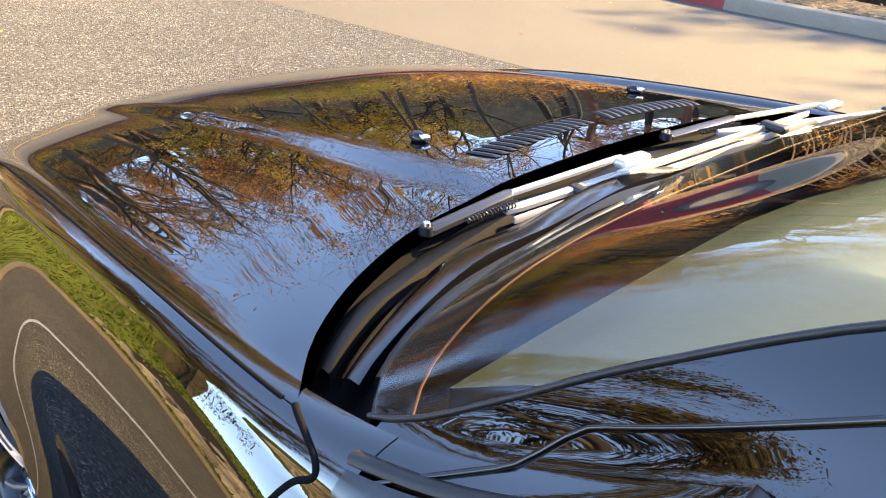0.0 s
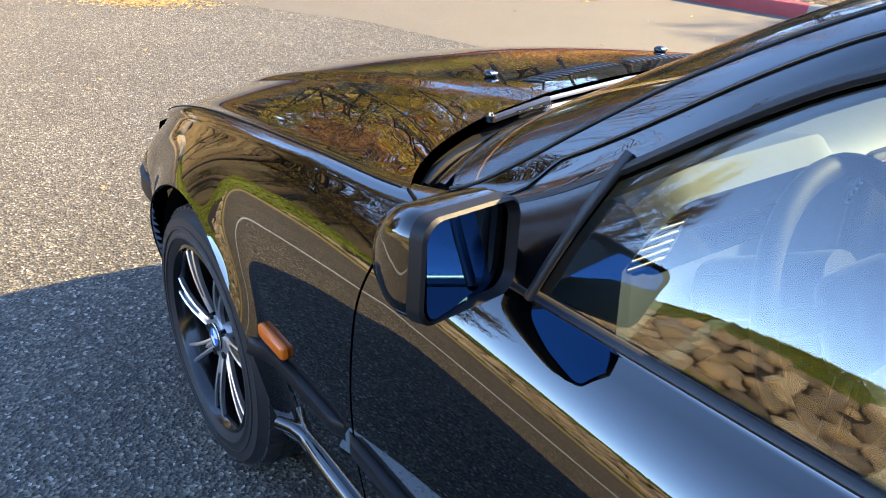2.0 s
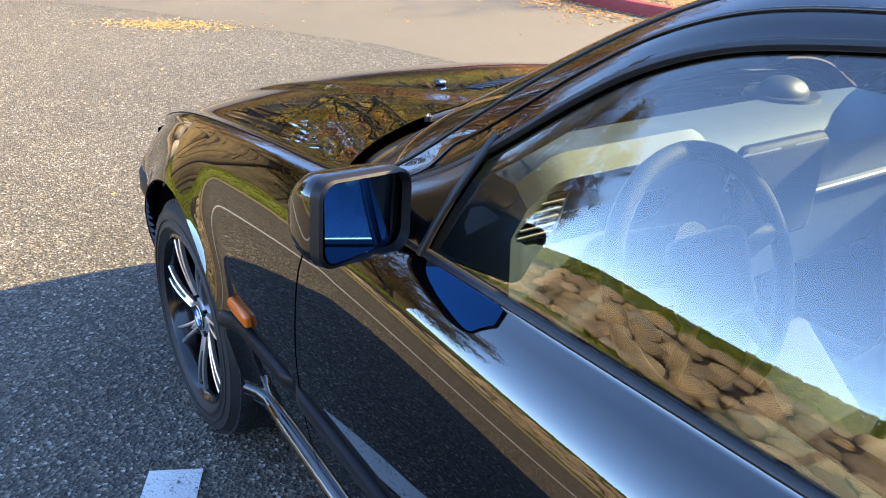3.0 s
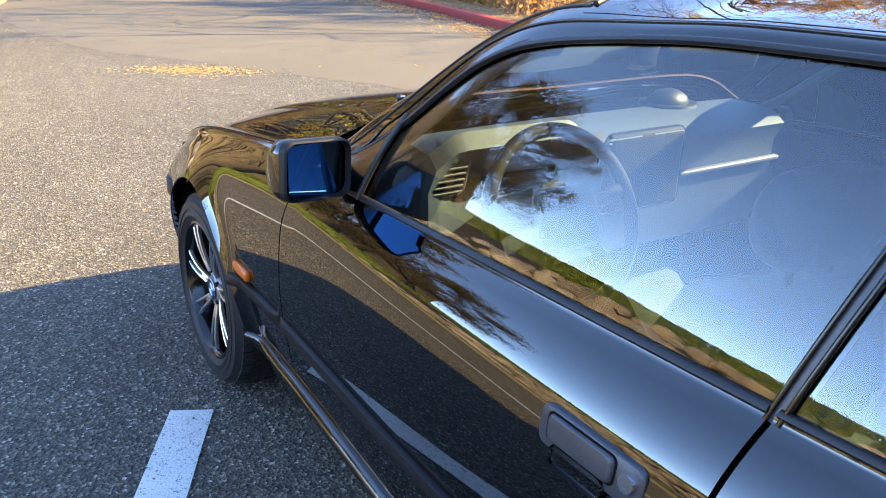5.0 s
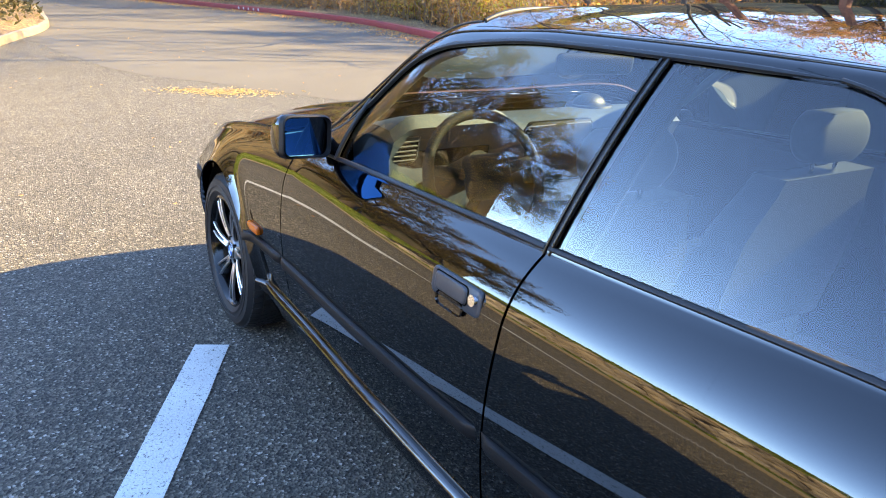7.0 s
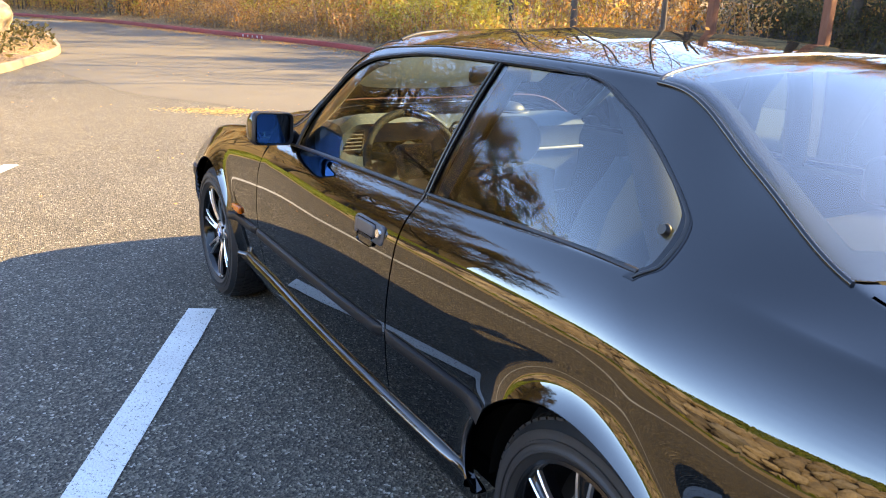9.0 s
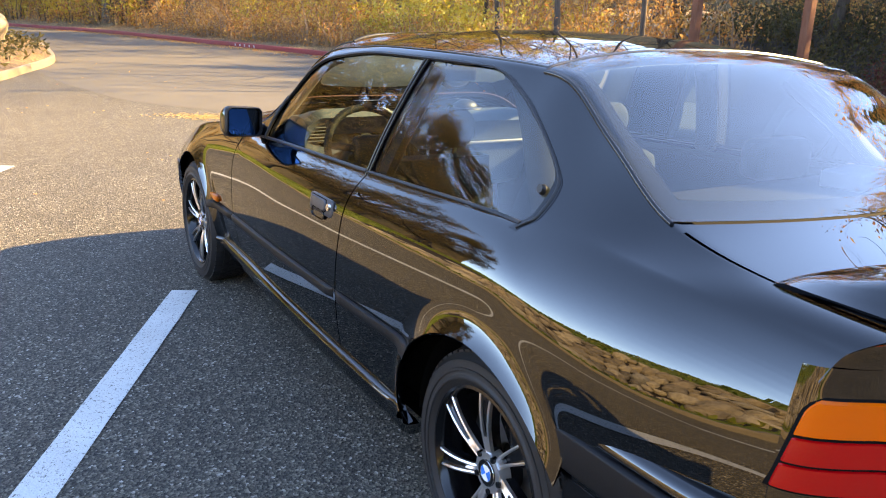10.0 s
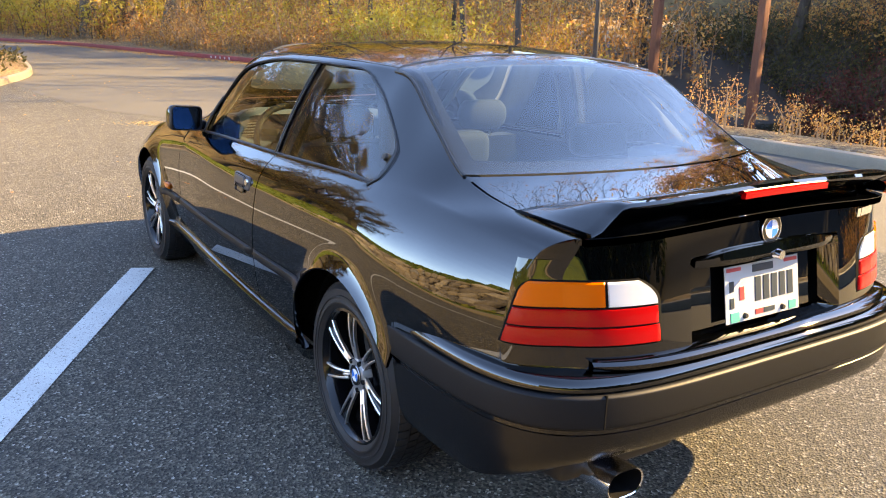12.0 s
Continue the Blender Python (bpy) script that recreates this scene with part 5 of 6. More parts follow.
for s in (1, -1):
    rows = []
    for x in np.linspace(.70, -1.75, 50):
        yt = float(yb(x)) - .035
        rows.append([(x, s * (yt - .02), .25), (x, s * (yt - .05), .55), (x, s * (yt - .04), .78), (x, s * (yt - .015), float(zb(x)) - .03), (x, s * (yt + .012), float(zb(x)) - .012)])
    sheet("door_card", rows if s > 0 else rows[::-1], CHARCOAL, cabin, "charcoal door trim")
# headliner and inner pillars
P = np.array([[skin(np.array(x), np.array(t)) for t in np.linspace(2.04, 3.96, 30)] for x in np.linspace(-1.21, -.10, 24)])
P[..., 2] -= .022
sheet("headliner", P[::-1], HEADLINER, cabin, "pale grey headliner")
for s in (1, -1):
    for x0, x1, t0, t1, w in ((.56, -.02, 1.93, 1.97, .022), (-.63, -.70, 1.05, 1.92, .04), (-1.46, -1.10, 1.06, 1.93, .05)):
        path = []
        for q in np.linspace(0, 1, 14):
            p, n = quick(lerp(x0, x1, q), lerp(t0, t1, q)), quick_normal(lerp(x0, x1, q), lerp(t0, t1, q))
            c = p - n * (w + .012)
            path.append((c[0], s * c[1], c[2]))
        tube("inner_pillar", path, w, HEADLINER if x0 > 0 else CHARCOAL, cabin, "", 10, .6)
# dashboard
rings = []
for y in np.linspace(-.57, .57, 45):
    hoodlet = .055 * smooth(.60, .50, y) * smooth(.10, .22, y)
    e = smooth(.64, .58, abs(y))
    xf = min(.69, float(glass_base(abs(y))) - .035)
    rings.append([(xf, y, .895), (xf - .06, y, .935), (min(.55, xf - .09), y, .955), (.44, y, .955 + hoodlet * .5), (.37 - hoodlet * .3, y, .945 + hoodlet), (.335, y, .92 + hoodlet * .8), (.36 + hoodlet * .6, y, .87), (.36, y, .74), (.40, y, .62), (.60, y, .55)])
loft("dashboard", rings, DASH, cabin, "grey vinyl dashboard, tinted blue for sky haze, with a raised instrument hood")
rings = [[(.383 + d, .36 + a, .887 + b) for a, b in rounded(.30, .105, .04, 5)] for d in (0, .012)]
loft("instrument_cluster", rings, GLOSSTRIM, cabin, "dark instrument cluster")
bm = bmesh.new()
box(bm, .325, -.02, .86, .03, .26, .20, .02, None)
part("centre_console", bm, CHARCOAL, cabin, "charcoal centre console face", 40)


def air_vent(yc_, zc_, w, h, tilt):
    root = new("air_vent")
    root.parent = cabin
    root["label"] = "air vent with pale slats"
    root.matrix_local = pose(.335 + .04 * float(smooth(.3, .5, yc_)), yc_, zc_, 0, tilt, 0)
    loft("vent_frame", [[(d, a, b) for a, b in rounded(w, h, .02, 4)] for d in (.0, -.008)], CHARCOAL, root)
    for k in range(6):
        b_ = bmesh.new()
        box(b_, -.010, 0, -h / 2 + h * (k + .6) / 6.4, .008, w * .86, .004, .001)
        part("vent_slat", b_, SATIN, root)
    path = [(-.010, a, b) for a, b in rounded(w, h, .02, 4)]
    tube("vent_edge", path + path[:1], .0025, SATIN, root, "", 6, 1, False)


air_vent(.515, .905, .085, .10, -18)
air_vent(.055, .915, .13, .075, -18)
air_vent(-.085, .915, .13, .075, -18)
bm = bmesh.new()
box(bm, .35, -.38, .82, .02, .40, .012, .004)
part("dash_strip", bm, SATIN, cabin, "pale dash strip", 40)
# domed puck on the dashboard
bm = bmesh.new()
bmesh.ops.create_uvsphere(bm, u_segments=24, v_segments=12, radius=1)
bmesh.ops.scale(bm, vec=(.055, .065, .042), verts=bm.verts)
puck = new("dash_puck")
tagged(puck, "small black domed holder standing on the dashboard", "phone holder")
puck.matrix_world = pose(.55, -.33, .957)
part("dome", bm, RUBBER, puck, "", 60)
bm = bmesh.new()
bmesh.ops.create_cone(bm, cap_ends=True, segments=32, radius1=.085, radius2=.080, depth=.014)
part("base_plate", bm, RUBBER, puck, "", 40).matrix_local = pose(0, 0, -.002)
# steering wheel
sw = new("steering_wheel")
sw.parent = cabin
sw["label"] = "black four-spoke steering wheel"
sw.matrix_local = pose(.165, .365, .845, 0, -66, 0)
ringp = [(.185 * math.cos(a), .185 * math.sin(a), 0) for a in np.linspace(0, 2 * math.pi, 49)]
tube("wheel_rim", ringp, .0155, CHARCOAL, sw, "black wheel rim", 10, 1, False)
bm = bmesh.new()
box(bm, 0, 0, .012, .13, .15, .05, .022)
part("wheel_hub", bm, CHARCOAL, sw, "padded wheel hub", 40)
for a in (78, 282, 140, 220):
    p = [(.06 * math.cos(radians(a)), .06 * math.sin(radians(a)), .006), (.12 * math.cos(radians(a)), .12 * math.sin(radians(a)), .004), (.18 * math.cos(radians(a)), .18 * math.sin(radians(a)), 0)]
    tube("wheel_spoke", p, .016, CHARCOAL, sw, "", 8, .5)
tube("steering_column", [(.19, .365, .875), (.40, .365, .77)], .045, CHARCOAL, cabin, "", 14)
# gear console
rings = []
for x in np.linspace(.24, -.62, 24):
    h = float(np.interp(x, [-.62, -.3, .1, .24], [.50, .47, .50, .62]))
    rings.append([(x, -.10, .28), (x, -.095, h - .02), (x, -.06, h), (x, .06, h), (x, .095, h - .02), (x, .10, .28)])
loft("gear_console", rings, LEATHER, cabin, "grey centre tunnel console")
tube("gear_lever", [(.02, 0, .50), (.0, 0, .62)], [.012, .010], CHARCOAL, cabin, "", 10)
bm = bmesh.new()
bmesh.ops.create_uvsphere(bm, u_segments=16, v_segments=10, radius=.026)
part("gear_knob", bm, CHARCOAL, cabin, "black gear knob", 60).matrix_local = pose(.0, 0, .635)
rings = [[(.0 + a, b, .502 + d) for a, b in rounded(.16, .12, .02, 4)] for d in (0, .008)]
loft("shift_plate", rings, CHARCOAL, cabin, "dark shift surround")


def seat(x, y, back, name, label, rear=False):
    """A bucket seat with cushion, backrest, bolsters and headrest."""
    root = new(name)
    root.parent = cabin
    root["label"] = label
    w = .50
    rings = []
    for q in np.linspace(0, 1, 10):
        xx = x + .25 - .50 * q
        z0 = .50 - .05 * q
        rings.append([(xx, y + a * w / 2, .30 if b < 0 else z0 - (.03 if abs(a) < .6 else -.015) - (.06 if q < .05 else 0)) for a, b in ((-1, -1), (-1, 1), (-.72, 1), (-.5, 1), (.5, 1), (.72, 1), (1, 1), (1, -1))])
    loft("seat_cushion", rings, LEATHER, root, "", True, True, 60)
    rings = []
    for q in np.linspace(0, 1, 12):
        z = lerp(.42, back, q)
        xx = x - .24 - .16 * q
        ww = w / 2 * (1 - .25 * smooth(.6, 1, q))
        th = .10 * (1 - .45 * q)
        rings.append([(xx + th * (1.3 if abs(a) > .7 else .9), y + a * ww, z) for a in (-1, -.75, -.5, .5, .75, 1)] + [(xx - th * .6, y + a * ww, z) for a in (1, .5, -.5, -1)])
    loft("backrest", rings, LEATHER, root, "grey leather backrest", True, True, 60)
    if not rear:
        rings = []
        for q in np.linspace(0, 1, 8):
            z = back + .035 + .13 * q
            e = math.sin(math.pi * min(max(q, .04), .96)) ** .16
            rings.append([(x - .405 + a * 1.0 * e, y + b * e, z) for a, b in rounded(.10, .26, .045, 4)])
        loft("headrest", rings, LEATHER, root, "grey leather headrest", True, True, 60)
        for d in (-.05, .05):
            tube("headrest_post", [(x - .40, y + d, back - .02), (x - .405, y + d, back + .06)], .006, CHROME, root, "", 8)


seat(.02, .36, .915, "front_seat", "grey leather front seat")
seat(.02, -.36, .915, "front_seat", "grey leather front seat")
seat(-.88, .33, .93, "rear_seat", "grey leather rear seat", True)
seat(-.88, -.33, .93, "rear_seat", "grey leather rear seat", True)
bm = bmesh.new()
box(bm, -1.50, 0, .935, .52, 1.16, .02, .006)
part("parcel_shelf", bm, CHARCOAL, cabin, "dark parcel shelf", 40)
for s in (1, -1):
    rings = [[(-1.22 + a, s * .33 + b, .95 + d) for a, b in rounded(.09 * e, .25 * e, .03 * e, 5)] for d, e in ((0, .80), (.012, .95), (.03, 1), (.085, 1), (.105, .95), (.118, .78))]
    loft("rear_headrest", rings, LEATHER, cabin, "grey leather rear headrest", True, True, 60)
# interior mirror
bm = bmesh.new()
box(bm, 0, 0, 0, .035, .25, .065, .018)
im = part("interior_mirror", bm, CHARCOAL, cabin, "black interior mirror", 40)
im.matrix_local = pose(.14, .02, 1.155, 0, -12, -12)
tube("mirror_stalk", [(.15, .02, 1.16), (.17, .01, 1.205)], .008, CHARCOAL, cabin, "", 8)
# paper box on the parcel shelf
bm = bmesh.new()
box(bm, 0, 0, .025, .12, .20, .05, .006)
pb = part("tissue_box", bm, plain("white_card", (0.48, 0.40, 0.37), 0.6), None, "", 40)
pb.matrix_world = pose(-1.40, -.46, .9465, 0, 0, 12)
tagged(pb, "small white cardboard box lying on the parcel shelf", "box")

# ---- the ground ----
kerb_y = pchip((-80, -6.8), (-5, -6.8), (2.5, -6.75), (4, -6.45), (5.4, -6.28), (6.5, -6.22), (8.8, -6.42), (11.6, -6.95), (14.4, -7.45), (18.5, -7.8), (22.5, -7.2), (26.7, -6.2), (31.5, -5.1), (35.5, -4.2), (40, -2.3), (46, .4), (60, 4.6), (75, 5.4), (600, 5.5))
LEFT_Y = 6.3
KERB_H = .14


def far_z(x, o, right):
    """Height of the land at o metres beyond a kerb."""
    if right:
        creek = 1 - smooth(12, 20, x)
        z = KERB_H + .30 * smooth(.4, 5, o) * (1 - creek) + 1.6 * smooth(8, 45, o) * (1 - creek)
        z += creek * (-1.75 * smooth(1.0, 4.5, o) + 4.2 * smooth(16, 27, o))
        return z
    top = 2.15 - .25 * smooth(3, 9, x) + .1 * smooth(14, 30, x)
    return KERB_H + 1.05 * smooth(1.1, 3.2, o) + (top - 1.05) * smooth(3.0, 9.5, o) - 1.5 * smooth(14, 40, o)


gx = np.array(sorted(set(np.round(np.concatenate([np.linspace(-400, -40, 10), np.linspace(-40, -12, 10), np.linspace(-12, 50, 125), np.linspace(50, 100, 26), np.linspace(100, 500, 9)]), 3))))
right_off = [0, .3, .7, 1.2, 1.8, 2.5, 3.3, 4.2, 5.2, 6.5, 8, 10, 12, 14, 16, 18, 20, 22, 25, 30, 38, 50, 80, 150, 400]
left_off = [0, .3, .8, 1.5, 2.2, 2.8, 3.4, 4, 4.6, 5.2, 5.8, 6.5, 8, 10, 13, 17, 22, 30, 40, 60, 120, 400]
verts = []
inner = np.linspace(0, 1, 14)[1:-1]
nrow = len(right_off) + len(inner) + len(left_off)
for x in gx:
    k = float(kerb_y(x))
    for o in reversed(right_off):
        bump = .10 * noise.noise((x * .6, o * .6, 0)) * smooth(.5, 2, o)
        verts.append((x, k - o, float(far_z(x, o, True)) + float(bump) if o > 0 else 0.0))
    for q in inner:
        verts.append((x, lerp(k, LEFT_Y, q), 0.0))
    for o in left_off:
        bump = .12 * noise.noise((x * .5, o * .5, 7)) * smooth(.8, 3, o)
        verts.append((x, LEFT_Y + o, float(far_z(x, o, False)) + float(bump) if o > 0 else 0.0))
me = bpy.data.meshes.new("ground")
fs, mats = [], []
for i in range(len(gx) - 1):
    for j in range(nrow - 1):
        a = i * nrow + j
        fs.append((a, a + nrow, a + nrow + 1, a + 1))
        # the far bank and the ground behind the boulders take the shade-darkened soil
        bank_side = (j < len(right_off) - 4 and gx[i] < 19) or (j < len(right_off) - 11 and gx[i] < 34)
        jl = j - len(right_off) - len(inner)
        bank_side = bank_side or (2 <= jl <= 5 and -14 < gx[i] < 13)
        mats.append(3 if bank_side else 1 if j < len(right_off) - 1 else (0 if j < len(right_off) + len(inner) else 2))
me.from_pydata(verts, [], fs)
# soil coloured extra dark to stand in for shade on the banks
SHADE_SOIL = plain("shade_darkened_soil", (0.022, 0.017, 0.012), 0.9, grain=0.5)
for m in (ASPHALT, LITTER, LAWN, SHADE_SOIL):
    me.materials.append(m)
me.polygons.foreach_set("material_index", mats)
me.shade_smooth()
ground = new("ground", me)
tagged(ground, "grey asphalt car park with leaf-strewn and grassy edges", "ground", kind="structure")

# newer, smoother asphalt of the drive beyond the parking bays
edge = pchip((-60, -4.4), (2, -3.4), (3.4, -3.0), (5, -2.6), (6.3, -2.3), (7, -1.8), (8.9, -.85), (9.6, -.4), (14, .3), (24, 1.2), (40, 3), (75, 5))
xs = np.array([x for x in np.concatenate([np.linspace(-60, 0, 16), np.linspace(0, 76, 90)])])
rows = []
for x in xs:
    e, k = float(edge(x)), float(kerb_y(x))
    e = max(e, k + .05)
    rows.append([(x, lerp(k + .0, e + (.06 * noise.noise((x * 2.3, 3, 1)) if q == 1 else 0), q), .004 if q < .97 else .0015) for q in (0, .4, .8, .97, 1)])
road = sheet("drive_surface", rows, SMOOTH_ASPHALT)
tagged(road, "smooth pale asphalt of the drive along the kerb", "road", kind="structure")


def kerb_run(name, x0, x1, fn, mat, inward, label, n=60, w=.15):
    """A kerb with a rounded top edge, following a line across the plan."""
    rows = []
    for x in np.linspace(x0, x1, n):
        d = (float(fn(x + .05)) - float(fn(x - .05))) / .1
        l = math.hypot(1, d)
        nx, ny = -d / l * inward, 1 / l * inward
        row = []
        for o, z in ((0.012, -.05), (.006, .06), (0, KERB_H - .02), (-.012, KERB_H), (-.03, KERB_H + .006), (-w, KERB_H + .004), (-w - .004, -.05)):
            row.append((x + nx * o, float(fn(x)) + ny * o, z))
        rows.append(row)
    k = sheet(name, rows if inward < 0 else rows[::-1], mat)
    tagged(k, label, "kerb", kind="structure")
    return k


kerb_run("kerb_north", 4.3, 62, kerb_y, RED_KERB, 1, "red painted concrete kerb round the drive", 120, .17)
kerb_run("kerb_pale", -40, 4.3, kerb_y, CONCRETE, 1, "pale concrete kerb by the creek", 60, .17)
kerb_run("kerb_south", -40, 60, lambda x: LEFT_Y + 0 * x, CONCRETE, -1, "pale concrete kerb below the rock bank", 60, .17)
# worn lettering patch on the red kerb, unreadable
for k in range(5):
    x = 24.0 + k * .28
    bm = bmesh.new()
    box(bm, x, float(kerb_y(x)) + .010, .075, .16, .006, .07, .001)
    o = part("kerb_marking", bm, LINE_PAINT)
    o.rotation_euler.z = 0
    tagged(o, "worn white marking on the red kerb", "marking", "kerb markings", "structure")

# painted lines
def painted(name, ax, ay, bx, by, w, label):
    d = math.hypot(bx - ax, by - ay)
    n = 24
    rows = [[(d * i / n, s * w / 2 + .004 * noise.noise((i * 1.7, s, ax)), .0055) for s in (-1, 1)] for i in range(n + 1)]
    o = sheet(name, rows, LINE_PAINT, flat=True)
    o.matrix_world = pose(ax, ay, 0, 0, 0, math.degrees(math.atan2(by - ay, bx - ax)))
    tagged(o, label, "road marking", "painted bay lines", "structure")


painted("bay_line", 1.175, .912, -2.9, 3.01, .132, "worn white bay line painted on asphalt")
painted("bay_line", 5.0, 1.48, -2.0, 5.09, .12, "worn white bay line painted on asphalt")

# patch of scattered yellow flecks, standing in for an unidentified mark on the asphalt
rng = np.random.default_rng(3)


def leaf_quads(centres, size, flat=0.0, seed=0, fold=.25):
    """Small folded leaves as two triangles each, turned at random."""
    r = np.random.default_rng(seed)
    n = len(centres)
    c = np.asarray(centres, float)
    d1 = r.normal(size=(n, 3))
    d1[:, 2] *= (1 - flat)
    d1 /= np.linalg.norm(d1, axis=1, keepdims=True) + 1e-9
    d2 = np.cross(d1, r.normal(size=(n, 3)) * (1 - flat) + np.array([0, 0, flat * 4]))
    d2 /= np.linalg.norm(d2, axis=1, keepdims=True) + 1e-9
    s = size * (.55 + .9 * r.random((n, 1)))
    nn = np.cross(d1, d2) * s * fold
    v = np.stack([c - d1 * s, c + d2 * s * .5 + nn, c + d1 * s, c - d2 * s * .5 + nn], 1).reshape(-1, 3)
    idx = np.arange(n)[:, None] * 4
    f = np.concatenate([idx + np.array([[0, 1, 2]]), idx + np.array([[0, 2, 3]])], 0)
    return v, f


def stuff(name, v, f, mat, label, category, parent=None):
    me = bpy.data.meshes.new(name)
    me.from_pydata(v.tolist(), [], f.tolist())
    o = link(name, me, mat, parent)
    if parent is None:
        tagged(o, label, category, kind="stuff")
    elif label:
        o["label"] = label
    return o


n = 700
c = np.stack([7.62 + rng.normal(size=n) * .17, -1.0 + rng.normal(size=n) * .30, np.full(n, .012)], 1)
c[:, 0] += (c[:, 1] + 1.0) * .45
v, f = leaf_quads(c, .02, .9, 5)
stuff("leaf_patch", v, f, leafy("pale_yellow_flecks", (0.0, (0.44, 0.29, 0.10)), (1.0, (0.62, 0.46, 0.20))), "patch of small pale yellow flecks on the asphalt", "leaves")
n = 330
c = np.stack([rng.uniform(3, 34, n), rng.uniform(-6, 4, n), np.full(n, .012)], 1)
v, f = leaf_quads(c, .019, .9, 6)
stuff("fallen_leaves", v, f, LEAF_BROWN, "dry leaves scattered on the asphalt", "leaves")
n = 7000
xx = rng.uniform(6, 50, n)
off = np.abs(rng.normal(size=n)) * .45
c = np.stack([xx, kerb_y(xx) + off + .02, np.full(n, .015)], 1)
v, f = leaf_quads(c, .03, .85, 7)
stuff("gutter_leaves", v, f, LEAF_BROWN, "dry leaves drifted along the kerb", "leaves")

# ---- planted island ----
isl = [(12.2, 3.5), (12.7, 1.5), (15.0, .55), (17.7, -.20), (20.8, -.45), (23.5, -.6), (27, -.35), (31, .35), (36, 1.8), (38, 3.5), (30, 4.0), (20, 4.2)]
loop = spline([(a, b, 0) for a, b in isl + isl[:1]], 8)[:-1]
cen = Vector((24, 2.2, 0))
rows = []
for p in loop:
    d = (cen - p).normalized()
    rows.append([tuple(p + d * o + Vector((0, 0, z))) for o, z in ((-.012, -.04), (0, .11), (.015, .135), (.04, .142), (.17, .140), (.175, .10))])
o = sheet("island_kerb", rows, CONCRETE, close_u=True)
tagged(o, "pale concrete kerb round a planted island", "kerb", kind="structure")
rows = []
for p in loop:
    d = cen - p
    rows.append([tuple(p + d * q + Vector((0, 0, z + .04 * noise.noise((p.x, p.y, q * 5))))) for q, z in ((.01, .125), (.1, .16), (.3, .24), (.6, .32), (1, .36))])
o = sheet("island_soil", rows, LITTER, close_u=True)
tagged(o, "leaf-covered soil of the planted island", "soil", kind="structure")
n = 2600
th = rng.uniform(0, 1, n)
pp = np.array([tuple(loop[int(t * len(loop)) % len(loop)].lerp(cen, q)) for t, q in zip(th, rng.uniform(.03, .9, n))])
pp[:, 2] = .20 + rng.random(n) * .18
v, f = leaf_quads(pp, .07, .2, 9)
stuff("island_groundcover", v, f, LEAF_OLIVE, "low green ground cover on the island", "plants")


def boulder_mesh(seed, sx, sy, sz, rough=.18, sub=3):
    bm = bmesh.new()
    bmesh.ops.create_icosphere(bm, subdivisions=sub, radius=1)
    for vv in bm.verts:
        d = vv.co.normalized()
        r = 1 + rough * noise.noise(d * 1.6 + Vector((seed * 3.1, 0, 0))) * 2 + rough * .4 * noise.noise(d * 4 + Vector((0, seed, 0)))
        m = max(abs(d.x), abs(d.y), abs(d.z))
        vv.co = d * r * lerp(1, .82 / m, .35)
        vv.co.x *= sx
        vv.co.y *= sy
        vv.co.z *= sz
    me = bpy.data.meshes.new("boulder")
    bm.to_mesh(me)
    bm.free()
    me.materials.append(STONE)
    me.shade_smooth()
    me.set_sharp_from_angle(angle=radians(60))
    return me


for x, y, s_ in ((20.6, 1.5, .75), (22.6, 1.9, .5), (17.6, 2.3, .6)):
    o = new("boulder", boulder_mesh(x, s_ * 1.3, s_, s_ * .8))
    o.matrix_world = pose(x, y, .25 + s_ * .45, 0, 0, x * 40)
    tagged(o, "rough tan boulder lying on the island", "rock", "island boulders")

# ---- rock bank beyond the drive's other side ----
bank = new("rock_bank")
tagged(bank, "bank of rough tan and brown boulders below grass", "rock wall", kind="structure")
kinds_ = [boulder_mesh(10 + k, 1, .8, .74, .13, 3) for k in range(9)]
rr = random.Random(5)
for row in range(6):
    x = -12.0 + row * .2
    while x < 13.5 - row * .9:
        s_ = rr.uniform(.19, .40) * (1 - .04 * row)
        top = 1.0 - .55 * smooth(6, 13, x)
        z = .16 + row * .205 * top
        y = LEFT_Y + 1.15 + row * .37 + rr.uniform(-.08, .08)
        o = link("boulder", rr.choice(kinds_), None, bank)
        o.matrix_local = pose(x, y, z + rr.uniform(-.05, .05), rr.uniform(-20, 20), rr.uniform(-20, 20), rr.uniform(0, 360)) @ Matrix.Diagonal((s_, s_, s_ * .9, 1))
        x += s_ * rr.uniform(1.45, 1.85)
n = 26000
xx, oo = rng.uniform(-14, 60, n), rng.uniform(.4, 12, n)
zz = np.array([float(far_z(a, b, False)) for a, b in zip(xx, oo)])
c = np.stack([xx, LEFT_Y + oo, zz + .05], 1)
keep = (oo > 3.1) | (xx > 12) | (oo < .9)
v, f = leaf_quads(c[keep], .09, -.6, 11, .1)
GRASS_BLADE = leafy("grass_blades", (0.0, (0.12, 0.17, 0.014)), (0.6, (0.24, 0.29, 0.03)), (1.0, (0.40, 0.36, 0.09)))
stuff("bank_grass", v, f, GRASS_BLADE, "green grass with dry blades on the bank", "grass")

# ---- posts by the creek ----
for x, y in ((14.18, -16.75), (11.08, -17.5)):
    post = new("post")
    post.matrix_world = pose(x, y, -2.1)
    tagged(post, "rust-brown steel post standing in the creek", "post", "posts by the creek")
    bm = bmesh.new()
    box(bm, 0, 0, 4.75, .22, .22, 9.5, .012)
    part("shaft", bm, RUST, post, "", 40)
    bm = bmesh.new()
    box(bm, 0, 0, .05, .5, .5, .1, .01)
    part("foot_plate", bm, RUST, post, "", 40)
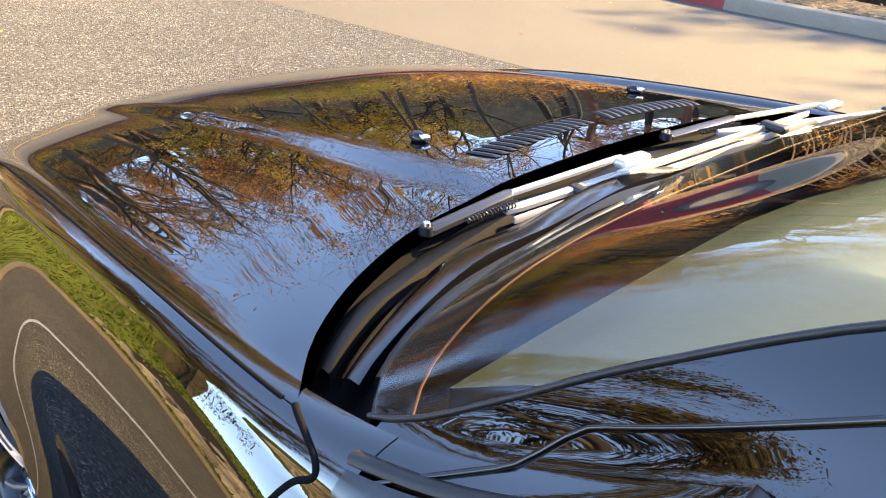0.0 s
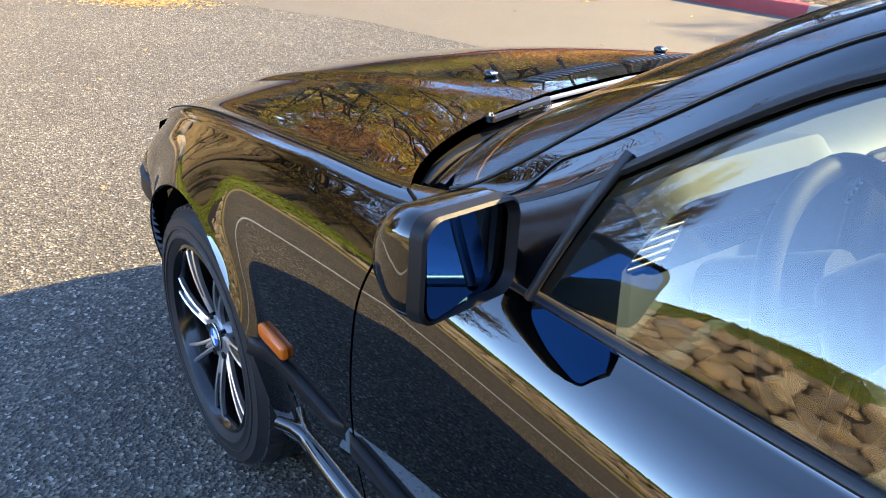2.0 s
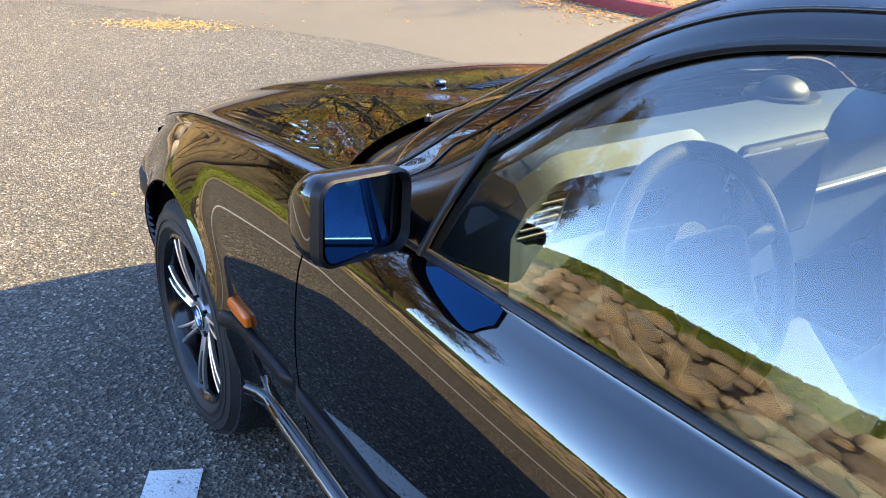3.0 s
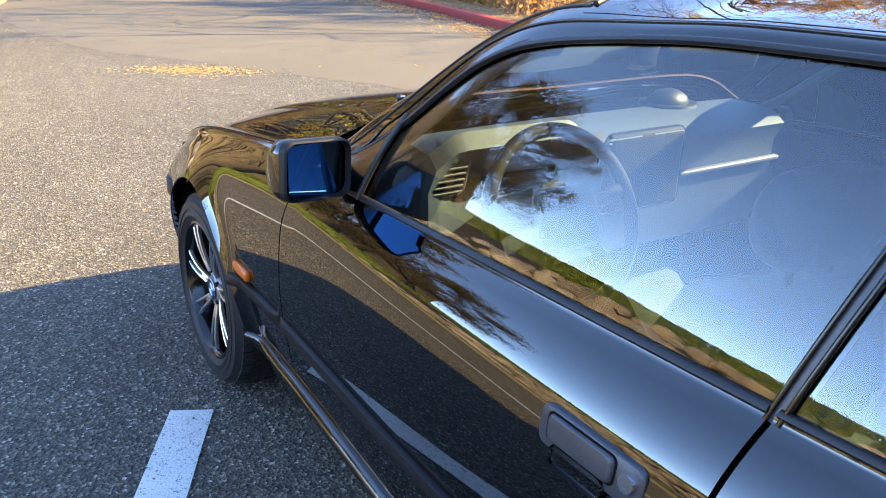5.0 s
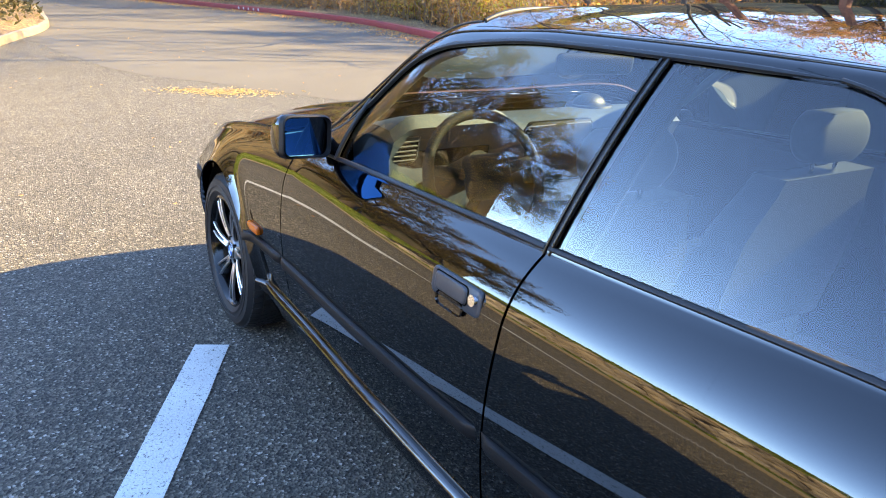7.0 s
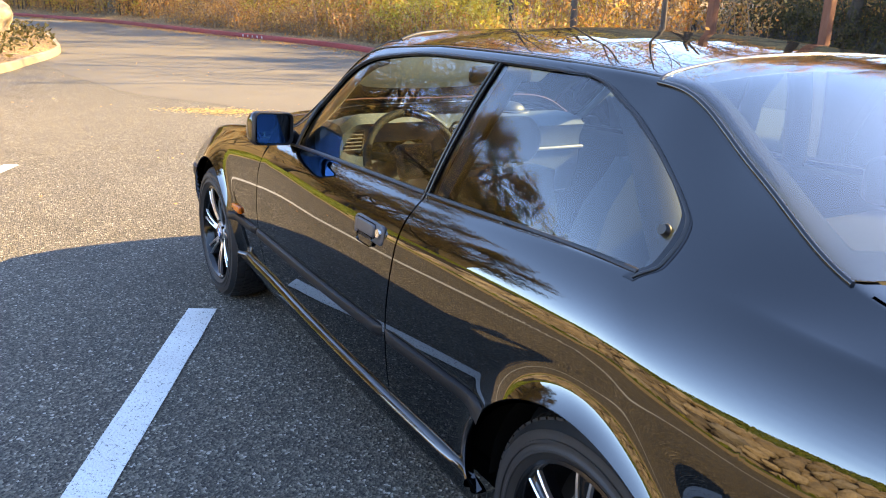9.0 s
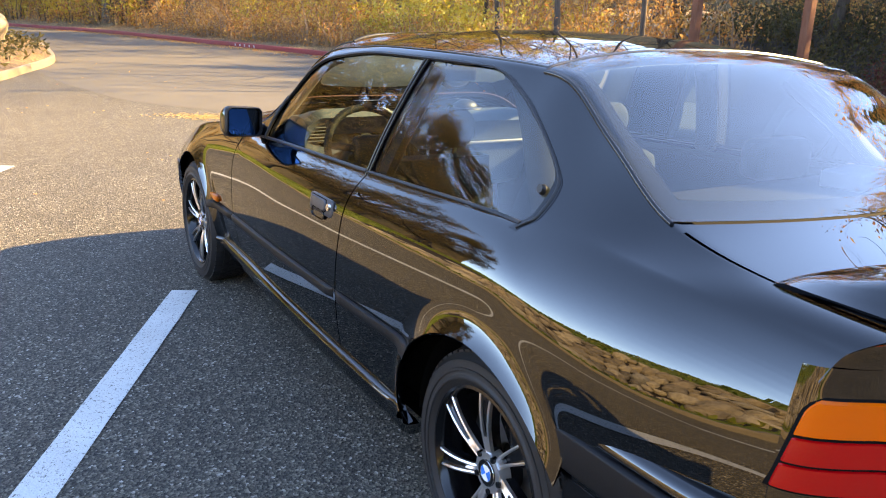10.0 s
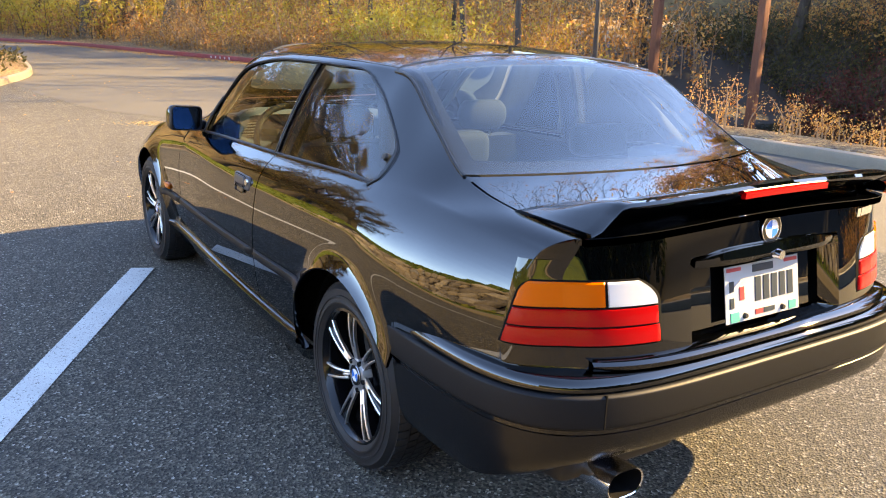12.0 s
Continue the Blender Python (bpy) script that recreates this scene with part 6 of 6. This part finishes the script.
# water of the creek
bm = bmesh.new()
bmesh.ops.create_grid(bm, x_segments=1, y_segments=1, size=1)
bmesh.ops.scale(bm, vec=(64, 9, 1), verts=bm.verts)
k = Mat("creek_water", (0.012, 0.014, 0.010), 0.04)
k.bump(k.noise(3.0, 3), 0.12, 0.05)
water = part("water", bm, k.m)
water.matrix_world = pose(-52, -20.5, -1.25)
tagged(water, "still dark creek water below the bank", "water", kind="structure")


# ---- trees ----
def grow(rng_, base, height, r0, levels, spread, lean=(0, 0), droop=0.0, first=.3, kids=(4, 6)):
    """Grows a bare tree. Returns the trunk's path and a list of (path, radii) for its limbs and twigs."""
    out, tips = [], []

    def limb(p, d, length, r, level):
        n = 6 if level < 2 else 4
        path, radii = [Vector(p)], [r]
        dd = Vector(d).normalized()
        for k_ in range(n):
            wob = .10 + .10 * level
            dd = (dd + Vector((rng_.uniform(-wob, wob), rng_.uniform(-wob, wob), rng_.uniform(-wob, wob) * .6 + (.05 if level else .02) - droop * level * .05))).normalized()
            path.append(path[-1] + dd * (length / n))
            radii.append(r * (1 - .72 * (k_ + 1) / n))
        out.append((path, radii, level))
        if level >= levels:
            tips.extend(path[1:])
            return
        for c_ in range(rng_.randint(*kids) + (3 if level == 0 else 0)):
            q = rng_.uniform(first if level == 0 else .25, 1.0)
            i = min(int(q * n), n - 1)
            at = path[i].lerp(path[i + 1], q * n - i)
            a = rng_.uniform(0, 2 * math.pi)
            side = dd.orthogonal()
            side.rotate(Matrix.Rotation(a, 3, dd))
            nd = (dd * rng_.uniform(.55, .95) + side * spread * rng_.uniform(.7, 1.2)).normalized()
            limb(at, nd, length * rng_.uniform(.42, .62) * (1.15 - .35 * q), max(radii[i] * .55, .004), level + 1)
    limb(base, (lean[0], lean[1], 1), height, r0, 0)
    return out, tips


def tubes_mesh(name, limbs, sides):
    verts, faces = [], []
    for path, radii, level in limbs:
        ns = sides if level == 0 else (5 if level == 1 else 3)
        b = len(verts)
        for i, p in enumerate(path):
            d = (path[min(i + 1, len(path) - 1)] - path[max(i - 1, 0)]).normalized()
            a = d.orthogonal().normalized()
            c_ = d.cross(a)
            r = radii[i] * (1.35 if level == 0 and i == 0 else 1)
            for k_ in range(ns):
                t = 2 * math.pi * k_ / ns
                verts.append(p + a * r * math.cos(t) + c_ * r * math.sin(t))
        for i in range(len(path) - 1):
            for k_ in range(ns):
                k2 = (k_ + 1) % ns
                faces.append((b + i * ns + k_, b + (i + 1) * ns + k_, b + (i + 1) * ns + k2, b + i * ns + k2))
    me = bpy.data.meshes.new(name)
    me.from_pydata([tuple(q) for q in verts], [], faces)
    me.shade_smooth()
    return me


def tree(seed, height, r0, bark_mat, leaf_mat=None, leaves=0, leaf_size=.06, levels=3, spread=.75, first=.3, label="", kids=(4, 6), droop=0.0):
    rg = random.Random(seed)
    limbs, tips = grow(rg, (0, 0, -.1), height, r0, levels, spread, (rg.uniform(-.1, .1), rg.uniform(-.1, .1)), droop, first, kids)
    root = new("tree")
    tagged(root, label, "tree", "trees round the car park")
    link("trunk", tubes_mesh("trunk", limbs[:1], 12), bark_mat, root, "")
    link("branches", tubes_mesh("branches", limbs[1:], 5), bark_mat, root, "bare branches and twigs")
    if leaves and tips:
        r2 = np.random.default_rng(seed)
        T = np.array([tuple(t) for t in tips])
        c_ = T[r2.integers(0, len(T), leaves)] + r2.normal(size=(leaves, 3)) * .16
        v_, f_ = leaf_quads(c_, leaf_size, 0, seed)
        stuff("crown", v_, f_, leaf_mat, "sparse autumn leaves", "", root)
    return root


bare = tree(21, 11, .26, BARK_DARK, LEAF_BROWN, 1500, .06, 3, .8, .25, "tall bare tree with a few brown leaves", (5, 7))
bare.matrix_basis = pose(30, -13.5, .5)
golden = tree(22, 9, .18, BARK_DARK, LEAF_YELLOW, 5500, .08, 3, .75, .2, "slim tree with yellow autumn leaves", (4, 6))
golden.matrix_basis = pose(23, -18.5, .5)
rusty = tree(23, 10, .22, BARK_DARK, LEAF_BROWN, 6800, .08, 3, .8, .25, "tree with rusty brown leaves", (4, 6))
rusty.matrix_basis = pose(26, -16.5, .6)
big = tree(24, 16, .48, BARK_GREY, LEAF_BROWN, 900, .07, 3, .55, .35, "large old tree with a thick pale grey trunk", (4, 6))
big.matrix_basis = pose(39.5, -6.9, .35)
slim = tree(25, 9.5, .07, BARK_DARK, LEAF_BROWN, 800, .05, 3, .85, .22, "slender bare tree with a spreading crown", (6, 8))
slim.matrix_basis = pose(11.2, -9.4, .2)
for src, x, y, a, s_ in ((slim, 14.2, -9.9, 100, 1.1), (slim, 17.2, -11.4, 220, 1.05), (slim, 20.8, -10.6, 310, 1.15), (slim, 24.6, -11.0, 40, 1.2), (slim, 8.6, -9.2, 170, .9), (big, 36.9, -8.1, 140, .78), (big, 40.5, -5.3, 250, 1.0), (bare, 20, -22.0, 60, .95), (bare, 36, -14, 200, 1.25), (bare, 11.5, -27, 10, 1.2),
                         (bare, 46, -12, 120, 1.2), (golden, 33, -12.5, 90, 1.1), (golden, 45, -8, 30, 1.0), (rusty, 17.5, -28, 180, 1.1), (rusty, 40, -11, 70, 1.1), (rusty, 50, -4, 0, 1.1),
                         (bare, 28, -22, 300, 1.0), (bare, 4, -30, 80, 1.1), (rusty, -4, -31, 120, 1.1), (golden, 8.5, -29, 200, 1.2), (bare, 56, -6, 45, 1.3), (bare, 62, 2, 90, 1.3), (rusty, 60, 9, 20, 1.2),
                         (bare, 70, 14, 160, 1.3), (bare, 52, 16, 110, 1.1), (rusty, 66, -10, 70, 1.3), (golden, 28.5, -19, 10, 1.2),
                         (rusty, 9, -31, 140, 1.2), (rusty, 14.5, -33, 50, 1.25), (rusty, 3.5, -32, 250, 1.2), (rusty, 44, -17, 220, 1.5), (rusty, 50, -12, 260, 1.6), (golden, 54, -17, 190, 1.6), (bare, 58, 0, 10, 1.7),
                         (rusty, 36, -26, 20, 1.5), (bare, 42, -24, 300, 1.5), (rusty, 48, -21, 90, 1.6), (bare, 54, -15, 200, 1.7), (rusty, 60, -9, 150, 1.7), (rusty, 30, -31, 240, 1.5), (bare, 24, -34, 130, 1.5), (rusty, 19, -37, 40, 1.5), (bare, 64, -3, 70, 1.7), (rusty, 68, 4, 10, 1.6)):
    o = copy_thing(src, pose(x, y, (float(far_z(x, float(kerb_y(x)) - y, True)) - .1) if y < float(kerb_y(x)) else .2, 0, 0, a) @ Matrix.Diagonal((s_, s_, s_, 1)))
    o.scale = (s_, s_, s_)
# tall evergreens behind the creek, added out of view to shade its bank
fir = new("tree")
tagged(fir, "tall dark evergreen added to shade the creek bank and darken reflections", "tree", "trees round the car park")
rg = random.Random(77)
link("trunk", tubes_mesh("trunk", [([Vector((0, 0, -.2)), Vector((.1, 0, 9)), Vector((0, .1, 19))], [.35, .22, .03], 0)], 10), BARK_DARK, fir)
limbs, tips = [], []
for k_ in range(150):
    z_ = rg.uniform(1.5, 18.5)
    L = (19.5 - z_) * .24 + .3
    a_ = rg.uniform(0, 6.283)
    p_ = [Vector((L * q * math.cos(a_), L * q * math.sin(a_), z_ - L * .35 * q * q)) for q in (0, .35, .7, 1)]
    limbs.append((p_, [.05, .035, .02, .006], 1))
    for q in range(44):
        tips.append(tuple(p_[0].lerp(p_[3], rg.uniform(.15, 1)) + Vector((rg.gauss(0, .22), rg.gauss(0, .22), rg.gauss(-.08, .16)))))
link("branches", tubes_mesh("branches", limbs, 5), BARK_DARK, fir)
v, f = leaf_quads(tips, .34, .2, 78)
stuff("crown", v, f, leafy("evergreen_needles", (0.0, (0.015, 0.028, 0.010)), (1.0, (0.05, 0.07, 0.022))), "dark needles", "", fir)
fir.matrix_basis = pose(-6, -41, 2.5)
for k_ in range(16):
    o = copy_thing(fir, pose(-26 + k_ * 3.1 + rg.uniform(-.8, .8), -41 + rg.uniform(-3, 3) - (6 if k_ % 2 else 0), 2.4, 0, 0, rg.uniform(0, 360)))
    o.scale = (rg.uniform(.85, 1.05),) * 3
# more evergreens, added behind the camera to darken the tail's reflections
for k_ in range(13):
    o = copy_thing(fir, pose(-44 - 7 * (k_ % 2) + rg.uniform(-1, 1), -26 + k_ * 4.3, .0, 0, 0, rg.uniform(0, 360)))
    o.scale = (rg.uniform(.7, .9),) * 3
# the broad tree and hedge line on the grassy bank's side
LEAF_TAN = leafy("tan_leaves", (0.0, (0.08, 0.065, 0.02)), (0.5, (0.19, 0.14, 0.04)), (1.0, (0.30, 0.22, 0.07)))
broad = tree(31, 6.4, .30, BARK_DARK, LEAF_TAN, 13000, .06, 3, .95, .18, "broad bare tree with dull green and brown leaves", (6, 8))
broad.matrix_basis = pose(20.5, 14.2, 1.7)
for src, x, y, a, s_ in ((broad, 27, 12.8, 200, 1.75), (broad, 34, 10.5, 300, 2.0), (broad, 23, 16.5, 80, 1.3), (bare, 24, 13.5, 20, .8), (rusty, 32, 14, 10, .9), (broad, 38, 19, 160, 1.2), (bare, 44, 20, 200, 1.0)):
    o = copy_thing(src, pose(x, y, 1.6, 0, 0, a))
    o.scale = (s_, s_, s_)


# ---- thickets: stems and leaves ----
def thicket(name, seed, pos, heights, stem_mat, leaf_mat, leaves_each, leaf_size, label, category="shrub", lean=.35, parts=True):
    """Thin curved stems with leaves along them."""
    r = np.random.default_rng(seed)
    verts, faces, cs = [], [], []
    for (x, y, z), h in zip(pos, heights):
        d = r.normal(size=2) * lean
        p0 = np.array([x, y, z])
        b = len(verts)
        steps = 4
        pts = []
        for k_ in range(steps + 1):
            q = k_ / steps
            p = p0 + np.array([d[0] * h * q * q, d[1] * h * q * q, h * q * (1 - .12 * q)])
            pts.append(p)
            w = (.012 + .006 * h) * (1 - .8 * q)
            for t in (0, 2.1, 4.2):
                verts.append((p[0] + w * math.cos(t), p[1] + w * math.sin(t), p[2]))
        for k_ in range(steps):
            for t in range(3):
                t2 = (t + 1) % 3
                faces.append((b + k_ * 3 + t, b + (k_ + 1) * 3 + t, b + (k_ + 1) * 3 + t2, b + k_ * 3 + t2))
        q = r.random(leaves_each) ** .7
        P_ = p0[None] + np.stack([d[0] * h * q * q, d[1] * h * q * q, h * q * (1 - .12 * q)], 1) + r.normal(size=(leaves_each, 3)) * min(.10 + .05 * h, leaf_size * 4)
        cs.append(P_)
    root = new(name)
    tagged(root, label, category, kind="stuff")
    me = bpy.data.meshes.new("stems")
    me.from_pydata(verts, [], faces)
    link("stems", me, stem_mat, root, "thin tangled stems")
    v_, f_ = leaf_quads(np.concatenate(cs), leaf_size, 0, seed)
    stuff("foliage", v_, f_, leaf_mat, "", "", root)
    return root


def strip(seed, n, x0, x1, o0, o1, h0, h1):
    r = np.random.default_rng(seed)
    xx = r.uniform(x0, x1, n)
    oo = r.uniform(o0, o1, n)
    zz = [float(far_z(a, b, True)) for a, b in zip(xx, oo)]
    hh = r.uniform(h0, h1, n) * (.7 + .3 * np.sin(xx * 1.7 + 1) * np.sin(xx * .63))
    return list(zip(xx, kerb_y(xx) - oo, zz)), hh


TWIG = plain("dry_stems", (0.28, 0.18, 0.10), 0.8)
TWIGDARK = plain("dark_stems", (0.06, 0.045, 0.035), 0.8)
thicket("dry_brush", 41, *strip(41, 1500, 10, 33, .9, 3.4, .7, 1.9), TWIG, LEAF_BROWN, 16, .045, "dense dry brown brush behind the red kerb")
thicket("dry_brush", 42, *strip(42, 900, 14, 36, 3, 8, 1.5, 3.6), TWIG, LEAF_BROWN, 22, .055, "tall dry brush in front of the trees")
thicket("yellow_shrub", 43, *strip(43, 260, 12.0, 20.5, 1.4, 3.4, 1.3, 2.6), TWIG, LEAF_YELLOW, 60, .055, "bright yellow-green shrubs behind the red kerb", lean=.15)
thicket("yellow_shrub", 44, *strip(44, 120, 19, 30, 2.0, 5, 1.4, 2.8), TWIG, LEAF_YELLOW, 50, .055, "yellow-leaved shrubs among dry brush", lean=.2)
thicket("dry_brush", 52, *strip(52, 700, 16, 38, 6, 15, 1.8, 4.4), TWIG, LEAF_BROWN, 30, .07, "tall golden-brown brush below the trees")
thicket("yellow_shrub", 53, *strip(53, 150, 15, 34, 4, 9, 1.6, 3.4), TWIG, LEAF_YELLOW, 55, .06, "yellow-leaved shrubs among dry brush", lean=.2)
thicket("dry_brush", 45, *strip(45, 900, 36, 58, 1.6, 8, .6, 2.6), TWIG, LEAF_BROWN, 18, .06, "dry brush under the large trees")
thicket("leaf_hedge", 46, *strip(46, 260, 38, 60, 2, 9, 2.0, 4.5), TWIGDARK, LEAF_YELLOW, 60, .09, "golden undergrowth under the trees")
thicket("bank_shrub", 47, *strip(47, 1700, -14, 22, 16.5, 23, .8, 2.4), TWIGDARK, LEAF_OLIVE, 26, .07, "dull green brush on the far creek bank")
thicket("bank_shrub", 48, *strip(48, 520, 4, 14, 16, 20.5, .8, 2.2), TWIGDARK, LEAF_RED, 40, .06, "dark red-leaved brush on the far creek bank")
thicket("bank_shrub", 49, *strip(49, 1300, -18, 24, 21, 30, 1.2, 3.4), TWIGDARK, LEAF_BROWN, 26, .08, "brown brush below the trees on the far bank")
thicket("verge_weed", 50, *strip(50, 170, -6, 4.4, .7, 1.7, .35, .95), TWIG, LEAF_BROWN, 70, .017, "low yellowed weeds on the creek verge")
thicket("verge_weed", 51, *strip(51, 300, 6.4, 12, .6, 2.4, .4, 1.2), TWIG, LEAF_BROWN, 14, .045, "low dry weeds behind the kerb")
# far wooded slopes that close the view
k = Mat("far_wood", (0.12, 0.09, 0.05), 0.9)
k.colour(k.ramp(k.noise(.5, 6, .7), (0.3, (0.05, 0.04, 0.025)), (0.6, (0.16, 0.115, 0.055)), (0.8, (0.24, 0.19, 0.08))))
# dark wood colour for the two backdrops added only for the car's reflections
k2 = Mat("dark_backdrop_wood", (0.03, 0.035, 0.02), 0.9)
k2.colour(k2.ramp(k2.noise(.5, 6, .7), (0.3, (0.012, 0.016, 0.010)), (0.6, (0.035, 0.042, 0.020)), (0.8, (0.06, 0.06, 0.03))))


def far_woods(th0, th1, radius, heights, mat, label):
    rows = []
    for a in np.linspace(-1.0, 1.0, 90):
        th = lerp(th0, th1, (a + 1) / 2)
        R = radius + 12 * math.sin(a * 7)
        rows.append([(20 + R * math.cos(th), R * math.sin(th) - 5, z * (1 + .25 * noise.noise((a * 9, z, 0))) + (2 * k_ * noise.noise((a * 14, 0, 3)) if z > 0 else 0)) for k_, z in enumerate(heights)])
    far = sheet("backdrop", rows, mat)
    tagged(far, label, "woods", kind="structure")


far_woods(-1.70, .80, 95, (-3, 5, 10, 15, 19, 23), k.m, "distant brown autumn woods")
# added sheets: one hides the horizon glow, one darkens the tail's reflections
far_woods(.78, 2.35, 150, (-3, 1.5, 3, 4.5), k2.m, "low dark backdrop added beyond the lawn to cover the bright horizon")
far_woods(2.30, 4.62, 92, (-3, 5, 11, 17, 21), k2.m, "dark backdrop added out of view to darken the car's reflections")
